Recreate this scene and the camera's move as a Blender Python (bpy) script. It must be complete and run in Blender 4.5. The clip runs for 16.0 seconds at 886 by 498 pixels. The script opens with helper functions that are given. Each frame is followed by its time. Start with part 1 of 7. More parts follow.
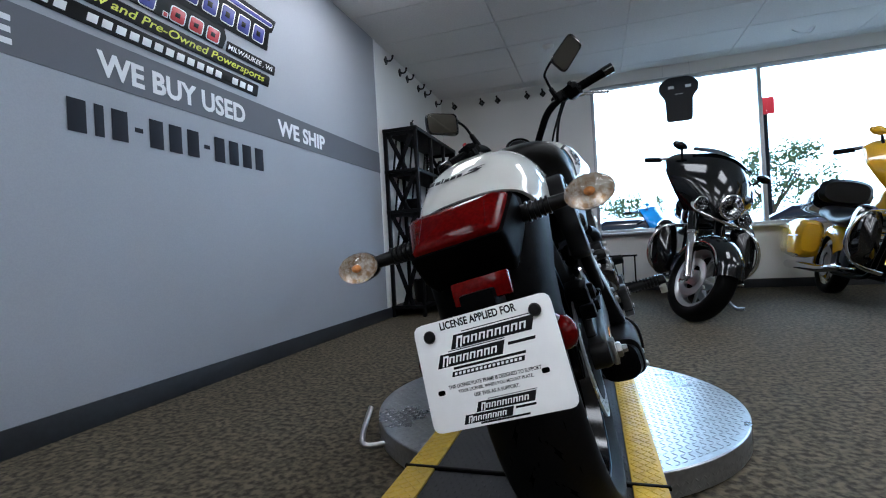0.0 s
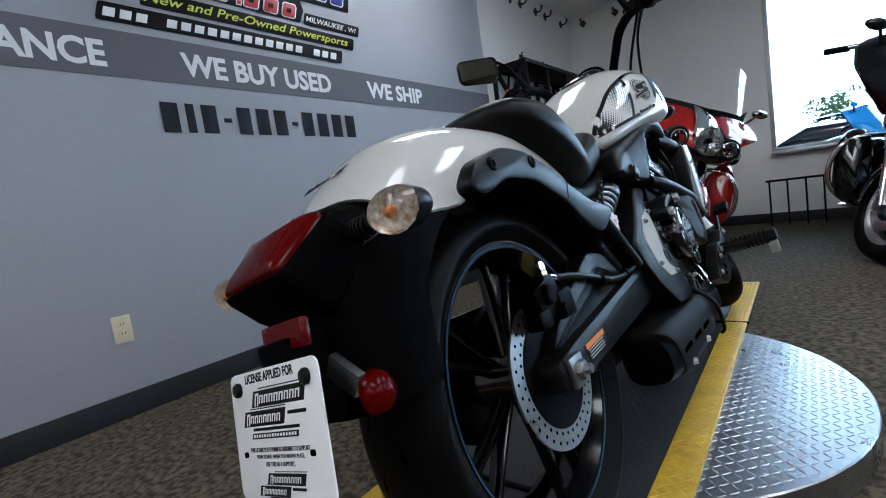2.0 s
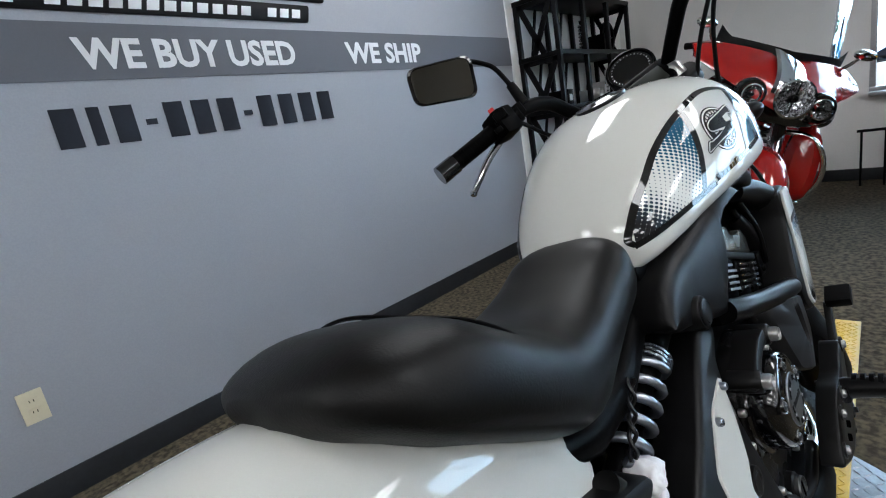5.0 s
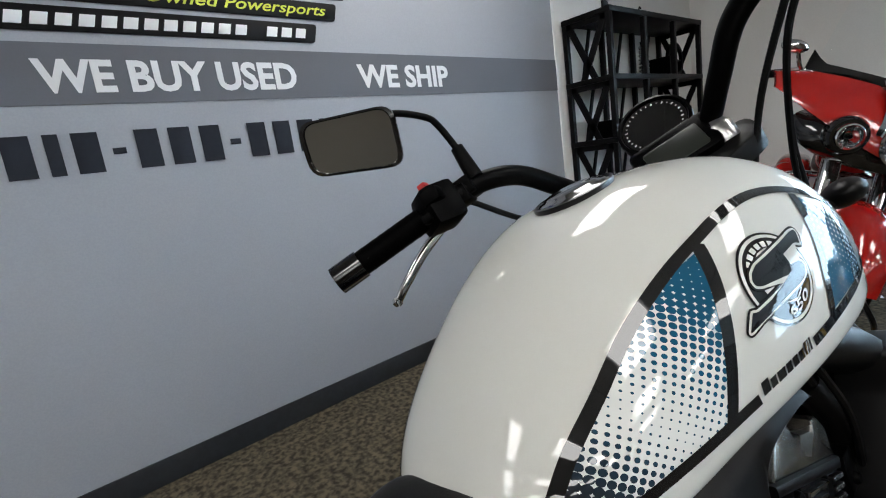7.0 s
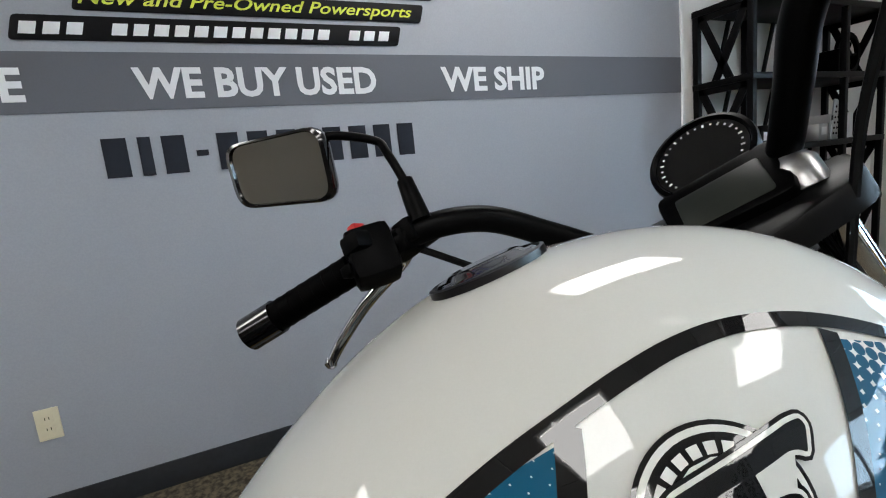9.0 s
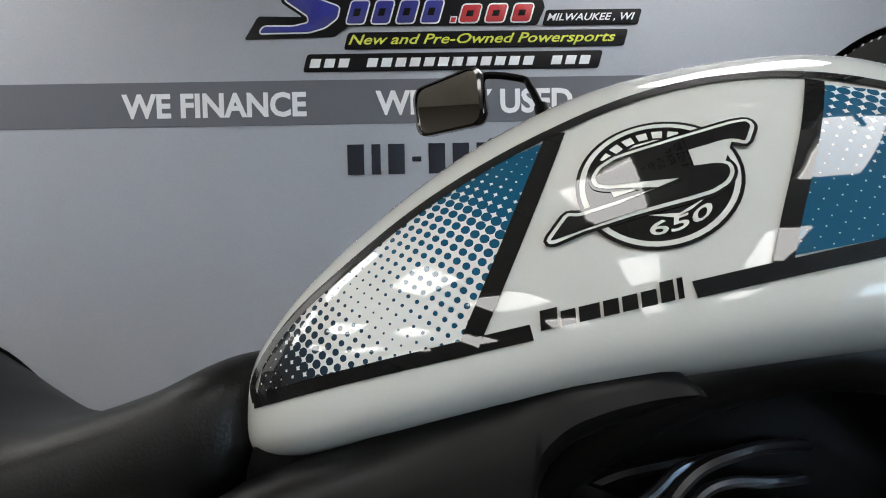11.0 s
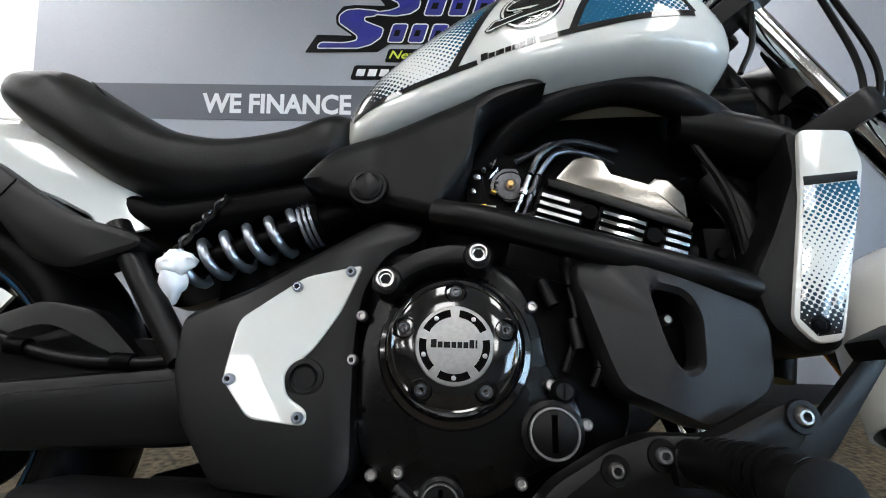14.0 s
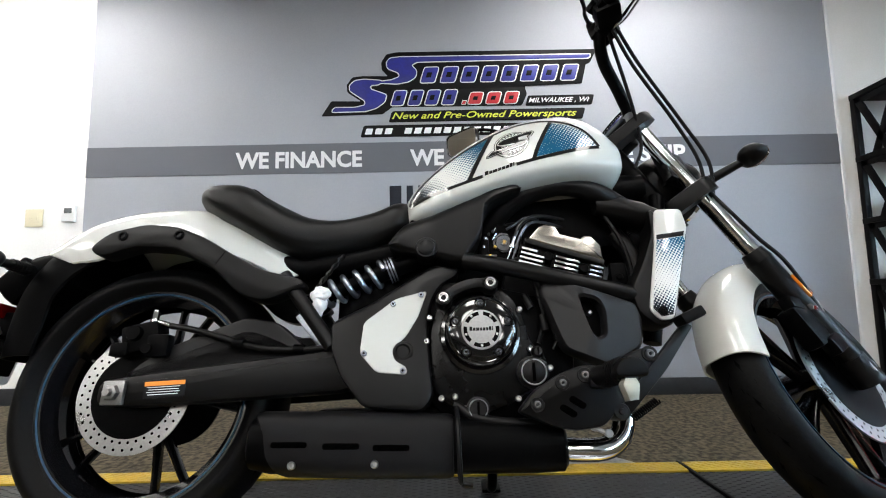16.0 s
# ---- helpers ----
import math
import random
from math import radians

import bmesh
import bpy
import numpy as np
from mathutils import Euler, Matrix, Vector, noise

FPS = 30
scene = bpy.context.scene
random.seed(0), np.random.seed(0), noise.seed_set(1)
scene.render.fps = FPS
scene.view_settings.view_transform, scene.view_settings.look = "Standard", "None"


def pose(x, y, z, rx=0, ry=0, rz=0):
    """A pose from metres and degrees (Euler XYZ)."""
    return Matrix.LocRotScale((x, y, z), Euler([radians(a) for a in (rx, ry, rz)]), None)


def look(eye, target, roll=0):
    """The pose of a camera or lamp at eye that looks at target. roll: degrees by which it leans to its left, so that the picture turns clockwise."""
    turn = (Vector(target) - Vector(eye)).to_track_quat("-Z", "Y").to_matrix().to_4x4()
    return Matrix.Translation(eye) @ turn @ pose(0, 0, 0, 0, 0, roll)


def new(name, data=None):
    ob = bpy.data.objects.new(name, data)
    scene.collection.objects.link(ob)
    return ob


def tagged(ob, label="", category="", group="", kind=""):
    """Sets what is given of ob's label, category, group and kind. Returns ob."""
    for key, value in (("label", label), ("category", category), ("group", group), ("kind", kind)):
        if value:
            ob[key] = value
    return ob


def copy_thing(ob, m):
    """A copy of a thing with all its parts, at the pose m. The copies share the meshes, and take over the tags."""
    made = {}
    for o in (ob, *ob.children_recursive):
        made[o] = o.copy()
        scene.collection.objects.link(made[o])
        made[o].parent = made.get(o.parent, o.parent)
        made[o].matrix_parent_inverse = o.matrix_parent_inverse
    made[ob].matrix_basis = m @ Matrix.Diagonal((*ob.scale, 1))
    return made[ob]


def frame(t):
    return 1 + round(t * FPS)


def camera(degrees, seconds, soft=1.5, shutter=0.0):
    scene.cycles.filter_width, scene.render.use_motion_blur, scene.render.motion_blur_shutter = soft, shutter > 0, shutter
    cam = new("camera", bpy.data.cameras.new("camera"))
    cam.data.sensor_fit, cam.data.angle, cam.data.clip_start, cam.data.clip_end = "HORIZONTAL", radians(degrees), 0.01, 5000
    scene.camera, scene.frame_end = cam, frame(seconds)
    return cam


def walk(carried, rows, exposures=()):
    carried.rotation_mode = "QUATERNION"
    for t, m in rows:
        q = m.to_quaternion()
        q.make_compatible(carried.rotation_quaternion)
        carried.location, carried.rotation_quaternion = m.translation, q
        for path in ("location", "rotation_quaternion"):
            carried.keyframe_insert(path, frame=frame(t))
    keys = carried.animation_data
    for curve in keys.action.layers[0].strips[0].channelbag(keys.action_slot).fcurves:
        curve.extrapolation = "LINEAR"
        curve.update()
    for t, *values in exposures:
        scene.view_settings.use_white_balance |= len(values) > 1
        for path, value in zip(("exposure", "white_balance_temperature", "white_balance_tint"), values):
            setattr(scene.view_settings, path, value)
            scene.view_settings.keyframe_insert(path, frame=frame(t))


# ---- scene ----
cam = camera(86.0, 16.0, 1.1)
PATH = [
    (0, (0.0308, -0.0435, 0.6506), (-0.5837, 1.8598, 0.6576), -3.22),
    (0.5, (0.1369, -0.0140, 0.6515), (-0.6656, 1.8180, 0.6589), -3.11),
    (1, (0.2535, 0.0567, 0.6708), (-0.7350, 1.7950, 0.6376), -2.88),
    (1.5, (0.3178, 0.1523, 0.6940), (-0.7975, 1.8098, 0.6011), -4.86),
    (2, (0.3647, 0.2930, 0.7232), (-0.8664, 1.8572, 0.5288), -8.14),
    (2.5, (0.3634, 0.3958, 0.7721), (-0.9265, 1.9047, 0.5282), -9.06),
    (3, (0.3240, 0.5137, 0.8427), (-0.9777, 1.9972, 0.5188), -9.14),
    (3.5, (0.2912, 0.5991, 0.8957), (-1.0034, 2.0683, 0.4891), -9.97),
    (4, (0.2468, 0.7152, 0.9526), (-1.0782, 2.1436, 0.5007), -10.74),
    (4.5, (0.2116, 0.8289, 1.0017), (-1.1198, 2.2461, 0.5335), -10.55),
    (5, (0.1806, 0.9423, 1.0458), (-1.1752, 2.3371, 0.5808), -10.33),
    (5.5, (0.1566, 1.0549, 1.0792), (-1.2308, 2.4261, 0.6376), -9.77),
    (6, (0.1369, 1.1678, 1.1001), (-1.2909, 2.5061, 0.6873), -9.08),
    (6.5, (0.1213, 1.2770, 1.1069), (-1.3604, 2.5608, 0.7112), -8.55),
    (7, (0.1022, 1.3947, 1.1129), (-1.4260, 2.6293, 0.7383), -7.95),
    (7.5, (0.0864, 1.4861, 1.1263), (-1.4821, 2.6778, 0.7801), -7.32),
    (8, (0.0779, 1.5656, 1.1310), (-1.5530, 2.6806, 0.8198), -6.40),
    (8.5, (0.0785, 1.6359, 1.1371), (-1.6273, 2.6359, 0.8370), -5.81),
    (9, (0.0915, 1.6871, 1.1296), (-1.7089, 2.4981, 0.8123), -5.80),
    (9.5, (0.1177, 1.7180, 1.1072), (-1.7688, 2.2948, 0.7780), -6.02),
    (10, (0.1530, 1.7323, 1.0677), (-1.7932, 2.0865, 0.7731), -5.60),
    (10.5, (0.1872, 1.7343, 1.0087), (-1.7969, 1.8935, 0.8143), -3.79),
    (11, (0.2326, 1.7345, 0.9491), (-1.7660, 1.7645, 0.8823), -1.16),
    (11.5, (0.2613, 1.7423, 0.8800), (-1.7387, 1.7437, 0.8773), 0.32),
    (12, (0.3010, 1.7401, 0.8095), (-1.6985, 1.7646, 0.8500), 2.25),
    (12.5, (0.3411, 1.7474, 0.7535), (-1.6574, 1.7561, 0.8308), 3.10),
    (13, (0.4134, 1.7587, 0.6854), (-1.5848, 1.7255, 0.7623), 2.50),
    (13.5, (0.4937, 1.7642, 0.6510), (-1.5042, 1.7131, 0.7282), 1.84),
    (14, (0.5860, 1.7651, 0.6187), (-1.4097, 1.7013, 0.7330), 1.46),
    (14.5, (0.6781, 1.7388, 0.5943), (-1.3158, 1.7119, 0.7482), 1.93),
    (15, (0.8182, 1.7070, 0.5852), (-1.1749, 1.7150, 0.7518), 1.16),
    (15.5, (0.9345, 1.6980, 0.5915), (-1.0558, 1.7157, 0.7875), 0.16),
    (16, (1.0757, 1.6925, 0.6061), (-0.9123, 1.6830, 0.8247), -1.03),
]
EXPOSURES = ((0.0, -0.42, 5700, 10), (1.5, -0.57, 5750, 10), (2.5, -0.56, 5880, 10), (4.0, -0.34, 5950, 10), (7.0, -0.20, 6420, 10), (10.5, -0.33, 6470, 10), (11.5, -0.29, 6450, 10), (12.5, -0.02, 6280, 10), (14.0, 0.15, 6300, 10), (16.0, 0.25, 6550, 10))
walk(cam, [(t, look(eye, target, roll)) for t, eye, target, roll in PATH], EXPOSURES)

# ---- light ----
world = bpy.data.worlds.new("world")
scene.world = world
world.use_nodes = True
wn = world.node_tree
sky = wn.nodes.new("ShaderNodeTexSky")
sky.sky_type, sky.sun_disc = "NISHITA", False
sky.sun_elevation, sky.sun_rotation = radians(58), radians(156)
wn.links.new(sky.outputs[0], wn.nodes["Background"].inputs[0])
wn.nodes["Background"].inputs[1].default_value = 0.15
sun = new("sun", bpy.data.lights.new("sun", "SUN"))
sun.data.energy, sun.data.angle, sun.data.color = 5.0, radians(0.5), (1.0, 0.95, 0.87)
sun.matrix_world = look((6, 0, 16), (2, 9, 0))


# ---- helpers for meshes ----
def catmull(keys, steps):
    """A smooth run of values through the given rows."""
    k = np.array(keys, float)
    k = np.vstack([2 * k[0] - k[1], k, 2 * k[-1] - k[-2]])
    out = []
    for i in range(1, len(k) - 2):
        a, b, c, d = k[i - 1:i + 3]
        for s in np.linspace(0, 1, steps, endpoint=False):
            out.append(0.5 * (2 * b + (c - a) * s + (2 * a - 5 * b + 4 * c - d) * s * s + (3 * b - a - 3 * c + d) * s ** 3))
    out.append(k[-2])
    return np.array(out)


def loft(rings, closed=True, caps=True):
    """A skin over rings of equal count."""
    bm = bmesh.new()
    vs = [[bm.verts.new(p) for p in ring] for ring in rings]
    n = len(rings[0])
    for a, b in zip(vs, vs[1:]):
        for i in range(n if closed else n - 1):
            j = (i + 1) % n
            bm.faces.new((a[i], a[j], b[j], b[i]))
    if caps and closed:
        bm.faces.new(vs[0][::-1])
        bm.faces.new(vs[-1])
    bmesh.ops.recalc_face_normals(bm, faces=bm.faces)
    return bm


def tube(points, radius, segs=12, steps=6, smooth=True, ends=None):
    """A round bar along a smooth path; radius may be one value or (first, last)."""
    path = catmull(points, steps) if smooth and len(points) > 2 else np.array(points, float)
    r0, r1 = radius if isinstance(radius, tuple) else (radius, radius)
    tang = np.gradient(path, axis=0)
    up = Vector((0.3, 0.2, 1.0))
    rings = []
    for i, (p, d) in enumerate(zip(path, tang)):
        d = Vector(d).normalized()
        side = d.cross(up)
        side = side.normalized() if side.length > 1e-3 else d.orthogonal().normalized()
        up = side.cross(d).normalized()
        r = r0 + (r1 - r0) * i / max(1, len(path) - 1)
        rings.append([Vector(p) + r * (math.cos(a) * side + math.sin(a) * up) for a in np.linspace(0, 2 * math.pi, segs, endpoint=False)])
    return loft(rings)


def lathe(profile, segs=32, axis="x", centre=(0, 0, 0)):
    """A turned body; profile rows are (distance from the axis, place along it)."""
    rings = []
    for r, a in profile:
        ring = []
        for w in np.linspace(0, 2 * math.pi, segs, endpoint=False):
            c, s = r * math.cos(w), r * math.sin(w)
            ring.append(Vector(centre) + Vector({"x": (a, c, s), "y": (c, a, s), "z": (c, s, a)}[axis]))
        rings.append(ring)
    return loft(rings, True, profile[0][0] < 0.035 and profile[-1][0] < 0.035)


def hoop(profile, segs=32, axis="x", centre=(0, 0, 0)):
    """A turned ring, open in the middle."""
    bm = lathe(profile, segs, axis, centre)
    bmesh.ops.delete(bm, geom=[f for f in bm.faces if len(f.verts) > 4], context="FACES_ONLY")
    return bm


def rounded(poly, r, n=4):
    """The polygon with its corners rounded."""
    out = []
    for i, p in enumerate(poly):
        p, a, b = Vector(p), Vector(poly[i - 1]), Vector(poly[(i + 1) % len(poly)])
        ra, rb = min(r, 0.45 * (a - p).length), min(r, 0.45 * (b - p).length)
        s, e = p + (a - p).normalized() * ra, p + (b - p).normalized() * rb
        for t in np.linspace(0, 1, n):
            out.append(tuple((1 - t) ** 2 * s + 2 * t * (1 - t) * p + t * t * e))
    return out


def offset(poly, d):
    """The polygon drawn inwards by d."""
    n = len(poly)
    area = sum(poly[i - 1][0] * poly[i][1] - poly[i][0] * poly[i - 1][1] for i in range(n))
    sign = 1 if area > 0 else -1
    out = []
    for i in range(n):
        t = (Vector(poly[(i + 1) % n]) - Vector(poly[i - 1]))
        t = t.normalized() if t.length > 1e-9 else Vector((1, 0))
        out.append((poly[i][0] - sign * t.y * d, poly[i][1] + sign * t.x * d))
    return out


def slab(poly, low, high, bevel=0.004, axis="x", bulge=0.0):
    """A plate with the outline poly, from low to high along the axis, its outer edge rounded."""
    def put(q, a):
        return {"x": (a, q[0], q[1]), "y": (q[0], a, q[1]), "z": (q[0], q[1], a)}[axis]
    s = 1 if high > low else -1
    rings = [[put(q, low) for q in poly], [put(q, high - s * bevel) for q in poly],
             [put(q, high - s * bevel * 0.3) for q in offset(poly, bevel * 0.3)], [put(q, high) for q in offset(poly, bevel)]]
    if bulge:
        rings.append([put(q, high + s * bulge) for q in offset(poly, bevel * 5)])
    return loft(rings)


def box(size, centre=(0, 0, 0), bevel=0.005, turn=(0, 0, 0)):
    """A box with rounded edges."""
    bm = bmesh.new()
    bmesh.ops.create_cube(bm, size=1, matrix=Matrix.Diagonal((*size, 1)))
    if bevel:
        bmesh.ops.bevel(bm, geom=bm.edges[:], offset=bevel, segments=2, affect="EDGES", profile=0.6)
    bm.transform(pose(*centre, *turn))
    return bm


def join(*bms):
    """Several pieces of one part as one bmesh."""
    out = bmesh.new()
    for bm in bms:
        me = bpy.data.meshes.new("tmp")
        bm.to_mesh(me)
        out.from_mesh(me)
        bpy.data.meshes.remove(me)
        bm.free()
    return out


def mirrored(bm):
    """The piece on the other side of the x = 0 plane."""
    out = bm.copy()
    out.transform(Matrix.Diagonal((-1, 1, 1, 1)))
    bmesh.ops.reverse_faces(out, faces=out.faces)
    return out


def part(name, bm, material, parent=None, label="", sharp=40):
    """Links a bmesh as one mesh object under a thing or a part."""
    me = bpy.data.meshes.new(name)
    for face in bm.faces:
        face.smooth = True
    bm.to_mesh(me)
    bm.free()
    me.set_sharp_from_angle(angle=radians(sharp))
    me.materials.append(material)
    ob = new(name, me)
    ob.parent = parent
    return tagged(ob, label)


def thing(name, m, label, category, group="", kind=""):
    """An empty at a thing's base."""
    ob = new(name)
    ob.empty_display_size = 0.1
    ob.matrix_world = m
    return tagged(ob, label, category, group, kind)


def words(text, width, height, thick=0.0, shear=0.0, depth=0.001):
    """Letters of the built-in font, fitted to a width and height, in the xy plane from its corner."""
    cu = bpy.data.curves.new("text", "FONT")
    cu.body, cu.offset, cu.shear, cu.extrude, cu.resolution_u = text, thick, shear, 0.0, 3
    ob = new("text", cu)
    me = bpy.data.meshes.new_from_object(ob)
    bpy.data.objects.remove(ob)
    bm = bmesh.new()
    bm.from_mesh(me)
    bpy.data.meshes.remove(me)
    xs, ys = [v.co.x for v in bm.verts], [v.co.y for v in bm.verts]
    sx, sy = width / (max(xs) - min(xs)), height / (max(ys) - min(ys))
    for v in bm.verts:
        v.co = Vector(((v.co.x - min(xs)) * sx, (v.co.y - min(ys)) * sy, 0))
    got = bmesh.ops.extrude_face_region(bm, geom=bm.faces[:])
    bmesh.ops.translate(bm, verts=[g for g in got["geom"] if isinstance(g, bmesh.types.BMVert)], vec=(0, 0, depth))
    bmesh.ops.recalc_face_normals(bm, faces=bm.faces)
    return bm


# ---- materials ----
def nodes_of(name):
    m = bpy.data.materials.new(name)
    m.use_nodes = True
    nt = m.node_tree
    return m, nt, nt.nodes["Principled BSDF"]


def surface(name, colour, rough=0.5, metal=0.0, grain=0.0, scale=60.0, bump=0.0, blotch=0.0, blotch_scale=3.0, coat=0.0, spec=0.5, second=None, rough_var=0.08):
    """A material with colour varied at two scales, fine relief and uneven gloss."""
    m, nt, b = nodes_of(name)
    L = nt.links.new
    co = nt.nodes.new("ShaderNodeTexCoord")
    fine, broad = nt.nodes.new("ShaderNodeTexNoise"), nt.nodes.new("ShaderNodeTexNoise")
    fine.inputs["Scale"].default_value, fine.inputs["Detail"].default_value = scale, 6
    broad.inputs["Scale"].default_value, broad.inputs["Detail"].default_value = blotch_scale, 4
    L(co.outputs["Object"], fine.inputs["Vector"]), L(co.outputs["Object"], broad.inputs["Vector"])
    dark = second or tuple(c * (1 - grain) for c in colour)
    mix = nt.nodes.new("ShaderNodeMix")
    mix.data_type = "RGBA"
    mix.inputs[6].default_value, mix.inputs[7].default_value = (*dark, 1), (*colour, 1)
    ramp = nt.nodes.new("ShaderNodeMapRange")
    ramp.inputs[1].default_value, ramp.inputs[2].default_value = 0.38, 0.62
    L(fine.outputs[0], ramp.inputs[0]), L(ramp.outputs[0], mix.inputs[0])
    mix2 = nt.nodes.new("ShaderNodeMix")
    mix2.data_type, mix2.blend_type = "RGBA", "MULTIPLY"
    mix2.inputs[0].default_value = 1.0
    soft = nt.nodes.new("ShaderNodeMapRange")
    soft.inputs[1].default_value, soft.inputs[2].default_value = 0.3, 0.7
    soft.inputs[3].default_value, soft.inputs[4].default_value = 1 - blotch, 1.0
    L(broad.outputs[0], soft.inputs[0])
    L(mix.outputs[2], mix2.inputs[6]), L(soft.outputs[0], mix2.inputs[7]), L(mix2.outputs[2], b.inputs["Base Color"])
    rr = nt.nodes.new("ShaderNodeMapRange")
    rr.inputs[3].default_value, rr.inputs[4].default_value = max(0.02, rough - rough_var), min(1, rough + rough_var)
    L(broad.outputs[0], rr.inputs[0]), L(rr.outputs[0], b.inputs["Roughness"])
    b.inputs["Metallic"].default_value, b.inputs["Coat Weight"].default_value = metal, coat
    b.inputs["Coat Roughness"].default_value = 0.015
    b.inputs["Specular IOR Level"].default_value = spec
    if bump:
        bp = nt.nodes.new("ShaderNodeBump")
        bp.inputs["Strength"].default_value, bp.inputs["Distance"].default_value = 0.6, bump
        L(fine.outputs[0], bp.inputs["Height"]), L(bp.outputs[0], b.inputs["Normal"])
    return m


def glow(name, colour, strength):
    m, nt, b = nodes_of(name)
    b.inputs["Base Color"].default_value = (*colour, 1)
    b.inputs["Emission Color"].default_value, b.inputs["Emission Strength"].default_value = (*colour, 1), strength
    return m


def glass(name, colour=(1, 1, 1), rough=0.0, ior=1.45):
    m, nt, b = nodes_of(name)
    b.inputs["Base Color"].default_value = (*colour, 1)
    b.inputs["Transmission Weight"].default_value, b.inputs["Roughness"].default_value, b.inputs["IOR"].default_value = 1.0, rough, ior
    return m


WALL_GREY = surface("grey_wall", (0.36, 0.375, 0.41), 0.6, spec=0.3, grain=0.05, scale=160, bump=0.0005, blotch=0.07, blotch_scale=1.2)
BAND = surface("band_grey", (0.125, 0.13, 0.148), 0.6, spec=0.3, grain=0.03, scale=140, blotch=0.05)
WALL_WHITE = surface("white_wall", (0.84, 0.832, 0.81), 0.6, grain=0.03, scale=90, bump=0.0006, blotch=0.06, blotch_scale=1.0)
CEIL = surface("ceiling_tile", (0.88, 0.87, 0.845), 0.8, grain=0.06, scale=60, bump=0.001, blotch=0.08, blotch_scale=0.8)
CARPET = surface("carpet", (0.128, 0.106, 0.071), 0.95, second=(0.036, 0.030, 0.022), scale=42, bump=0.006, blotch=0.3, blotch_scale=9, spec=0.15)
BASE = surface("baseboard", (0.02, 0.022, 0.026), 0.45, grain=0.2, scale=40, blotch=0.2)
LETTER_W = surface("white_vinyl", (0.75, 0.75, 0.76), 0.45, grain=0.02)
LETTER_D = surface("dark_vinyl", (0.022, 0.025, 0.034), 0.6, grain=0.05, spec=0.1)
VBLACK = surface("black_vinyl", (0.005, 0.005, 0.006), 0.5, grain=0.1, spec=0.12)
TBLACK = surface("black_graphic", (0.003, 0.003, 0.0035), 0.5, grain=0.1, spec=0.05, coat=1.0)
TWHITE = surface("white_graphic", (0.55, 0.555, 0.52), 0.5, grain=0.02, spec=0.05, coat=1.0)
TAILB = surface("tail_black", (0.0015, 0.0015, 0.0017), 0.5, spec=0.02, grain=0.2, scale=250, bump=0.0002, blotch=0.2, blotch_scale=8)
HOSEB = surface("hose_black", (0.006, 0.006, 0.007), 0.3, spec=0.4, grain=0.15, scale=200)
STRIPE = surface("blue_pinstripe", (0.003, 0.032, 0.07), 0.3, grain=0.05, spec=0.3)
RIMB = surface("rim_black", (0.0025, 0.0025, 0.003), 0.12, grain=0.1, spec=0.4)
VBLUE = surface("blue_vinyl", (0.02, 0.025, 0.28), 0.4, grain=0.15, blotch=0.2, blotch_scale=8)
VRED = surface("red_vinyl", (0.5, 0.012, 0.02), 0.4, grain=0.1)
VYELLOW = surface("yellow_vinyl", (0.62, 0.66, 0.05), 0.4, grain=0.05)
VWHITE = surface("white_film", (0.8, 0.8, 0.8), 0.4, grain=0.02)
PAINT_W = surface("pearl_white_paint", (0.49, 0.495, 0.465), 0.5, grain=0.015, scale=700, blotch=0.02, coat=1.0, rough_var=0.03, spec=0.1)
SATIN = surface("satin_black_plastic", (0.0030, 0.0029, 0.0031), 0.38, spec=0.16, grain=0.15, scale=300, bump=0.00015, blotch=0.12, blotch_scale=6)
GRIPB = surface("grip_rubber", (0.0010, 0.0010, 0.0011), 0.5, spec=0.025, grain=0.2, scale=300, bump=0.0003, blotch=0.2, blotch_scale=12)
BARB = surface("bar_black", (0.0010, 0.0010, 0.0012), 0.36, spec=0.05, grain=0.15, scale=250, bump=0.0002, blotch=0.2, blotch_scale=8)
MATT = surface("matt_black_metal", (0.0013, 0.0013, 0.0015), 0.40, spec=0.035, grain=0.25, scale=250, bump=0.0002, blotch=0.25, blotch_scale=8)
GLOSSB = surface("gloss_black", (0.002, 0.002, 0.0025), 0.10, grain=0.1, coat=0.6, rough_var=0.04)
SHIELDB = surface("shield_black", (0.0042, 0.0040, 0.0046), 0.55, spec=0.14, grain=0.2, scale=420, bump=0.0003, blotch=0.15, blotch_scale=9)
RUBBER = surface("tyre_rubber", (0.0032, 0.0032, 0.0034), 0.48, spec=0.07, grain=0.3, scale=180, bump=0.0004, blotch=0.35, blotch_scale=12)
# Near-black for grooves, holes, slots and seams: the shade inside them as colour.
RECESS_SHADE = surface("recess_shade", (0.0008, 0.0008, 0.0008), 0.9, spec=0.0, grain=0.1)
VINYL_SEAT = surface("seat_vinyl", (0.0045, 0.0043, 0.0042), 0.42, spec=0.16, grain=0.2, scale=450, bump=0.0005, blotch=0.15, blotch_scale=10)
SPRING = surface("spring_steel", (0.32, 0.35, 0.40), 0.28, metal=0.9, grain=0.15, scale=200)
SPRINGD = surface("dark_zinc", (0.07, 0.075, 0.085), 0.3, metal=0.9, grain=0.15, scale=200)
ENGB = surface("engine_black", (0.0014, 0.0014, 0.0016), 0.27, spec=0.22, grain=0.2, scale=220, bump=0.0002, blotch=0.2, blotch_scale=9)
STEEL = surface("brushed_steel", (0.55, 0.55, 0.55), 0.3, metal=1.0, grain=0.12, scale=220, bump=0.0001, blotch=0.15, blotch_scale=10)
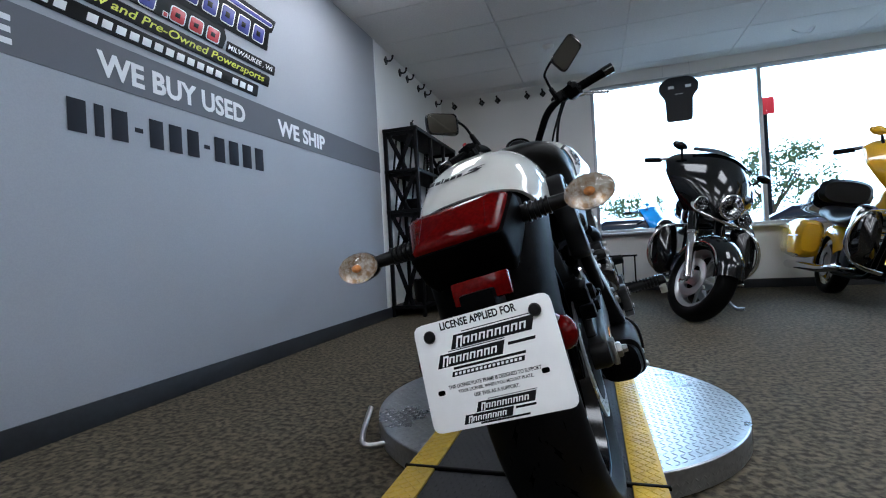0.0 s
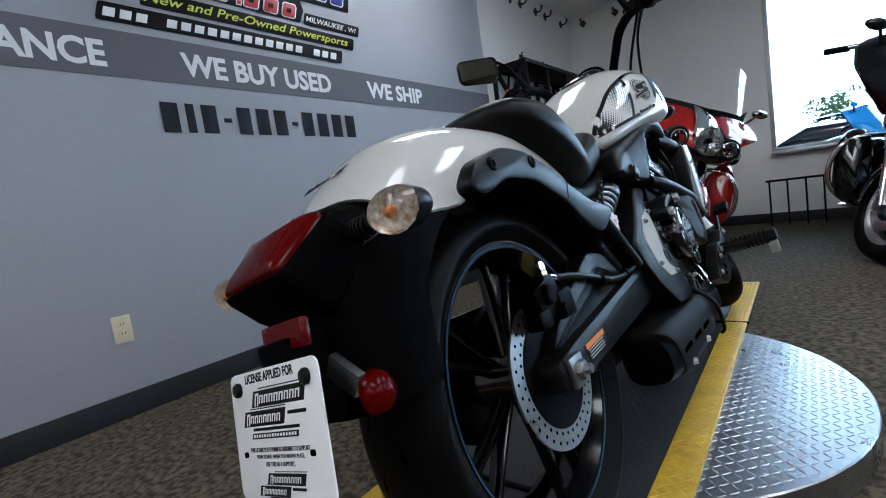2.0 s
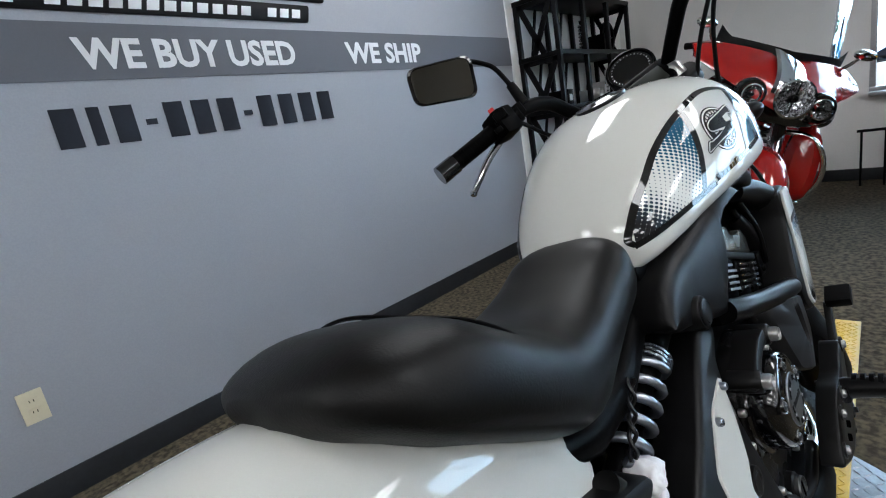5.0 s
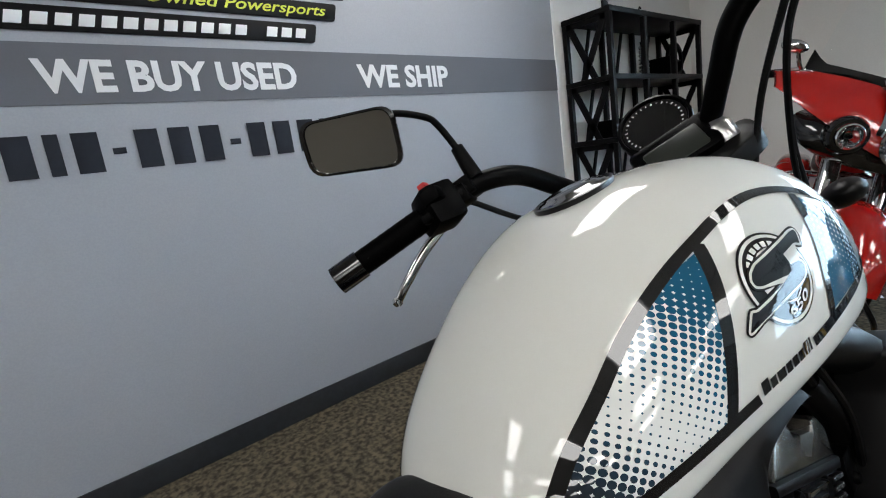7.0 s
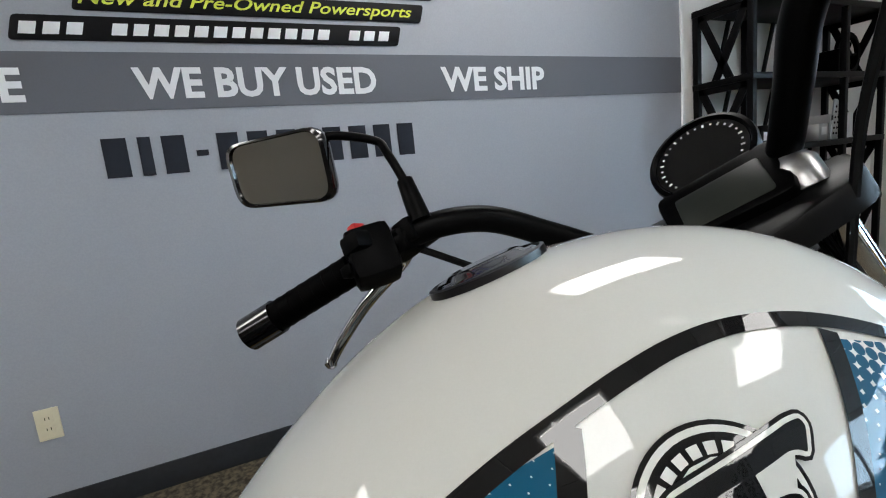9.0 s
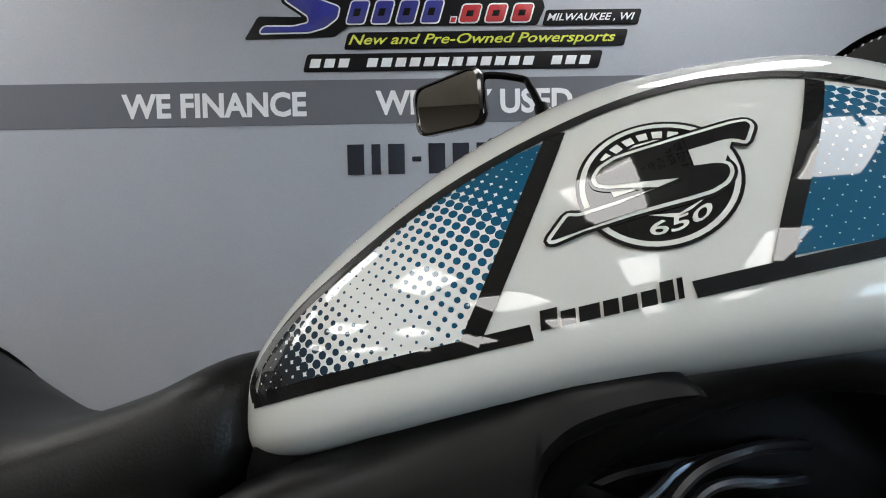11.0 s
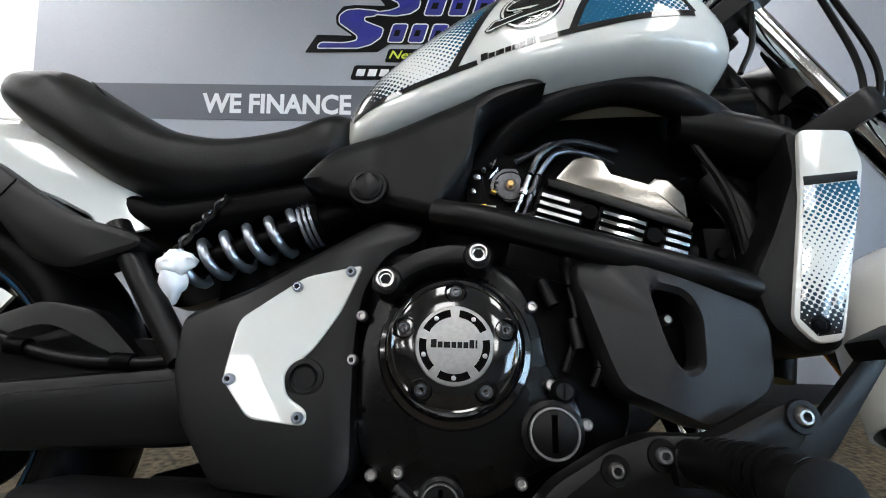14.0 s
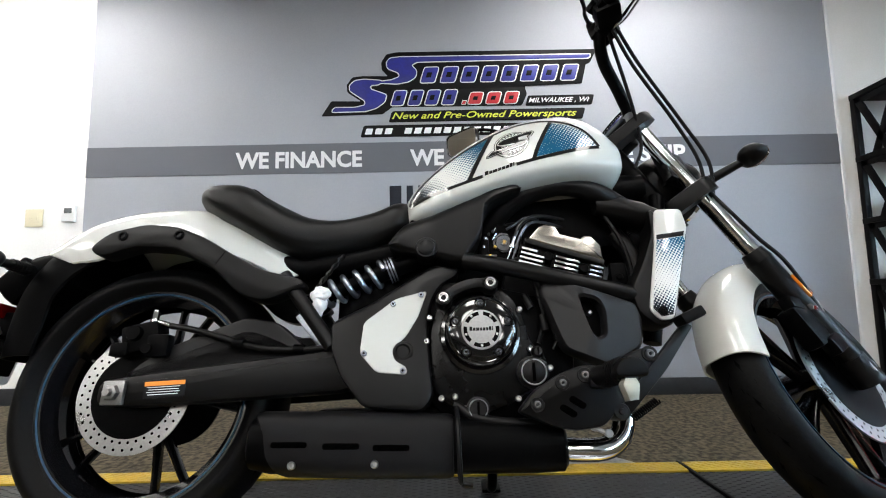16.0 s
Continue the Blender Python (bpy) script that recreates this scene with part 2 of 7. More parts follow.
CHROME = surface("chrome", (0.75, 0.75, 0.76), 0.08, metal=1.0, grain=0.03, blotch=0.06, rough_var=0.04)
ALU = surface("alloy", (0.6, 0.6, 0.62), 0.28, metal=1.0, grain=0.15, scale=120, blotch=0.2, blotch_scale=5)
PLATE = surface("tread_plate", (0.47, 0.48, 0.50), 0.3, metal=1.0, grain=0.15, scale=70, blotch=0.25, blotch_scale=6, rough_var=0.12)
YELLOW = surface("yellow_paint", (0.62, 0.40, 0.015), 0.45, grain=0.12, scale=50, bump=0.0003, blotch=0.3, blotch_scale=14)
MAT = surface("black_mat", (0.008, 0.008, 0.009), 0.6, grain=0.3, scale=120, bump=0.0006, blotch=0.3, blotch_scale=6)
REDLENS = surface("red_lens", (0.095, 0.0012, 0.0014), 0.14, spec=0.06, grain=0.3, scale=160, coat=0.08, blotch=0.25, blotch_scale=14)
PLATEW = surface("plate_white", (0.80, 0.80, 0.80), 0.4, grain=0.02, blotch=0.04)
RACK = surface("rack_steel", (0.0035, 0.0035, 0.004), 0.4, spec=0.1, grain=0.25, scale=90, blotch=0.25, blotch_scale=4)
BADGE = surface("badge_steel", (0.30, 0.30, 0.30), 0.36, metal=1.0, grain=0.12, scale=260, bump=0.0001, blotch=0.1, blotch_scale=20)
IVORY = surface("ivory_plastic", (0.66, 0.60, 0.43), 0.4, grain=0.03)

# ---- room ----
WX, FY, CZ = -1.998, 6.52, 2.815
ROOM_S, ROOM_E = -6.5, 9.0
PANEL_S, PANEL_N = -0.683, 4.305


WALL_TAUPE = surface("taupe_wall", (0.16, 0.145, 0.122), 0.6, grain=0.04, scale=90, bump=0.0006, blotch=0.08, blotch_scale=1.0)


def structure(name, bm, material, label, category, sharp=40):
    ob = part(name, bm, material, None, "", sharp)
    return tagged(ob, label, category, kind="structure")


structure("floor", box((ROOM_E - WX + 0.4, FY - ROOM_S + 0.4, 0.1), ((ROOM_E + WX) / 2, (FY + ROOM_S) / 2, -0.05), 0), CARPET, "brown-grey looped commercial carpet floor of the showroom", "floor")
structure("wall_west", box((0.2, FY - ROOM_S, CZ), (WX - 0.1, (FY + ROOM_S) / 2, CZ / 2), 0), WALL_WHITE, "white painted plaster showroom wall", "wall")
structure("wall_south", box((ROOM_E - WX, 0.2, CZ), ((ROOM_E + WX) / 2, ROOM_S - 0.1, CZ / 2), 0), WALL_TAUPE, "dull taupe painted wall behind the camera", "wall")
structure("wall_east", box((0.2, FY - ROOM_S, CZ), (ROOM_E + 0.1, (FY + ROOM_S) / 2, CZ / 2), 0), WALL_TAUPE, "dull taupe painted wall across the showroom", "wall")
panel = structure("wall_panel", box((0.008, PANEL_N - PANEL_S, CZ - 0.105), (WX + 0.004, (PANEL_N + PANEL_S) / 2, 0.105 + (CZ - 0.105) / 2), 0.002), WALL_GREY, "grey printed vinyl wall panel with a darker lettered band", "wall panel")
structure("baseboard", box((0.014, FY - ROOM_S, 0.105), (WX + 0.007, (FY + ROOM_S) / 2, 0.0525), 0.004), BASE, "black rubber cove baseboard along the grey wall", "baseboard")
band = part("band", box((0.003, PANEL_N - PANEL_S, 0.203), (WX + 0.0095, (PANEL_N + PANEL_S) / 2, 1.5626), 0), BAND, panel, "darker grey printed stripe")
ON_WALL = WX + 0.0112


def on_wall(bm, y, z):
    """From the xy plane on to the west wall, reading along +y."""
    bm.transform(Matrix(((0, 0, 1, ON_WALL), (1, 0, 0, y), (0, 1, 0, z), (0, 0, 0, 1))))
    return bm


for text, y0, y1 in (("WE FINANCE", 0.310, 1.152), ("WE BUY USED", 1.470, 2.385), ("WE SHIP", 2.703, 3.292)):
    part("lettering", on_wall(words(text, y1 - y0, 0.114, 0.032), y0, 1.499), LETTER_W, panel, "white condensed capitals")


def strip(poly, z0, z1, x, y):
    """A flat film cut to an outline, on the wall."""
    bm = slab([(a, b) for a, b in poly], z0, z1, 0.0003, "z")
    return on_wall(bm, x, y)


def skewed(w, h, k=0.28, x=0.0, y=0.0):
    return [(x, y), (x + w, y), (x + w + k * h, y + h), (x + k * h, y + h)]


# telephone number as plain bars
y = 1.330
for w in (0.085, 0.05, 0.085, 0.05, 0.085, 0.085, 0.085, 0.05, 0.085, 0.085, 0.085, 0.085):
    dash = 1.59 < y < 1.66 or 2.02 < y < 2.10
    tall = 0.022 if dash else 0.140
    part("number_bar", strip([(0.004, 0), (w - 0.004, 0), (w - 0.004, tall), (0.004, tall)], 0, 0.0008, y, 1.285 if dash else 1.227), LETTER_D, panel)
    y += w + 0.0265


def logo_shape(poly, face, ground=False):
    """A sign shape: its face on a white edge."""
    if not ground:
        part("logo_edge", strip(offset(poly, -0.0065), 0.0008, 0.0014, 0, 0), VWHITE, panel)
    part("logo_ground" if ground else "logo_shape", strip(poly, 0, 0.0008 if ground else 0.0021, 0, 0), face, panel)


def logo_row(x0, x1, z0, z1, n, face, k=0.3):
    """A row of slanted blocks."""
    step = (x1 - x0) / n
    for i in range(n):
        x = x0 + i * step
        logo_shape(rounded(skewed(step * 0.70, z1 - z0, k, x, z0), 0.012, 3), face)
        notch = skewed(step * 0.26, (z1 - z0) * 0.34, k, x + step * 0.27, z0 + (z1 - z0) * 0.33)
        part("logo_notch", strip(notch, 0.0021, 0.0026, 0, 0), VBLACK, panel)


logo_shape(rounded([(0.878, 1.851), (0.944, 1.956), (1.145, 1.951), (1.052, 2.015), (1.047, 2.067), (1.085, 2.121), (1.151, 2.129), (1.326, 2.125), (1.285, 2.170), (1.281, 2.223), (1.317, 2.281), (1.386, 2.294), (2.744, 2.289), (2.690, 2.188), (2.665, 2.184), (2.632, 2.045), (2.246, 2.035), (2.261, 1.979), (2.223, 1.900), (1.353, 1.905), (1.289, 1.858)], 0.012), VBLACK, True)
logo_shape(rounded([(1.325, 2.180), (1.317, 2.221), (1.343, 2.251), (1.405, 2.258), (2.701, 2.252), (2.686, 2.226), (1.524, 2.222), (1.484, 2.199), (1.520, 2.159), (1.513, 2.115), (1.466, 2.083), (1.387, 2.070), (1.225, 2.081), (1.351, 2.096), (1.409, 2.119), (1.398, 2.148)], 0.014), VBLUE)
logo_shape(rounded([(1.070, 2.026), (1.069, 2.066), (1.105, 2.096), (1.170, 2.104), (1.286, 2.093), (1.269, 2.068), (1.207, 2.062), (1.208, 2.034), (1.316, 1.993), (1.303, 1.943), (1.246, 1.902), (1.175, 1.882), (0.947, 1.880), (0.968, 1.909), (1.102, 1.907), (1.174, 1.923), (1.173, 1.954)], 0.014), VBLUE)
logo_row(1.545, 2.625, 2.074, 2.180, 8, VBLUE)
logo_row(1.345, 1.800, 1.918, 2.018, 4, VBLUE)
logo_row(1.862, 2.222, 1.918, 1.996, 3, VRED)
logo_shape(skewed(0.022, 0.022, 0.3, 1.822, 1.918), VRED)
part("logo_strip", strip(rounded(skewed(0.445, 0.072), 0.012), 0, 0.0008, 2.246, 1.897), VBLACK, panel)
part("lettering", on_wall(words("MILWAUKEE , WI", 0.410, 0.038, 0.012, 0.35), 2.268, 1.914), VWHITE, panel)
part("logo_strip", strip(rounded(skewed(1.295, 0.078), 0.015), 0, 0.0008, 1.330, 1.800), VBLACK, panel)
part("lettering", on_wall(words("New and Pre-Owned Powersports", 1.235, 0.060, 0.012, 0.35), 1.352, 1.808), VYELLOW, panel)
part("logo_strip", strip(rounded(skewed(1.365, 0.082), 0.015), 0, 0.0008, 1.140, 1.700), VBLACK, panel)
for i in range(20):
    if i not in (3, 16):
        part("address_bar", strip(skewed(0.046, 0.040), 0.0008, 0.0014, 1.170 + i * 0.0655, 1.720), VWHITE, panel)

# front wall with the shop window
WIN_W, WIN_SILL, WIN_TOP, WIN_E = 0.06, 0.755, 2.67, 8.0
structure("wall_north", join(box((WIN_W - WX, 0.2, CZ), ((WIN_W + WX) / 2, FY + 0.1, CZ / 2), 0),
                             box((WIN_E - WIN_W, 0.2, WIN_SILL), ((WIN_E + WIN_W) / 2, FY + 0.1, WIN_SILL / 2), 0),
                             box((WIN_E - WIN_W, 0.2, CZ - WIN_TOP), ((WIN_E + WIN_W) / 2, FY + 0.1, (CZ + WIN_TOP) / 2), 0),
                             box((ROOM_E - WIN_E, 0.2, CZ), ((ROOM_E + WIN_E) / 2, FY + 0.1, CZ / 2), 0)), WALL_WHITE, "white painted front wall with a wide shop window", "wall")
FRAME = surface("window_frame", (0.45, 0.46, 0.47), 0.4, metal=0.6, grain=0.1)
PANE = glass("pane", (0.97, 0.99, 0.99), 0.0, 1.05)
window = structure("window_1", box((WIN_E - WIN_W, 0.10, 0.035), ((WIN_E + WIN_W) / 2, FY + 0.04, WIN_SILL + 0.0175), 0.004), FRAME, "wide aluminium-framed shop window with daylight outside", "window")
part("window_frame", box((WIN_E - WIN_W, 0.08, 0.04), ((WIN_E + WIN_W) / 2, FY + 0.05, WIN_TOP - 0.02), 0.004), FRAME, window)
for x in (WIN_W + 0.02, 1.98, 3.90, 5.82, WIN_E - 0.02):
    part("mullion", box((0.045, 0.08, WIN_TOP - WIN_SILL - 0.075), (x, FY + 0.05, (WIN_TOP + WIN_SILL) / 2 - 0.002), 0.004), FRAME, window)
for a, b_ in ((WIN_W, 1.98), (1.98, 3.90), (3.90, 5.82), (5.82, WIN_E)):
    pane = part("pane", box((b_ - a - 0.05, 0.006, WIN_TOP - WIN_SILL - 0.08), ((a + b_) / 2, FY + 0.06, (WIN_TOP + WIN_SILL) / 2 - 0.002), 0), PANE, window)
    pane.visible_shadow = False
part("window_sill", box((WIN_E - WIN_W, 0.14, 0.03), ((WIN_E + WIN_W) / 2, FY - 0.05, WIN_SILL - 0.016), 0.006), FRAME, window)

# ceiling: long tiles in one mesh, seams between them
tiles = []
x = WX
while x < ROOM_E:
    y = ROOM_S
    while y < FY - 0.01:
        w, d = min(1.22, ROOM_E - x), min(0.61, FY - y)
        bmt = box((w - 0.008, d - 0.008, 0.03), (x + w / 2, y + d / 2, CZ + 0.015), 0)
        tiles.append(bmt)
        y += 0.61
    x += 1.22
structure("ceiling", join(*tiles, box((ROOM_E - WX + 0.4, FY - ROOM_S + 0.4, 0.1), ((ROOM_E + WX) / 2, (FY + ROOM_S) / 2, CZ + 0.08), 0)), CEIL, "white ceiling of long acoustic tiles with dark seams", "ceiling")
LAMP = glow("lamp_diffuser", (1.0, 0.98, 0.95), 13.5)
for x in (-1.3, 1.14, 3.58, 6.02):
    for y in (-4.0, -2.2, -0.4, 1.4, 3.2) if x > 0 else (-4.3, -2.6, -0.9, 2.98):
        lamp = thing("ceiling_light", pose(x, y, CZ, 0, 0, 0 if x > 0 else 90), "recessed white fluorescent ceiling light with a flat diffuser", "ceiling light", "lights in the ceiling")
        part("frame", join(box((1.22, 0.03, 0.02), (0, 0.29, -0.006), 0.002), box((1.22, 0.03, 0.02), (0, -0.29, -0.006), 0.002), box((0.03, 0.55, 0.02), (0.595, 0, -0.006), 0.002), box((0.03, 0.55, 0.02), (-0.595, 0, -0.006), 0.002)), VWHITE, lamp)
        part("diffuser", box((1.14, 0.53, 0.036), (0, 0, -0.022), 0.006), LAMP, lamp, "glowing white diffuser")

# outside
ASPHALT = surface("asphalt", (0.42, 0.41, 0.39), 0.9, grain=0.2, scale=40, bump=0.003, blotch=0.2, blotch_scale=0.5)
structure("ground", box((400, 400, 0.1), (0, 206.4, -0.14), 0), ASPHALT, "sunlit pale concrete car park outside the window", "ground")
SKYGLOW = glow("bright_sky", (0.58, 0.80, 1.0), 11.0)
structure("backdrop", box((240, 0.2, 90), (20, 90, 40), 0), SKYGLOW, "bright white summer sky beyond the car park", "sky")

# ---- turntable ----
DC, DR, DZ = Vector((-0.166, 1.766)), 0.636, 0.080
turntable = thing("turntable", pose(DC.x, DC.y, 0), "round aluminium tread-plate turntable with a yellow-edged runway across", "turntable")
part("disc", lathe([(0.0, 0.004), (DR - 0.01, 0.004), (DR, 0.012), (DR, DZ - 0.003), (DR - 0.003, DZ), (0.0, DZ)], 96, "z"), PLATE, turntable, "aluminium tread plate disc")


def lug(bm, x, y, z, a, length=0.024, wide=0.0065, tall=0.0014):
    c, s = math.cos(a), math.sin(a)
    q = [bm.verts.new((x + c * p - s * q_, y + s * p + c * q_, z + t)) for p, q_, t in ((length / 2, 0, 0), (0, wide / 2, 0), (-length / 2, 0, 0), (0, -wide / 2, 0), (length / 4, 0, tall), (-length / 4, 0, tall))]
    for f_ in ((0, 1, 4), (1, 5, 4), (1, 2, 5), (2, 3, 5), (3, 4, 5), (3, 0, 4)):
        bm.faces.new([q[i] for i in f_])


def lugs(inside, x0, x1, y0, y1, z, step=0.021):
    bm = bmesh.new()
    ny, nx = int((y1 - y0) / step), int((x1 - x0) / step)
    for i in range(nx):
        for j in range(ny):
            x, y = x0 + (i + 0.5) * step, y0 + (j + 0.5) * step
            if inside(x, y):
                lug(bm, x, y, z, radians(45 if (i + j) % 2 else -45))
    return bm


tagged(part("tread", lugs(lambda x, y: x * x + y * y < (DR - 0.015) ** 2 and abs(x) > 0.315, -DR, DR, -DR, DR, DZ), PLATE, turntable, sharp=20), kind="stuff")
rim_lugs = bmesh.new()
for i in range(260):
    for k in range(2):
        a = 2 * math.pi * (i + 0.5 * k) / 260
        z = 0.022 + 0.02 * k
        t = Vector((-math.sin(a), math.cos(a), 0))
        n = Vector((math.cos(a), math.sin(a), 0))
        d = (t * 0.7 + Vector((0, 0, 0.7)) * (1 if (i + k) % 2 else -1)).normalized()
        w = n.cross(d)
        c = n * DR + Vector((0, 0, z))
        q = [rim_lugs.verts.new(p) for p in (c + d * 0.01, c + w * 0.003, c - d * 0.01, c - w * 0.003, c + n * 0.0014)]
        for j in range(4):
            rim_lugs.faces.new((q[j], q[(j + 1) % 4], q[4]))
tagged(part("rim_tread", rim_lugs, PLATE, turntable, sharp=20), kind="stuff")
RW = 0.311
runway = part("runway", box((2 * RW - 0.14, 2.88, 0.006), (0, -0.06, DZ + 0.003), 0.001), MAT, turntable, "black ribbed rubber runway")
ribs = bmesh.new()
for i in range(-22, 23):
    for j in range(143):
        if (i + j) % 2:
            continue
        lug(ribs, i * 0.0105, -1.49 + j * 0.02, DZ + 0.006, radians(90), 0.018, 0.006, 0.0012)
tagged(part("runway_ribs", ribs, MAT, runway, sharp=20), kind="stuff")
for side in (-1, 1):
    x = side * (RW - 0.035)
    st = part("edge_strip", box((0.076, 2.88, 0.012), (x, -0.06, DZ + 0.006), 0.002), YELLOW, turntable, "yellow painted tread plate edge strip")
    tagged(part("tread", lugs(lambda a, b_: True, x - 0.034, x + 0.034, -1.49, 1.37, DZ + 0.012, 0.016), YELLOW, st, sharp=20), kind="stuff")
for y in (-0.65, 0.65):
    part("joint_bar", box((2 * RW + 0.02, 0.012, 0.010), (0, y, DZ + 0.0098), 0.003), MATT, turntable, "thin black joint bar")
for y in (-1.05, 1.05):
    for x in (-0.27, 0.27):
        part("support", box((0.05, 0.6, DZ - 0.001), (x, y, DZ / 2), 0.004), MATT, turntable)
for ob in (runway, *[o for o in turntable.children if o.name.startswith(("edge_strip", "joint_bar", "support"))]):
    ob.matrix_basis = pose(0, 0, 0, 0, 0, 0.6)
handle = part("lock_lever", tube([(-0.48, -0.38, 0.03), (-0.55, -0.42, 0.03), (-0.585, -0.38, 0.045), (-0.595, -0.29, 0.11)], 0.009, 10), STEEL, turntable, "bright steel lock lever")

# ---- the white motorcycle ----
LEAN = 14.2
BIKE = Matrix.Translation((-0.0068, 1.003, 0.0895)) @ Matrix.Rotation(radians(-0.58), 4, "Z") @ Matrix.Rotation(radians(-LEAN), 4, "Y") @ Matrix.Rotation(radians(0.2), 4, "X")
bike = thing("motorcycle", BIKE, "pearl white and black cruiser motorcycle leaning on the turntable", "motorcycle")
from mathutils.bvhtree import BVHTree


def ring_wheel(parent, radius, half, rim_r, spokes, name):
    """A cast wheel with its tyre, about the x axis, centred on its parent."""
    wheel = new(name)
    wheel.parent = parent
    wheel.empty_display_size = 0.1
    prof = [(rim_r - 0.002, -0.72 * half), (rim_r + 0.012, -0.88 * half), (radius - 0.045, -half), (radius - 0.026, -0.92 * half), (radius - 0.012, -0.68 * half), (radius - 0.003, -0.36 * half),
            (radius, 0), (radius - 0.003, 0.36 * half), (radius - 0.012, 0.68 * half), (radius - 0.026, 0.92 * half), (radius - 0.045, half), (rim_r + 0.012, 0.88 * half), (rim_r - 0.002, 0.72 * half)]
    rings = catmull(prof, 3)
    tyre = part("tyre", lathe([tuple(p) for p in rings], 96), RUBBER, wheel, "black tread rubber tyre", 60)
    # slanted grooves across the crown: flat strips, groove shade painted near-black
    gr = bmesh.new()
    n = 24
    for i in range(n):
        for side in (-1, 1):
            prev = None
            for k in range(7):
                s = k / 6
                ax = side * half * (0.08 + 0.80 * s)
                ang = 2 * math.pi * (i + (0.5 if side > 0 else 0)) / n + 0.40 * s ** 1.25
                q = abs(ax) / half
                rr = radius - 0.003 * min(1, q / 0.36) - (0.009 * max(0, q - 0.36) / 0.32 if q > 0.36 else 0) - (0.012 * max(0, q - 0.68) / 0.24 if q > 0.68 else 0) + 0.0006
                wd = 0.0095 * (1 - 0.6 * abs(2 * s - 1)) / radius
                pair = [gr.verts.new((ax, rr * math.cos(ang + e), rr * math.sin(ang + e))) for e in (-wd, wd)]
                if prev:
                    gr.faces.new((prev[0], prev[1], pair[1], pair[0]))
                prev = pair
    part("tread_groove", gr, RECESS_SHADE, tyre)
    w = 0.74 * half
    rim = part("rim", lathe([(rim_r - 0.03, -w * 0.5), (rim_r - 0.012, -w), (rim_r + 0.004, -w - 0.002), (rim_r + 0.005, -w + 0.006), (rim_r - 0.016, -w * 0.6), (rim_r - 0.02, w * 0.6), (rim_r + 0.005, w - 0.006), (rim_r + 0.004, w + 0.002), (rim_r - 0.012, w), (rim_r - 0.03, w * 0.5)], 96), RIMB, wheel, "gloss black cast rim")
    for sgn in (-1, 1):
        part("pinstripe", hoop([(rim_r - 0.0085, sgn * (w + 0.0012)), (rim_r - 0.0085, sgn * (w + 0.0020)), (rim_r - 0.0045, sgn * (w + 0.0028)), (rim_r - 0.0045, sgn * (w + 0.0018))], 96), STRIPE, rim, "blue rim pinstripe")
    part("hub", lathe([(0.02, -0.07), (0.045, -0.068), (0.048, -0.03), (0.04, 0), (0.048, 0.03), (0.045, 0.068), (0.02, 0.07)], 32), RIMB, wheel)
    for i in range(spokes):
        a = 2 * math.pi * i / spokes
        for e in (-0.14, 0.14):
            b0 = a + e * 0.6
            b1 = a + e * 1.25
            p0, p1 = 0.04, rim_r - 0.016
            rings = []
            for s in np.linspace(0, 1, 5):
                r = p0 + (p1 - p0) * s
                an = b0 + (b1 - b0) * s
                c, s_ = math.cos(an), math.sin(an)
                wd, th = 0.0085 - 0.002 * s, 0.017 - 0.004 * s
                rings.append([Vector((th * x, r * c - wd * y * s_, r * s_ + wd * y * c)) for x, y in ((1, .4), (.6, 1), (-.6, 1), (-1, .4), (-1, -.4), (-.6, -1), (.6, -1), (1, -.4))])
            part("spoke", loft(rings), RIMB, wheel)
    return wheel


def brake_disc(parent, x, r0, r1, t=0.004):
    d = part("brake_disc", lathe([(r0, x - t / 2), (r1, x - t / 2), (r1, x + t / 2), (r0, x + t / 2), (r0, x - t / 2)], 64), STEEL, parent, "drilled steel brake disc")
    # Flat dark circles on the disc; colour gives the shade of drilled holes.
    holes = bmesh.new()
    for i in range(36):
        for k in range(2):
            a = 2 * math.pi * (i + 0.5 * k) / 36
            r = r0 + (r1 - r0) * (0.3 if k else 0.7)
            for sgn in (-1, 1):
                bmesh.ops.create_circle(holes, cap_ends=True, segments=8, radius=0.0032, matrix=Matrix.Translation((x + sgn * (t / 2 + 0.0004), r * math.cos(a), r * math.sin(a))) @ Matrix.Rotation(radians(90), 4, "Y"))
    part("vent_hole", holes, RECESS_SHADE, d)
    part("carrier", lathe([(0.03, x - 0.004), (r0 + 0.004, x - 0.004), (r0 + 0.004, x + 0.003), (0.03, x + 0.006)], 40), MATT, d)
    return d


def bolt(parent, u, h, r, size=0.009, mat=None, cup=True):
    """A socket bolt that faces the right side."""
    bm = lathe([(0.0, r - 0.004), (size, r - 0.004), (size, r + 0.003), (size * 0.75, r + 0.0055), (size * 0.5, r + 0.0055), (size * 0.42, r + 0.002), (0.0, r + 0.002)], 14, "x", (0, u, h))
    return part("bolt", bm, mat or STEEL, parent)


# rear wheel
rear_hub = Matrix.Translation((0, 0, 0.312))
rw = ring_wheel(bike, 0.312, 0.082, 0.240, 5, "rear_wheel")
rw.matrix_basis = rear_hub
brake_disc(rw, 0.092, 0.088, 0.125)

# front assembly, turned to the left about the steering axis
RAKE, TRAIL, STEER = radians(31), 1.695, 34.0
axis = Vector((0, -math.sin(RAKE), math.cos(RAKE)))
FRONT = Matrix.Translation((0, TRAIL, 0)) @ Matrix.Rotation(radians(STEER), 4, axis) @ Matrix.Translation((0, -TRAIL, 0))


def front(ob):
    ob.matrix_basis = FRONT @ ob.matrix_basis
    return ob


fw = ring_wheel(bike, 0.312, 0.057, 0.236, 5, "front_wheel")
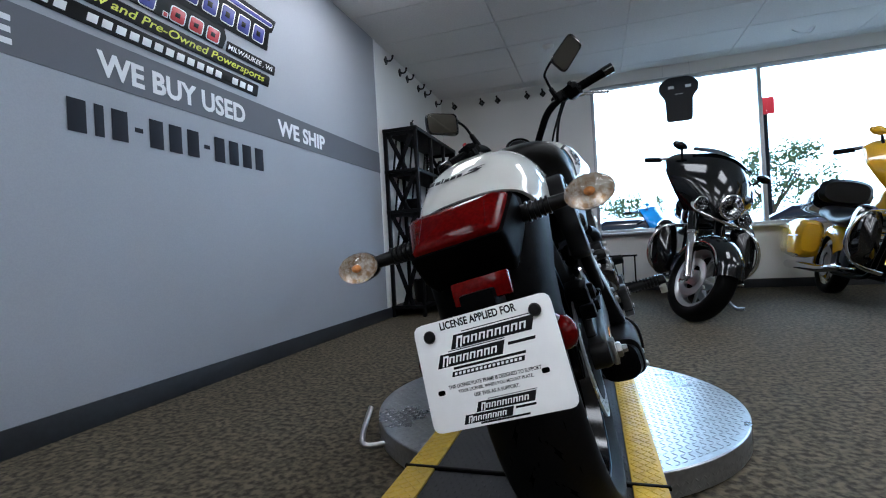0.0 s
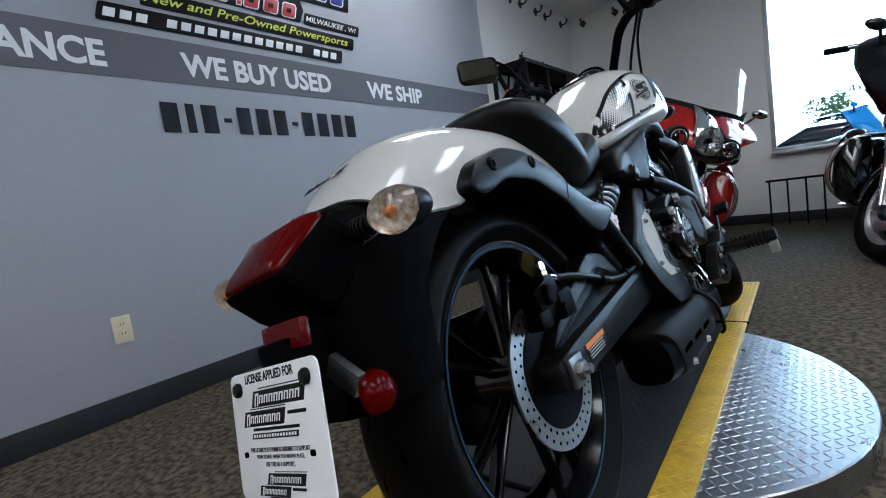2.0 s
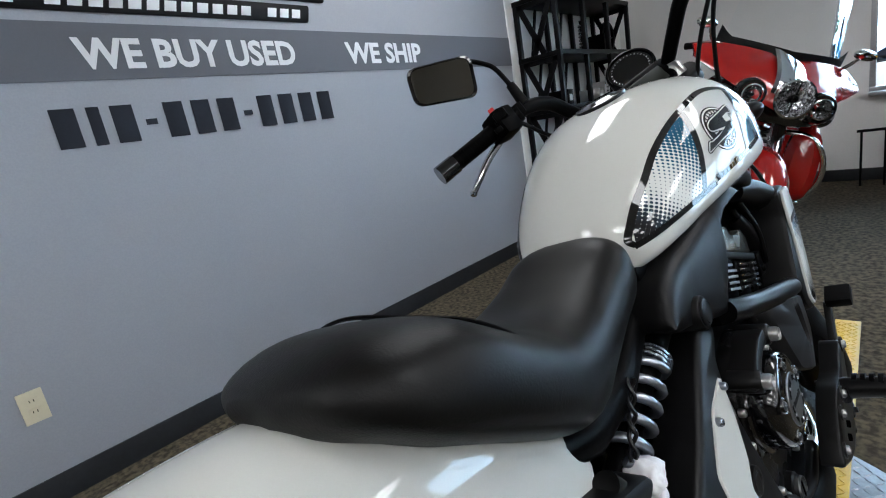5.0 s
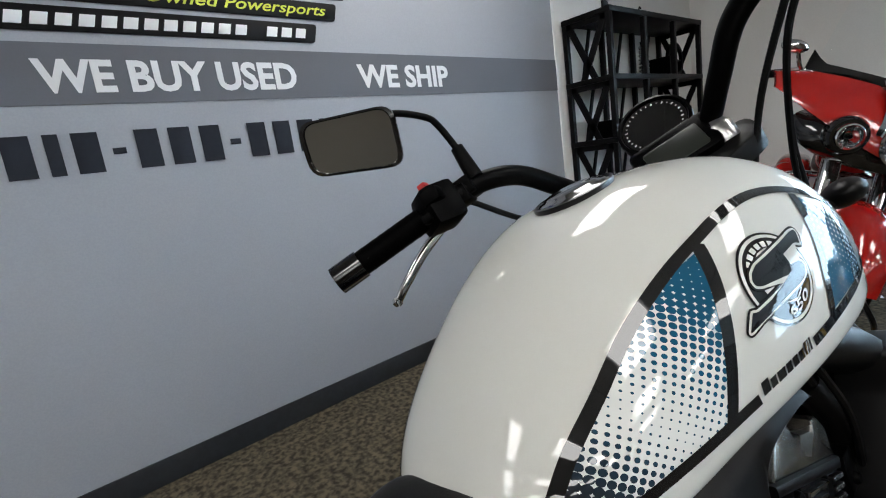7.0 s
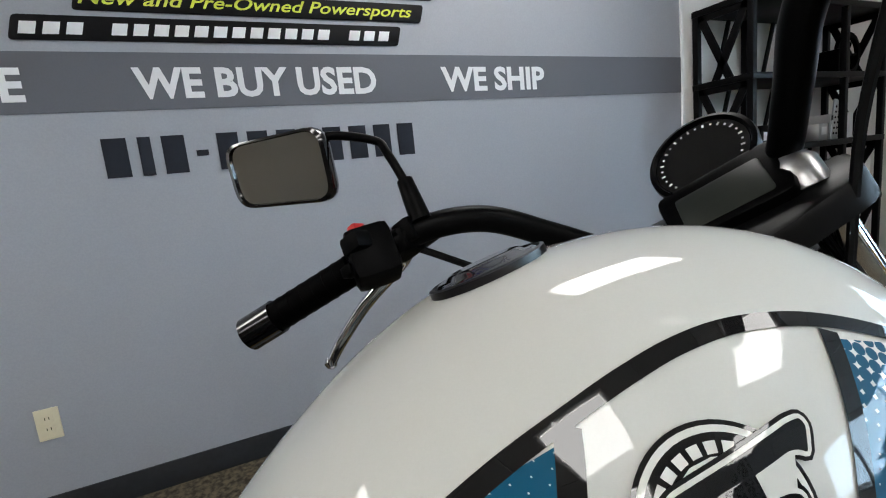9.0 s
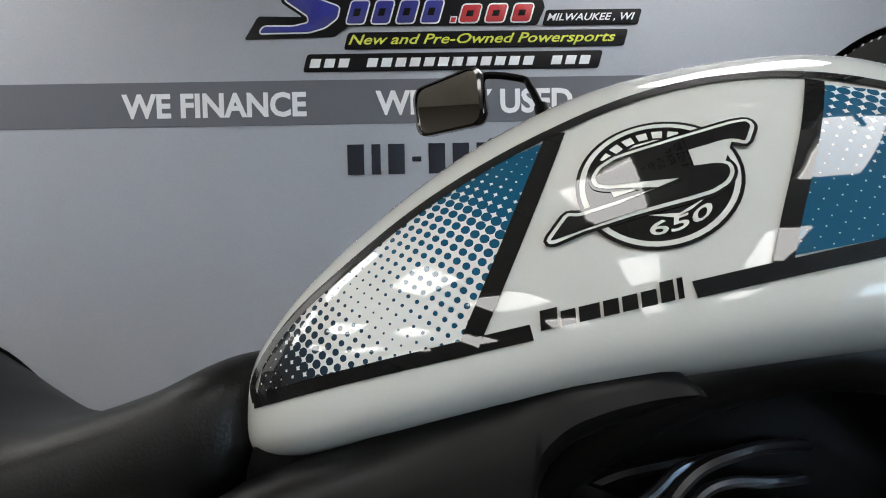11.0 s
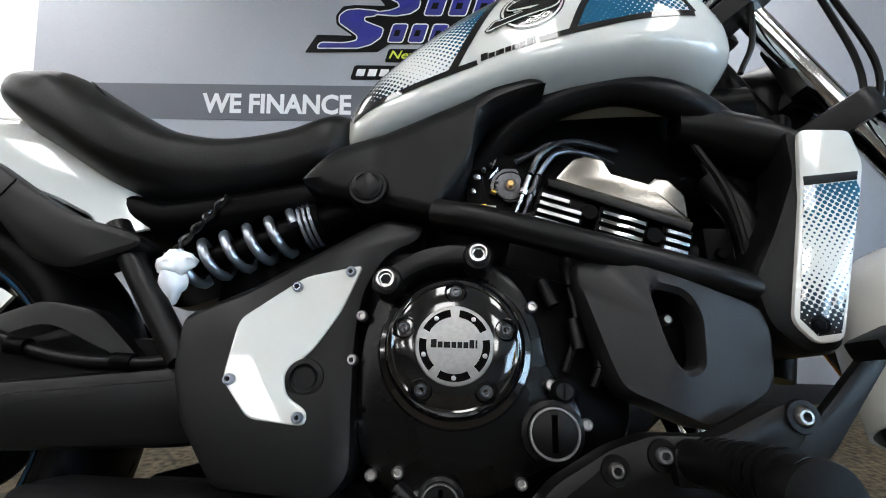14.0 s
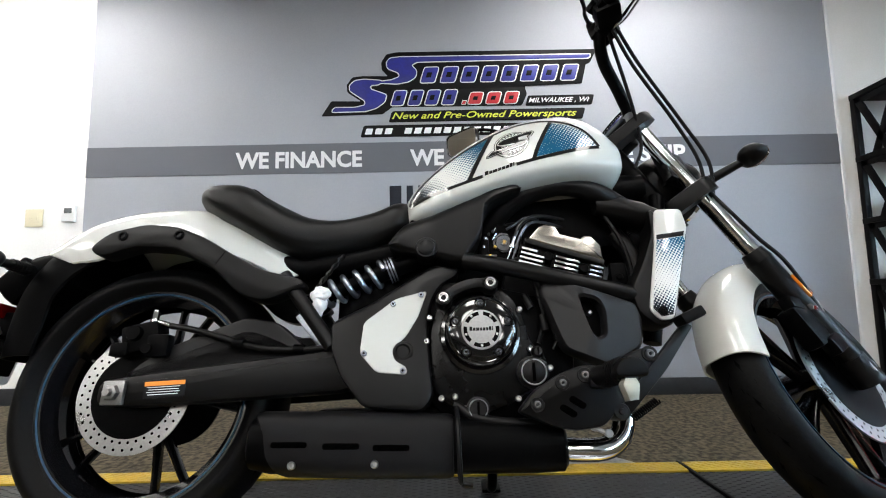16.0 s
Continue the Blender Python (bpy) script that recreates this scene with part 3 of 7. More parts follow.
fw.matrix_basis = FRONT @ Matrix.Translation((0, 1.575, 0.312))
brake_disc(fw, 0.072, 0.112, 0.15)


def fork_at(h, side, lead=0.058, wide=0.105):
    """A point on a fork leg at a height."""
    return Vector((side * wide, TRAIL - h * math.tan(RAKE) + lead / math.cos(RAKE), h))


for side in (-1, 1):
    leg = front(part("fork_tube", tube([fork_at(0.98, side), fork_at(0.45, side)], 0.0205, 20), CHROME, bike, "polished chrome fork tube"))
    low = front(part("fork_leg", join(tube([fork_at(0.575, side), fork_at(0.30, side)], (0.030, 0.027), 20), tube([fork_at(0.60, side), fork_at(0.575, side)], (0.026, 0.032), 20), tube([fork_at(0.34, side), fork_at(0.285, side)], 0.031, 20)), SATIN, bike, "satin black lower fork leg"))
    p = fork_at(0.50, side) + Vector((side * 0.030, 0.012, 0))
    front(part("reflector", box((0.010, 0.026, 0.062), p, 0.004, (math.degrees(RAKE), 0, 0)), surface("amber", (0.75, 0.20, 0.01), 0.15, coat=1.0, grain=0.3, scale=300), bike, "amber side reflector"))
for h, thick in ((0.97, 0.032), (0.765, 0.042)):
    c = fork_at(h, 0)
    outline = rounded([(-0.15, -0.035), (-0.06, -0.075), (0.06, -0.075), (0.15, -0.035), (0.15, 0.03), (0.06, 0.02), (-0.06, 0.02), (-0.15, 0.03)], 0.025)
    bm = slab(outline, -thick / 2, thick / 2, 0.006, "z")
    bm.transform(Matrix.Translation(c) @ Matrix.Rotation(RAKE, 4, "X"))
    front(part("triple_clamp", bm, SATIN, bike, "satin black fork clamp"))
for side in (-1, 1):
    front(part("fork_cap", lathe([(0, 0.03), (0.013, 0.03), (0.017, 0.024), (0.022, 0.018), (0.022, -0.01)], 20, "z", tuple(fork_at(0.985, side))), STEEL, bike))
part("steering_head", tube([(0, 1.16, 0.93), (0, 1.30, 0.70)], 0.036, 20), MATT, bike)
front(part("axle", tube([(-0.115, 1.575, 0.312), (0.135, 1.575, 0.312)], 0.014, 12), STEEL, bike))


def arch(path, half, drop, n=14, thick=0.004, flat=2.6):
    """A mudguard: an arched section carried along a crown line of (y, z, half width, drop)."""
    outer, rings = catmull(path, 6), []
    tang = np.gradient(outer[:, :2], axis=0)
    for p, d in zip(outer, tang):
        d = d / np.linalg.norm(d)
        nrm = Vector((0, -d[1], d[0]))
        ring = []
        for lay in (0, 1):
            angs = np.linspace(0, math.pi, n)
            for a in (angs if lay == 0 else angs[::-1]):
                c, s = math.cos(a), math.sin(a)
                w, dr = p[2] - lay * thick, p[3]
                x = w * math.copysign(abs(c) ** (2 / flat), c)
                y = dr * (abs(s) ** (2 / flat) - 1) - lay * thick
                ring.append(Vector((x, p[0], p[1])) + nrm * y)
        rings.append(ring)
    return loft(rings)


# front mudguard, concentric with the wheel
def on_wheel(uc, hc, r, deg):
    return uc + r * math.cos(radians(deg)), hc + r * math.sin(radians(deg))


fm = [(*on_wheel(1.575, 0.312, 0.338, a), 0.067 - (0.010 if a < 60 else 0), 0.075) for a in (175, 162, 145, 122, 100, 75, 55)]
guard = front(part("front_mudguard", arch(fm, 0.08, 0.09, 16), PAINT_W, bike, "pearl white front mudguard"))

# rear mudguard
rear_path = [(-0.300, 0.664, 0.106, 0.062), (-0.276, 0.690, 0.114, 0.104), (-0.240, 0.721, 0.119, 0.128), (-0.190, 0.749, 0.122, 0.140), (-0.12, 0.769, 0.124, 0.140), (-0.04, 0.779, 0.124, 0.134), (0.06, 0.778, 0.124, 0.128), (0.15, 0.766, 0.124, 0.125), (0.25, 0.730, 0.122, 0.125), (0.33, 0.66, 0.118, 0.10), (0.37, 0.59, 0.115, 0.08)]
shell = arch(rear_path, 0.12, 0.12, 20)
# the rear edge runs forward down to the sides
for v in shell.verts:
    v.co.y = max(v.co.y, min(-0.186, -0.300 + (0.652 - v.co.z) * 2.6))
fender = part("rear_mudguard", shell, PAINT_W, bike, "pearl white rear mudguard")
tail_path = [(-0.19, 0.740, 0.113, 0.130), (-0.262, 0.696, 0.112, 0.128), (-0.318, 0.636, 0.110, 0.126), (-0.356, 0.565, 0.104, 0.124), (-0.370, 0.48, 0.098, 0.122), (-0.370, 0.40, 0.095, 0.11)]
part("tail_guard", arch(tail_path[::-1], 0.1, 0.1, 18), TAILB, bike, "black plastic tail guard")
# lamp body between the signals
body = loft([[Vector((w * math.copysign(abs(math.cos(a)) ** 0.7, math.cos(a)), y + tl * hh * math.copysign(abs(math.sin(a)) ** 0.7, math.sin(a)), z + hh * math.copysign(abs(math.sin(a)) ** 0.7, math.sin(a)))) for a in np.linspace(0, 2 * math.pi, 24, endpoint=False)]
             for w, y, z, hh, tl in ((0.09, -0.24, 0.625, 0.045, 0.0), (0.088, -0.30, 0.620, 0.044, 0.2), (0.082, -0.340, 0.618, 0.042, 0.45), (0.074, -0.352, 0.618, 0.037, 0.45))])
part("tail_housing", body, TAILB, bike, "black tail lamp housing")
# sloping lens: across x, down the slope, bowed back to the sides
slope, out_ = Vector((0, -0.745, -0.668)), Vector((0, -0.668, 0.745))


def tail_ring(grow, lift):
    ring = []
    for x, q in rounded([(-0.083, 0.0), (0.083, 0.0), (0.064, 0.090), (-0.064, 0.090)], 0.009, 5):
        x, q = x * grow, 0.045 + (q - 0.045) * grow
        ring.append(Vector((x, -0.357, 0.652)) + slope * q + out_ * (lift - 2.2 * x * x))
    return ring


part("tail_frame", loft([tail_ring(1.0, -0.075), tail_ring(1.09, -0.05), tail_ring(1.10, -0.006), tail_ring(1.06, 0.001), tail_ring(1.0, 0.001)]), TAILB, bike, "black tail lamp surround")
tail_lamp = part("tail_lamp", loft([tail_ring(0.99, -0.01), tail_ring(0.99, 0.004), tail_ring(0.96, 0.0075), tail_ring(0.80, 0.0105), tail_ring(0.4, 0.0125), tail_ring(0.05, 0.013)]), REDLENS, bike, "deep red sloping tail lamp lens", 60)
for x in (-0.050, 0.050):
    part("lens_rib", tube([Vector((x, -0.357, 0.652)) + slope * q + out_ * (0.010 - 2.2 * x * x) for q in (0.012, 0.045, 0.076)], 0.0012, 6), REDLENS, tail_lamp)
part("tail_reflector", box((0.085, 0.014, 0.034), (0.0155, -0.405, 0.519), 0.004, (-8, 0, 0)), REDLENS, bike, "red rectangular reflector")
part("plate_bracket", box((0.14, 0.012, 0.11), (0.006, -0.430, 0.426), 0.004, (-11, 0, 0)), TAILB, bike)
part("bracket_arm", box((0.05, 0.085, 0.06), (0.01, -0.386, 0.488), 0.005), TAILB, bike)
part("bracket_spacer", box((0.07, 0.06, 0.04), (0.006, -0.398, 0.430), 0.005), TAILB, bike)
part("reflector_stay", box((0.05, 0.012, 0.03), (0.075, -0.386, 0.458), 0.003, (0, 38, 0)), BADGE, bike, "bare metal reflector stay")
for side in (-1, 1):
    part("side_reflector", lathe([(0, 0.022), (0.012, 0.020), (0.022, 0.012), (0.026, 0.0), (0.024, -0.006), (0, -0.008)], 20, "x", (0, 0, 0)), REDLENS, bike, "round red side reflector").matrix_basis = pose(side * 0.098, -0.372, 0.43, 0, 0, 20 if side > 0 else 160)
    st = part("signal_stalk", tube([(side * 0.06, -0.315, 0.609), (side * 0.11, -0.325, 0.608), (side * 0.165, -0.337, 0.607)], (0.015, 0.010), 14), SATIN, bike)
    rings_ = part("stalk_ribs", join(*[lathe([(0.008, k - 0.0018), (0.0165 - 0.05 * (k - 0.09), k - 0.0018), (0.0165 - 0.05 * (k - 0.09), k + 0.0018), (0.008, k + 0.0018)], 14, "x", (0, -0.322 - 0.2 * (k - 0.09), 0.608)) for k in (0.098, 0.106, 0.114, 0.122, 0.130)]), SATIN, st)
    if side < 0:
        rings_.matrix_basis = Matrix.Diagonal((-1, 1, 1, 1))
LENS_MAT, nt, bs = nodes_of("signal_lens")
bs.inputs["Base Color"].default_value = (0.98, 0.97, 0.95, 1)
bs.inputs["Roughness"].default_value, bs.inputs["Transmission Weight"].default_value, bs.inputs["IOR"].default_value = 0.02, 1.0, 1.42
# Brown blotches in the bowl colour imitate reflections seen through the lens.
BOWL = surface("lamp_bowl", (0.66, 0.62, 0.56), 0.18, metal=0.6, second=(0.36, 0.23, 0.12), scale=130, bump=0.0008, blotch=0.2, blotch_scale=50)
AMBER = surface("amber_bulb", (0.50, 0.19, 0.05), 0.2, coat=0.5, grain=0.3, scale=200)


def signal(x, y, z, yaw, on_front=False):
    """An egg-shaped turn signal that looks along -y."""
    sg = new("turn_signal")
    sg.parent = bike
    sg.empty_display_size = 0.05
    sg.matrix_basis = (FRONT if on_front else Matrix()) @ pose(x, y, z, 0, 0, yaw)
    shape = lambda k, d: [Vector((0.036 * k * math.cos(a), d, 0.025 * k * math.sin(a))) for a in np.linspace(0, 2 * math.pi, 28, endpoint=False)]
    part("shell", loft([shape(0.2, 0.042), shape(0.55, 0.036), shape(0.85, 0.022), shape(1.0, 0.0), shape(0.98, -0.004)]), SATIN, sg)
    part("reflector_bowl", loft([[p + Vector((0, -0.0022 if (i + j) % 2 else 0.0, 0)) for j, p in enumerate(shape(q, -0.0046))] for i, q in enumerate(np.linspace(0.985, 0.08, 10))]), BOWL, sg, "faceted lamp bowl with painted brown reflections", 1)
    part("bulb", loft([[Vector((p.x * 0.36, p.y - 0.002, p.z * 0.36)) for p in shape(k, d)] for k, d in ((0.4, 0.0), (0.6, -0.002), (0.55, -0.006), (0.2, -0.009))]), AMBER, sg)
    rings = []
    for i, q in enumerate(np.linspace(0.99, 0.06, 13)):
        d = -0.0045 - 0.024 * math.sqrt(max(0.0, 1 - (q / 0.99) ** 2)) * 0.85
        rings.append([p + Vector((0, -0.0016 if (i + j) % 2 else 0.0, 0)) * (0 if i == 0 else 1) for j, p in enumerate(shape(q, d))])
    ln = part("lens", loft(rings), LENS_MAT, sg, "clear faceted signal lens", 1)
    ln.visible_shadow = False
    return sg


signal(0.190, -0.343, 0.606, 0)
signal(-0.190, -0.343, 0.606, 0)

# number plate stand-in card
card = part("temporary_plate", slab(rounded([(-0.095, -0.065), (0.095, -0.065), (0.095, 0.065), (-0.095, 0.065)], 0.012), 0, 0.002, 0.0006, "z"), PLATEW, bike, "white temporary dealer plate with black print")
card.matrix_basis = Matrix.Translation((0.0078, -0.4445, 0.4235)) @ Matrix.Rotation(radians(90 - 11), 4, "X") @ Matrix.Diagonal((1.02, 1.10, 1.0, 1.0))


def print_on(bm, x, y, name="print"):
    bm.transform(Matrix.Translation((x, y, 0.002)))
    part(name, bm, VBLACK, card)


print_on(words("LICENSE APPLIED FOR", 0.106, 0.0098, 0.03, depth=0.0003), -0.056, 0.0525)


def emblem(x0, x1, y, tall, n):
    """A slanted black dealer emblem: a block with pale letter-like bars and a thin outline."""
    print_on(slab(skewed(x1 - x0, tall, 0.45, x0 - 0.2 * tall, y - tall / 2), 0, 0.0003, 0.00005, "z"), 0, 0)
    print_on(slab(skewed(x1 - x0 - 0.012, tall * 0.07, 0.45, x0 + 0.016, y + tall * 0.60), 0, 0.0003, 0.00003, "z"), 0, 0)
    step = (x1 - x0 - 0.012) / n
    for i in range(n):
        big = i == 0
        h = tall * (0.78 if big else 0.5)
        bx, by = x0 + 0.004 + i * step, y - h / 2 - tall * 0.04
        for ln, (lx, lw, ly, lh) in enumerate(((0, 0.22, 0, 1), (0.55, 0.22, 0, 1), (0.15, 0.5, 0.80, 0.2))):
            bm = slab(skewed(step * lw, h * lh, 0.35, bx + step * lx + 0.35 * h * ly, by + h * ly), 0, 0.0002, 0.00003, "z")
            bm.transform(Matrix.Translation((0, 0, 0.0024)))
            part("print_bar", bm, PLATEW, card)


for x0, x1, y, tall, n in ((-0.044, 0.066, 0.0355, 0.0165, 9), (-0.068, 0.022, 0.0160, 0.0155, 8), (-0.030, 0.046, -0.0435, 0.0110, 9), (-0.050, 0.014, -0.0550, 0.0100, 8)):
    emblem(x0, x1, y, tall, n)
for x0, y0, w, h in ((0.028, 0.0165, 0.036, 0.0035), (-0.050, 0.0035, 0.098, 0.0030), (-0.054, -0.0045, 0.098, 0.0058), (-0.030, -0.0625, 0.064, 0.0022), (0.018, -0.0535, 0.026, 0.0026)):
    print_on(slab(skewed(w, h, 0.35, x0, y0), 0, 0.0003, 0.00005, "z"), 0, 0)
for i in range(16):
    bm = slab(skewed(0.0036, 0.003, 0.3, -0.050 + 0.0058 * i, -0.0030), 0, 0.0002, 0.00003, "z")
    bm.transform(Matrix.Translation((0, 0, 0.0024)))
    part("print_bar", bm, PLATEW, card)
for text, w, y0 in (("THIS LICENSE PLATE FRAME IS DESIGNED TO SUPPORT", 0.124, -0.0175), ("YOUR LICENSE. WHEN YOU MOUNT PLATE,", 0.100, -0.0245), ("USE THIS AS A SUPPORT.", 0.060, -0.0315)):
    print_on(words(text, w, 0.0044, 0.02, depth=0.0003), 0.000 - w / 2, y0)
for x in (-0.073, 0.073):
    b0 = part("plate_bolt", lathe([(0, 0.007), (0.006, 0.0065), (0.008, 0.004), (0.008, 0.0)], 14, "z", (x, 0.048, 0.0015)), SATIN, card)
for x in (-0.073, 0.066):
    part("plate_slot", slab(rounded([(x - 0.005, -0.023), (x + 0.005, -0.023), (x + 0.005, -0.017), (x - 0.005, -0.017)], 0.003), 0.001, 0.0026, 0.0002, "z"), RECESS_SHADE, card)

# mudguard stays
stay = rounded([(-0.142, 0.636), (-0.098, 0.678), (-0.015, 0.697), (0.058, 0.689), (0.13, 0.659), (0.20, 0.616), (0.273, 0.576), (0.368, 0.552), (0.374, 0.534), (0.285, 0.500), (0.228, 0.518), (0.155, 0.586), (0.06, 0.632), (-0.03, 0.640), (-0.108, 0.614)], 0.024, 5)
for side in (-1, 1):
    bm = slab(stay, 0.105, 0.152, 0.008)
    sm = part("mudguard_stay", bm if side > 0 else mirrored(bm), SATIN, bike, "black plastic mudguard stay")
    for u, h in ((-0.063, 0.665), (0.07, 0.665)):
        bb = lathe([(0.0, 0.150), (0.012, 0.150), (0.012, 0.1535), (0.009, 0.155), (0.006, 0.155), (0.005, 0.151), (0, 0.151)], 16, "x", (0, u, h))
        part("bolt", bb if side > 0 else mirrored(bb), MATT, sm)
    bb = box((0.0012, 0.0016, 0.040), (0.1522, 0.176, 0.606), 0, (-31, 0, 0))
    part("seam", bb if side > 0 else mirrored(bb), RECESS_SHADE, sm)

# seat
def egg(u, w, top, bot, side_h, k=2.4, n=40, kb=None):
    """A closed section across the bike; the width is greatest at side_h."""
    out = []
    for a in np.linspace(0, 2 * math.pi, n, endpoint=False):
        c, s = math.cos(a), math.sin(a)
        q = k if s > 0 or kb is None else kb
        x = w * math.copysign(abs(c) ** (2 / q), c)
        z = side_h + ((top - side_h) if s > 0 else (side_h - bot)) * math.copysign(abs(s) ** (2 / q), s)
        out.append(Vector((x, u, z)))
    return out


seat_keys = [(0.068, 0.050, 0.798, 0.772, 0.785, 2.2), (0.084, 0.112, 0.809, 0.755, 0.781, 2.5), (0.114, 0.148, 0.820, 0.736, 0.770, 2.6), (0.150, 0.164, 0.824, 0.710, 0.754, 2.6), (0.20, 0.171, 0.813, 0.682, 0.738, 3.0), (0.25, 0.170, 0.786, 0.652, 0.708, 2.9), (0.30, 0.163, 0.758, 0.625, 0.683, 2.8),
             (0.36, 0.146, 0.733, 0.610, 0.667, 2.7), (0.43, 0.126, 0.728, 0.620, 0.672, 2.9), (0.51, 0.112, 0.750, 0.642, 0.692, 3.0), (0.565, 0.109, 0.775, 0.664, 0.714, 3.0), (0.595, 0.097, 0.780, 0.682, 0.725, 2.7), (0.610, 0.07, 0.768, 0.700, 0.735, 2.2)]
seat = part("seat", loft([egg(*k) for k in catmull(seat_keys, 6)]), VINYL_SEAT, bike, "low black vinyl solo seat", 70)
part("seat_seam", tube([(-0.142, 0.300, 0.722), (-0.128, 0.232, 0.785), (-0.085, 0.196, 0.8095), (0.0, 0.186, 0.8215), (0.085, 0.196, 0.8095), (0.128, 0.232, 0.785), (0.142, 0.300, 0.722)], 0.0022, 6), MATT, seat)
part("seat_base", loft([egg(u, w, t, b_, (t + b_) / 2, 3.0) for u, w, t, b_ in ((0.22, 0.10, 0.66, 0.60), (0.36, 0.115, 0.625, 0.56), (0.46, 0.115, 0.64, 0.57), (0.6, 0.09, 0.68, 0.61))]), MATT, bike)

# fuel tank
tank_keys = [(0.586, 0.048, 0.775, 0.715, 0.745, 2.2), (0.602, 0.092, 0.800, 0.700, 0.742, 2.3), (0.64, 0.127, 0.845, 0.702, 0.748, 2.3), (0.70, 0.154, 0.898, 0.716, 0.760, 2.35), (0.77, 0.177, 0.946, 0.732, 0.778, 2.4), (0.85, 0.200, 0.982, 0.746, 0.794, 2.45),
             (0.93, 0.213, 0.995, 0.756, 0.806, 2.55), (1.00, 0.215, 0.995, 0.762, 0.814, 2.6), (1.06, 0.203, 0.976, 0.764, 0.818, 2.5), (1.10, 0.181, 0.938, 0.776, 0.826, 2.4), (1.125, 0.152, 0.912, 0.798, 0.836, 2.4), (1.139, 0.10, 0.888, 0.82, 0.845, 2.2)]
tank_bm = loft([egg(*k, n=144, kb=3.2) for k in catmull(tank_keys, 16)])
tank_tree = BVHTree.FromBMesh(tank_bm)
tank = part("fuel_tank", tank_bm, PAINT_W, bike, "pearl white teardrop fuel tank with graphics", 80)


def onto(u, h, side=1, lift=0.0007):
    """The point of the tank's flank at (u, h)."""
    hit_, n, _, _ = tank_tree.ray_cast(Vector((side * 0.5, u, h)), Vector((-side, 0, 0)))
    if hit_ is None:
        hit_, n, _, _ = tank_tree.find_nearest(Vector((side * 0.12, u, h)))
    return hit_ + n * lift


def sheet(rows, side=1, lift=0.0007):
    """A film on the tank's flank through rows of (u, h)."""
    bm = bmesh.new()
    vs = [[bm.verts.new(onto(u, h, side, lift)) for u, h in row] for row in rows]
    for a, b_ in zip(vs, vs[1:]):
        for i in range(len(a) - 1):
            bm.faces.new((a[i], a[i + 1], b_[i + 1], b_[i]))
    bmesh.ops.recalc_face_normals(bm, faces=bm.faces)
    return bm


def line(points, width, side=1, lift=0.0011, steps=8):
    p = catmull(points, steps) if len(points) > 2 else np.linspace(points[0], points[1], 24)
    t = np.gradient(p, axis=0)
    t /= np.linalg.norm(t, axis=1)[:, None]
    nrm = np.stack([-t[:, 1], t[:, 0]], 1) * width / 2
    return sheet([list(p + nrm), list(p), list(p - nrm)], side, lift)


def patch(low, high, n=30, m=14):
    """Rows between two edges."""
    lo, hi = (np.array([np.array(q[0]) * 0 + np.array([np.interp(s, np.linspace(0, 1, len(q)), [x[k] for x in q]) for k in (0, 1)]) for s in np.linspace(0, 1, n)]) for q in (low, high))
    return [[tuple(lo[i] + (hi[i] - lo[i]) * j / (m - 1)) for j in range(m)] for i in range(n)]


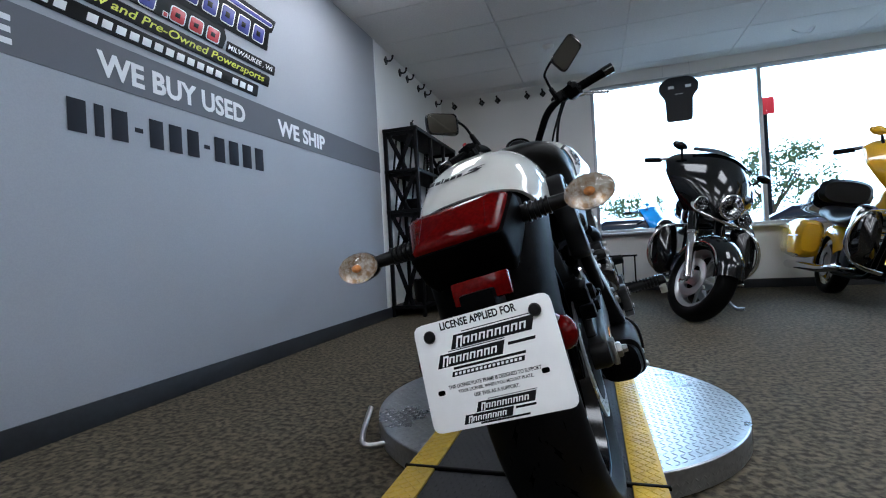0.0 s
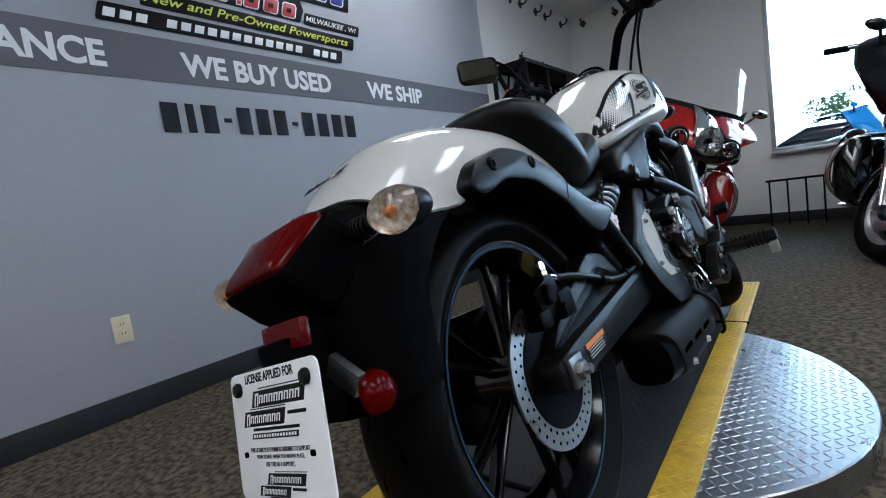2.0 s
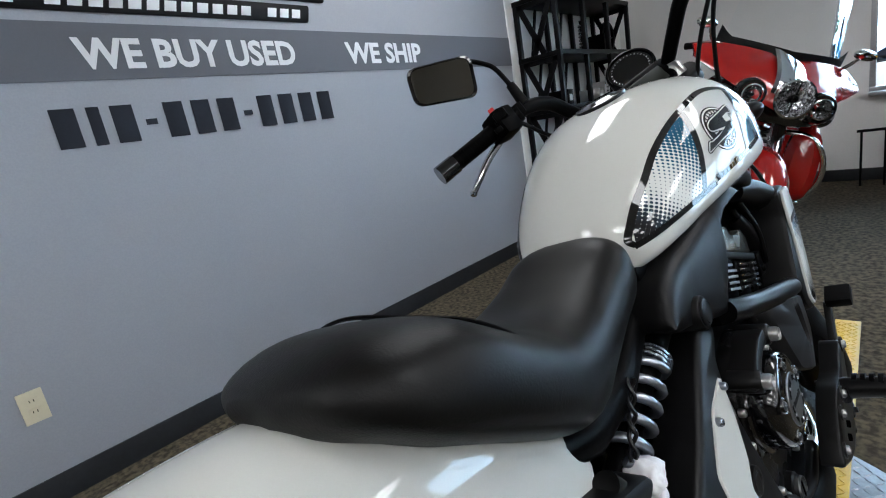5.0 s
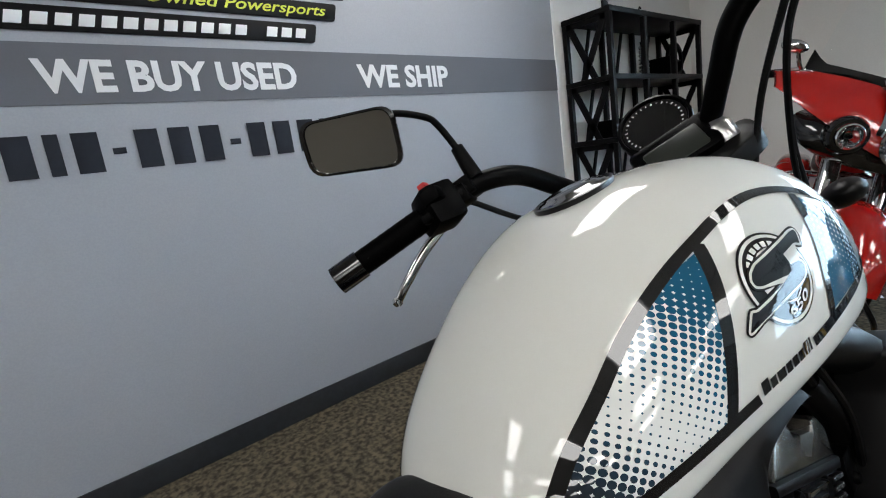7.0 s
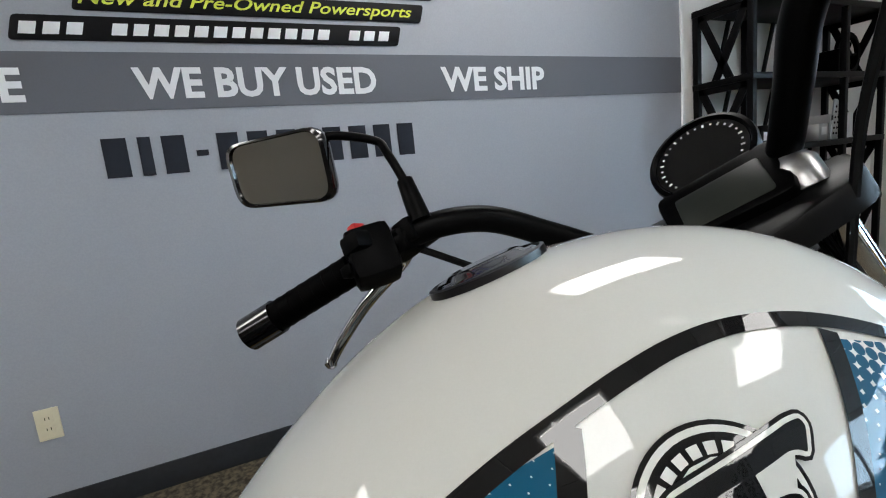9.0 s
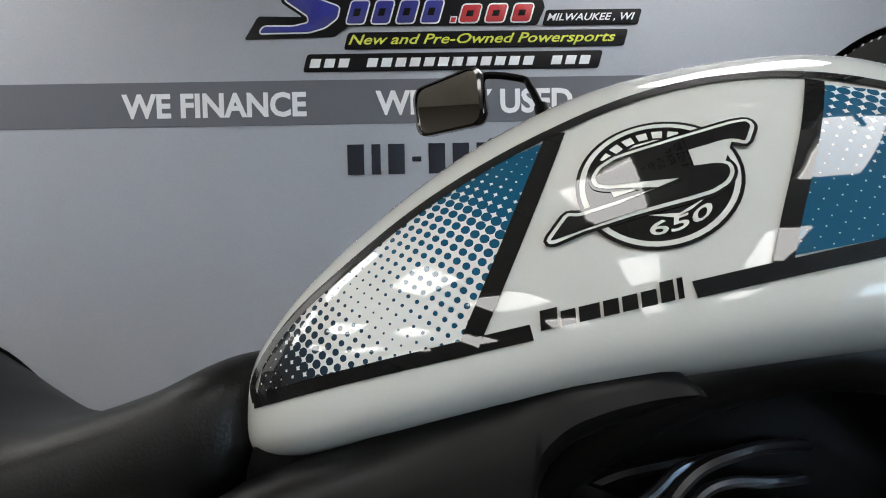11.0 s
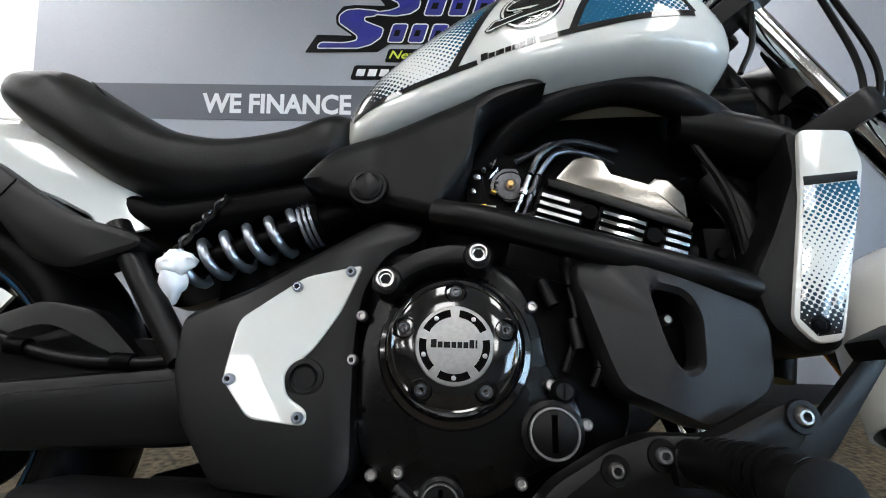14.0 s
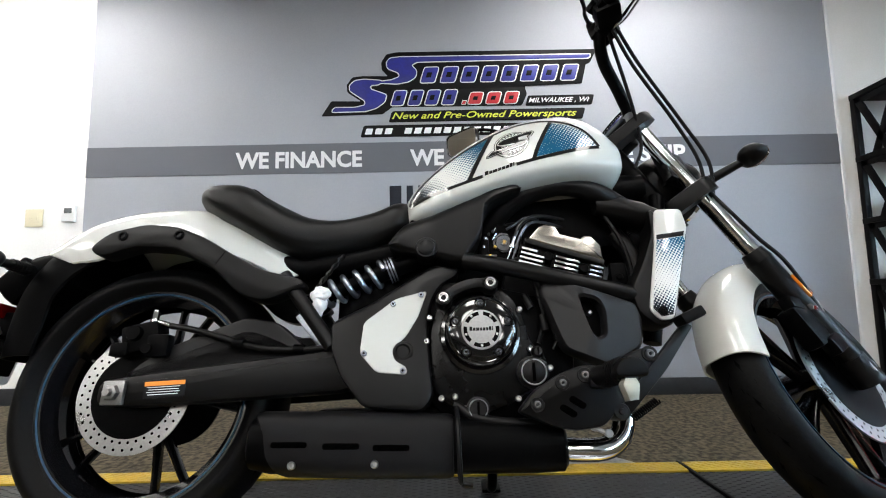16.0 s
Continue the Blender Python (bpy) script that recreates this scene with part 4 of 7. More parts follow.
def dots_material(name, origin, along, ink, size=0.0064):
    """Half-tone dots that shrink along a direction, then reverse."""
    m, nt, b = nodes_of(name)
    L = nt.links.new
    co = nt.nodes.new("ShaderNodeTexCoord")
    rot = nt.nodes.new("ShaderNodeMapping")
    rot.inputs["Rotation"].default_value = (radians(35), 0, 0)
    rot.inputs["Scale"].default_value = (0, 1 / size, 1 / size)
    L(co.outputs["Object"], rot.inputs["Vector"])
    fr, sub, ln_ = nt.nodes.new("ShaderNodeVectorMath"), nt.nodes.new("ShaderNodeVectorMath"), nt.nodes.new("ShaderNodeVectorMath")
    fr.operation, sub.operation, ln_.operation = "FRACTION", "SUBTRACT", "LENGTH"
    sub.inputs[1].default_value = (0, 0.5, 0.5)
    L(rot.outputs[0], fr.inputs[0]), L(fr.outputs[0], sub.inputs[0]), L(sub.outputs[0], ln_.inputs[0])
    dot, off = nt.nodes.new("ShaderNodeVectorMath"), nt.nodes.new("ShaderNodeVectorMath")
    off.operation, dot.operation = "SUBTRACT", "DOT_PRODUCT"
    off.inputs[1].default_value = (0, *origin)
    d = Vector(along)
    dot.inputs[1].default_value = (0, *(d / d.length_squared))
    L(co.outputs["Object"], off.inputs[0]), L(off.outputs[0], dot.inputs[0])
    ramp = nt.nodes.new("ShaderNodeValToRGB")
    ramp.color_ramp.elements[0].color, ramp.color_ramp.elements[1].color = (0.64, 0.64, 0.64, 1), (0.655, 0.655, 0.655, 1)
    e = ramp.color_ramp.elements.new(0.36)
    e.color = (0.10, 0.10, 0.10, 1)
    L(dot.outputs["Value"], ramp.inputs[0])
    lt = nt.nodes.new("ShaderNodeMath")
    lt.operation = "LESS_THAN"
    L(ln_.outputs["Value"], lt.inputs[0]), L(ramp.outputs[0], lt.inputs[1])
    hue = nt.nodes.new("ShaderNodeValToRGB")
    hue.color_ramp.elements[0].color, hue.color_ramp.elements[1].color = (0.012, 0.012, 0.014, 1), (*ink, 1)
    hue.color_ramp.elements[1].position = 0.62
    L(dot.outputs["Value"], hue.inputs[0])
    mix = nt.nodes.new("ShaderNodeMix")
    mix.data_type = "RGBA"
    mix.inputs[6].default_value = (0.58, 0.59, 0.57, 1)
    L(lt.outputs[0], mix.inputs[0]), L(hue.outputs[0], mix.inputs[7]), L(mix.outputs[2], b.inputs["Base Color"])
    b.inputs["Roughness"].default_value, b.inputs["Coat Weight"].default_value, b.inputs["Coat Roughness"].default_value = 0.5, 1.0, 0.03
    b.inputs["Specular IOR Level"].default_value = 0.05
    return m


TEAL = (0.002, 0.062, 0.12)
DOTS = dots_material("halftone_rear", (0.635, 0.760), (0.150, 0.125), TEAL)
DOTS2 = dots_material("halftone_front", (1.17, 1.0), (-0.21, -0.17), TEAL)
for side in (1, -1):
    part("graphic_rear", sheet(patch([(0.612, 0.748), (0.751, 0.780)], [(0.616, 0.772), (0.640, 0.799), (0.678, 0.830), (0.712, 0.856), (0.746, 0.877), (0.780, 0.894), (0.809, 0.903)], 40), side), DOTS, tank, "halftone dots fading from grey to teal")
    part("graphic_front", sheet(patch([(0.904, 0.815), (0.968, 0.825), (1.052, 0.842)], [(0.952, 0.916), (0.985, 0.906), (1.02, 0.886), (1.052, 0.846)], 30), side), DOTS2, tank, "halftone dots fading to teal")
    part("black_line", line([(0.610, 0.7445), (0.650, 0.7545), (0.690, 0.7635), (0.752, 0.7765), (0.784, 0.7830)], 0.0085, side), TBLACK, tank)
    part("black_line", line([(0.8615, 0.8010), (0.905, 0.8095), (0.968, 0.8215), (1.056, 0.8405)], 0.0085, side), TBLACK, tank)
    part("black_line", line([(0.612, 0.745), (0.607, 0.756), (0.617, 0.775), (0.640, 0.802), (0.678, 0.833), (0.712, 0.859), (0.746, 0.880), (0.780, 0.897), (0.812, 0.910), (0.846, 0.922), (0.880, 0.930), (0.914, 0.932), (0.950, 0.926), (0.990, 0.909), (1.025, 0.886), (1.056, 0.843)], 0.0075, side), TBLACK, tank)
    part("black_line", line([(0.7515, 0.778), (0.812, 0.908)], 0.0105, side), TBLACK, tank)
    part("black_line", line([(0.9015, 0.811), (0.914, 0.844), (0.938, 0.894), (0.952, 0.920)], 0.009, side), TBLACK, tank)
    ec = (0.8543, 0.8610)

    def at_badge(px, py):
        """From the badge's own grid to the tank's flank."""
        return ec[0] + 0.000254 * px - 0.000044 * py, ec[1] - 0.000012 * px - 0.000247 * py

    def film(poly, lift, mat_, nm):
        bm = bmesh.new()
        bm.faces.new([bm.verts.new((0, x, y)) for x, y in poly])
        bmesh.ops.triangulate(bm, faces=bm.faces[:])
        for _ in range(6):
            bmesh.ops.subdivide_edges(bm, edges=[e_ for e_ in bm.edges if e_.calc_length() > 7], cuts=1)
            bmesh.ops.triangulate(bm, faces=bm.faces[:])
        for v in bm.verts:
            v.co = onto(*at_badge(v.co.y, v.co.z), side, lift)
        bmesh.ops.recalc_face_normals(bm, faces=bm.faces)
        part(nm, bm, mat_, tank)

    disc = lambda r0, r1, a0=0.0, a1=2 * math.pi, n=49: [[at_badge(r * math.cos(a), r * math.sin(a)) for r in np.linspace(r0, r1, 5)] for a in np.linspace(a0, a1, n)]
    part("badge_disc", sheet(disc(2, 159), side, 0.0012), TBLACK, tank)
    part("badge_ring", sheet(disc(140, 151), side, 0.0015), TWHITE, tank)
    for poly in ([(-72, -70), (-42, -94), (-2, -104), (28, -101)], [(-20, 82), (38, 80), (88, 46), (60, 72), (30, 90)], [(-5, -38), (70, -60), (88, -42)], [(-92, 16), (-12, 12), (-84, 36)]):
        film(poly, 0.0016, TWHITE, "badge_gap")
    ess = [(-207, 130), (-172, 70), (-152, 75), (-72, 50), (8, 22), (46, 5), (-40, 8), (-92, 11), (-117, 5), (-124, -15), (-112, -40), (-82, -62), (-42, -75), (58, -105), (148, -132), (176, -135), (184, -120), (166, -75), (148, -85), (128, -85), (48, -60), (-12, -40), (-35, -22), (58, -28), (108, -33), (130, -27), (135, -8), (126, 15), (98, 35), (58, 48), (-42, 76), (-142, 108), (-196, 133)]
    ess = rounded(ess, 8, 3)
    film(offset(ess, -12), 0.0018, TBLACK, "badge_shadow")
    film(offset(ess, -5), 0.0021, TWHITE, "badge_edge")
    film(offset(ess, 3), 0.0024, TBLACK, "badge_slash")
    num = words("650", 112, 32, 0.012, depth=1)
    for v in num.verts:
        x = v.co.x if side > 0 else 112 - v.co.x
        lift = 0.0018 + 0.0003 * v.co.z
        v.co = onto(*at_badge(-16 + x, 128 - v.co.y - 0.0045 * x * x * 0.75), side, lift)
    part("badge_number", num, TWHITE, tank)
    for k in range(6):
        a0 = -150 + 14.3 * k
        part("badge_letter", sheet(disc(108, 127, radians(a0), radians(a0 + 9.5), 6), side, 0.0017), TWHITE, tank)
    widths = (0.0095, 0.008, 0.011, 0.008, 0.008, 0.008, 0.007, 0.003)
    for i, w in enumerate(widths):
        x = 0.7885 + 0.914 * (sum(widths[:i]) + 0.0017 * i)
        w *= 0.914
        tall = 0.0105 if i in (0, 6, 7) else 0.0078
        low = [(q, 0.7835 + (q - 0.7885) * 0.200) for q in np.linspace(x, x + w, 3)]
        part("maker_bar", sheet([[q, (q[0], q[1] + tall)] for q in low], side, 0.0012), TBLACK, tank)
cap_z = 0.9865
cap = part("fuel_cap", lathe([(0, 0.006), (0.030, 0.006), (0.034, 0.003), (0.040, 0.003), (0.046, -0.001), (0.046, -0.02)], 40, "z"), GLOSSB, tank, "round gloss black filler cap")
cap.matrix_basis = pose(0.012, 0.865, cap_z, 14, 0, 0)
part("cap_ring", lathe([(0.049, -0.01), (0.049, 0.0012), (0.046, 0.0022), (0.0465, -0.01)], 40, "z"), HOSEB, cap)
part("tank_cover", loft([egg(u, w, t, t - 0.02, t - 0.01, 2.4) for u, w, t in ((0.99, 0.03, 0.984), (1.02, 0.06, 0.988), (1.07, 0.075, 0.976), (1.13, 0.06, 0.945), (1.15, 0.05, 0.93))]), GLOSSB, bike, "gloss black trim ahead of the tank")

# ---- frame, covers, engine ----
def two_sided(name, make, mat, label=""):
    for side in (1, -1):
        bm = make()
        part(name, bm if side > 0 else mirrored(bm), mat, bike, label)


two_sided("frame_tube", lambda: tube([(0.060, 0.765, 0.600), (0.070, 0.775, 0.645), (0.088, 0.800, 0.690), (0.124, 0.862, 0.744), (0.146, 0.96, 0.770), (0.145, 1.05, 0.752), (0.122, 1.12, 0.722), (0.07, 1.18, 0.72)], 0.0235, 16), SATIN, "satin black upper frame tube")
two_sided("frame_tube", lambda: tube([(0.150, 0.735, 0.585), (0.168, 0.80, 0.568), (0.172, 0.95, 0.530), (0.165, 1.10, 0.492), (0.12, 1.155, 0.478)], 0.0185, 16), SATIN, "satin black lower frame tube")
two_sided("seat_strut", lambda: tube([(0.128, 0.318, 0.568), (0.132, 0.375, 0.490), (0.135, 0.442, 0.400)], 0.0165, 14), SATIN)
part("backbone", join(tube([(0, 1.22, 0.83), (0, 0.95, 0.80), (0, 0.70, 0.70), (0, 0.50, 0.60)], 0.045, 16), box((0.20, 0.20, 0.12), (0, 0.70, 0.66), 0.02)), MATT, bike)
part("down_tube", join(tube([(0.05, 1.24, 0.78), (0.08, 1.20, 0.60), (0.09, 1.15, 0.40)], 0.02, 12), tube([(-0.05, 1.24, 0.78), (-0.08, 1.20, 0.60), (-0.09, 1.15, 0.40)], 0.02, 12)), MATT, bike)

COVER = [(0.560, 0.630, 0.634, 0.642), (0.575, 0.624, 0.645, 0.668), (0.600, 0.612, 0.660, 0.692), (0.660, 0.601, 0.682, 0.713), (0.700, 0.588, 0.696, 0.727), (0.734, 0.582, 0.708, 0.740), (0.746, 0.602, 0.712, 0.744), (0.763, 0.626, 0.718, 0.750), (0.777, 0.654, 0.725, 0.755), (0.785, 0.697, 0.733, 0.759),
         (0.800, 0.719, 0.743, 0.764), (0.820, 0.730, 0.750, 0.769), (0.845, 0.738, 0.755, 0.771), (0.862, 0.744, 0.754, 0.764), (0.870, 0.748, 0.750, 0.753)]


def side_cover():
    """A moulded cover: low edge, outer face and a shoulder that turns in under the tank."""
    rings = []
    for u, low, mid, top in catmull(COVER, 4):
        out = np.interp(u, (0.56, 0.66, 0.75, 0.80, 0.87), (0.0, 0.001, 0.018, 0.030, 0.044))
        rings.append([Vector((r + (out if r > 0.06 else 0.0), u, h)) for r, h in ((0.05, low), (0.128, low), (0.139, low + 0.25 * min(0.02, mid - low)), (0.1425, low + 0.6 * min(0.03, mid - low)), (0.1430, low * 0.45 + mid * 0.55), (0.1420, mid - 0.002), (0.1385, mid * 0.6 + top * 0.4), (0.131, mid * 0.25 + top * 0.75), (0.119, top), (0.05, top))])
    return loft(rings)


for side in (1, -1):
    bm = side_cover()
    part("side_cover", bm if side > 0 else mirrored(bm), SATIN, bike, "satin black side cover under the tank", 60)
for side in (1, -1):
    cp = part("shock_cap", lathe([(0, 0.156), (0.0175, 0.156), (0.0195, 0.1545), (0.020, 0.152), (0.0235, 0.152), (0.0255, 0.149), (0.027, 0.10)], 40, "x", (0, 0.648, 0.620)), SATIN, bike, "round black shock mount cap")
    if side < 0:
        cp.matrix_basis = Matrix.Diagonal((-1, 1, 1, 1))
    for k in range(4):
        a0 = radians(90 * k + 20)
        bm = bmesh.new()
        rows = [[bm.verts.new((0.1566, 0.648 + r * math.cos(a0 + t), 0.620 + r * math.sin(a0 + t))) for r in (0.0145, 0.0160)] for t in np.linspace(0, radians(50), 8)]
        for p_, q_ in zip(rows, rows[1:]):
            bm.faces.new((p_[0], p_[1], q_[1], q_[0]))
        part("groove", bm, RECESS_SHADE, cp)
bolt(bike, 0.738, 0.628, 0.141, 0.007, HOSEB)
part("cover_dimple", lathe([(0.0, 0.1425), (0.008, 0.1425), (0.0095, 0.1432), (0.0105, 0.141)], 20, "x", (0, 0.738, 0.628)), MATT, bike)

# lower side cover with its white panel
lowc = rounded([(0.440, 0.452), (0.520, 0.492), (0.60, 0.545), (0.665, 0.588), (0.722, 0.580), (0.718, 0.556), (0.678, 0.535), (0.655, 0.49), (0.650, 0.43), (0.655, 0.36), (0.662, 0.29), (0.640, 0.262), (0.520, 0.272), (0.468, 0.335), (0.445, 0.39)], 0.015, 4)
def splayed(bm):
    """The lower cover and all on it stand further out towards the bottom."""
    for v in bm.verts:
        if v.co.x > 0.1:
            v.co.x += 0.17 * (0.505 - v.co.z)
    return bm


two_sided("lower_cover", lambda: splayed(slab(lowc, 0.08, 0.142, 0.01)), SATIN, "satin black lower side cover")
pan = rounded([(0.650, 0.520), (0.580, 0.502), (0.512, 0.448), (0.508, 0.380), (0.545, 0.340), (0.608, 0.334), (0.608, 0.350), (0.582, 0.364), (0.575, 0.388), (0.604, 0.414), (0.630, 0.46)], 0.010, 4)
wp = part("side_panel", splayed(slab(pan, 0.139, 0.1455, 0.0025)), PAINT_W, bike, "pearl white side panel", 12)
for u, h in ((0.575, 0.488), (0.636, 0.509), (0.518, 0.380), (0.600, 0.343)):
    out = 0.17 * (0.505 - h)
    bolt(wp, u, h, 0.1475 + out, 0.0062, SPRING)
    # Black disc paints the shade inside the hex socket.
    part("socket_shade", lathe([(0, 0.1496 + out), (0.0036, 0.1496 + out), (0.0038, 0.149 + out)], 10, "x", (0, u, h)), VBLACK, wp)
part("pivot_cap", lathe([(0, 0.165), (0.012, 0.165), (0.014, 0.163), (0.016, 0.166), (0.021, 0.165), (0.024, 0.15)], 30, "x", (0, 0.599, 0.383)), SATIN, bike)

# rear shock, laid over
p0, p1 = Vector((0.090, 0.385, 0.517)), Vector((0.088, 0.640, 0.619))
d_ = (p1 - p0).normalized()
shock = part("shock_absorber", join(tube([p0 - d_ * 0.04, p0 + d_ * 0.20], 0.017, 16), tube([p0 + d_ * 0.15, p1], 0.021, 20), tube([p0 + d_ * 0.185, p0 + d_ * 0.205], 0.028, 20)), MATT, bike, "black shock absorber body")
n1, n2 = d_.orthogonal().normalized(), None
n2 = d_.cross(n1)
turns, coil = 5.2, []
for i in range(int(turns * 14) + 1):
    a = 2 * math.pi * i / 14
    coil.append(p0 + d_ * (0.018 + 0.158 * i / (turns * 14)) + 0.0275 * (math.cos(a) * n1 + math.sin(a) * n2))
part("spring", tube(coil, 0.0065, 10, smooth=False), SPRING, shock, "bare grey steel coil spring")
part("adjuster", join(*[lathe([(0.022, k), (0.032, k), (0.032, k + 0.004), (0.022, k + 0.004), (0.022, k)], 12, "z") for k in (0.0, 0.007, 0.014)]), SPRING, shock).matrix_basis = Matrix.Translation(p0 + d_ * 0.180) @ d_.to_track_quat("Z", "Y").to_matrix().to_4x4()
CLOTH = surface("white_wrap", (0.75, 0.75, 0.76), 0.7, grain=0.08, scale=80, bump=0.001, blotch=0.15, blotch_scale=30)
bm = bmesh.new()
bmesh.ops.create_icosphere(bm, subdivisions=4, radius=0.021)
for v in bm.verts:
    v.co *= 1 + 0.40 * noise.noise(v.co * 60) + 0.16 * noise.noise(v.co * 170)
    v.co.z *= 0.85
bm.transform(Matrix.Translation((0.124, 0.404, 0.522)))
bm2 = bmesh.new()
bmesh.ops.create_icosphere(bm2, subdivisions=4, radius=0.017)
for v in bm2.verts:
    v.co *= 1 + 0.4 * noise.noise(v.co * 70 + Vector((4, 4, 4)))
    v.co.z *= 1.5
bm2.transform(Matrix.Translation((0.122, 0.402, 0.494)))
part("wrap", join(bm, bm2), CLOTH, bike, "crumpled white wrapping tape", 80)
part("linkage", join(box((0.012, 0.10, 0.016), (0.105, 0.385, 0.440), 0.004, (-50, 0, 0))), SPRING, bike)
part("battery_box", box((0.15, 0.24, 0.20), (-0.01, 0.55, 0.52), 0.02), MATT, bike)

# swingarm
arm = rounded([(-0.055, 0.338), (-0.055, 0.288), (0.03, 0.282), (0.46, 0.305), (0.52, 0.32), (0.52, 0.400), (0.44, 0.395), (0.04, 0.352)], 0.018, 4)
two_sided("swingarm", lambda: slab(arm, 0.095, 0.138, 0.014), SATIN, "satin black swingarm beam")
brace = rounded([(-0.020, 0.345), (0.05, 0.352), (0.12, 0.390), (0.248, 0.436), (0.298, 0.418), (0.36, 0.375), (0.40, 0.385), (0.36, 0.42), (0.31, 0.462), (0.236, 0.474), (0.073, 0.412), (0.02, 0.380)], 0.02, 4)
two_sided("swingarm_brace", lambda: slab(brace, 0.085, 0.118, 0.008), SATIN)
part("arm_bridge", box((0.2, 0.06, 0.06), (0, 0.37, 0.40), 0.015), MATT, bike)
part("axle_block", box((0.012, 0.046, 0.050), (0.141, -0.012, 0.312), 0.004), BADGE, bike, "bare alloy axle block")
part("axle_nut", lathe([(0, 0.168), (0.008, 0.168), (0.009, 0.158), (0.015, 0.157), (0.017, 0.153), (0.017, 0.146)], 6, "x", (0, -0.012, 0.312)), BADGE, bike)
label = part("warning_label", box((0.0006, 0.088, 0.034), (0.1386, 0.093, 0.318), 0, (2.5, 0, 0)), VBLACK, bike, "black warning sticker with an orange heading")
part("label_head", box((0.0006, 0.086, 0.009), (0.1391, 0.0925, 0.3305), 0, (2.5, 0, 0)), surface("orange_print", (0.75, 0.22, 0.02), 0.4), label)
for i in range(4):
    part("label_line", box((0.0006, 0.07 - 0.006 * (i % 2), 0.0013), (0.1391, 0.091, 0.323 - 0.005 * i), 0, (2.5, 0, 0)), LETTER_W, label)
cal = part("rear_caliper", join(box((0.05, 0.085, 0.065), (0.105, 0.010, 0.432), 0.012, (12, 0, 0)), box((0.03, 0.05, 0.05), (0.12, 0.055, 0.412), 0.008), box((0.03, 0.04, 0.03), (0.118, -0.03, 0.405), 0.006), lathe([(0, 0.14), (0.016, 0.14), (0.018, 0.135), (0.018, 0.12)], 18, "x", (0, 0.0, 0.44)), lathe([(0, 0.14), (0.011, 0.14), (0.012, 0.135), (0.012, 0.12)], 14, "x", (0, 0.035, 0.405))), MATT, bike, "black rear brake caliper")
part("banjo_bolt", join(lathe([(0, 0.03), (0.006, 0.03), (0.009, 0.026), (0.009, 0)], 6, "z", (0.118, 0.030, 0.464)), tube([(0.118, 0.03, 0.468), (0.118, 0.055, 0.462), (0.118, 0.075, 0.455)], 0.006, 10)), CHROME, cal)
part("brake_hose", tube([(0.118, 0.07, 0.457), (0.125, 0.12, 0.447), (0.128, 0.19, 0.428), (0.130, 0.28, 0.402), (0.132, 0.38, 0.396), (0.134, 0.47, 0.404)], 0.007, 10), SATIN, bike)
for u, h in ((0.235, 0.413), (0.37, 0.398)):
    part("hose_clip", tube([(0.131, u - 0.012, h), (0.131, u + 0.012, h - 0.002)], 0.0105, 10), MATT, bike)
part("sprocket", lathe([(0.03, -0.095), (0.112, -0.095), (0.112, -0.089), (0.03, -0.089)], 44, "x", (0, 0, 0.312)), MATT, bike)
part("belt_guard", slab(rounded([(-0.13, 0.30), (0.0, 0.44), (0.3, 0.43), (0.46, 0.40), (0.46, 0.37), (0.2, 0.39), (0.0, 0.405), (-0.1, 0.29)], 0.02), -0.105, -0.135, 0.006), SATIN, bike)

# engine
part("crankcase", join(slab(rounded([(0.655, 0.55), (0.79, 0.535), (0.93, 0.50), (0.97, 0.36), (0.93, 0.27), (0.80, 0.235), (0.68, 0.25), (0.62, 0.33), (0.63, 0.48)], 0.03), -0.12, 0.125, 0.01)), MATT, bike, "black engine crankcase")
case = rounded([(0.655, 0.44), (0.680, 0.505), (0.72, 0.535), (0.795, 0.535), (0.840, 0.500), (0.862, 0.45), (0.868, 0.40), (0.905, 0.37), (0.905, 0.315), (0.86, 0.300), (0.80, 0.262), (0.72, 0.258), (0.670, 0.285), (0.650, 0.34)], 0.03, 4)
part("engine_case", slab(case, 0.11, 0.150, 0.012), ENGB, bike, "black cast engine side case")
CX, CH = 0.763, 0.420
part("clutch_cover", lathe([(0, 0.196), (0.044, 0.196), (0.060, 0.1935), (0.0645, 0.1915), (0.0665, 0.1925), (0.0705, 0.1905), (0.0745, 0.184), (0.0765, 0.172), (0.077, 0.156), (0.0845, 0.154), (0.0885, 0.148), (0.090, 0.13)], 64, "x", (0, CX, CH)), GLOSSB, bike, "gloss black domed clutch cover")
badge = part("clutch_badge", lathe([(0, 0.1985), (0.030, 0.1985), (0.0402, 0.1978), (0.0412, 0.1968), (0.0412, 0.190)], 64, "x", (0, CX, CH)), BADGE, bike, "brushed steel round cover badge")
for k in range(5):
    a0 = radians(90 + 72 * k + 8)
    bm = bmesh.new()
    rows = [[bm.verts.new((0.1991, CX + r * math.cos(a0 + t), CH + r * math.sin(a0 + t))) for r in (0.0292, 0.0370)] for t in np.linspace(0, radians(56), 9)]
    for p_, q_ in zip(rows, rows[1:]):
        bm.faces.new((p_[0], p_[1], q_[1], q_[0]))
    part("badge_segment", bm, MATT, badge)
    am = a0 + radians(28)
    part("rivet", lathe([(0, 0.2005), (0.0022, 0.2), (0.0028, 0.1985)], 10, "x", (0, CX + 0.0332 * math.cos(am), CH + 0.0332 * math.sin(am))), STEEL, badge)
widths = (0.0060, 0.0050, 0.0068, 0.0050, 0.0050, 0.0050, 0.0050, 0.0020)
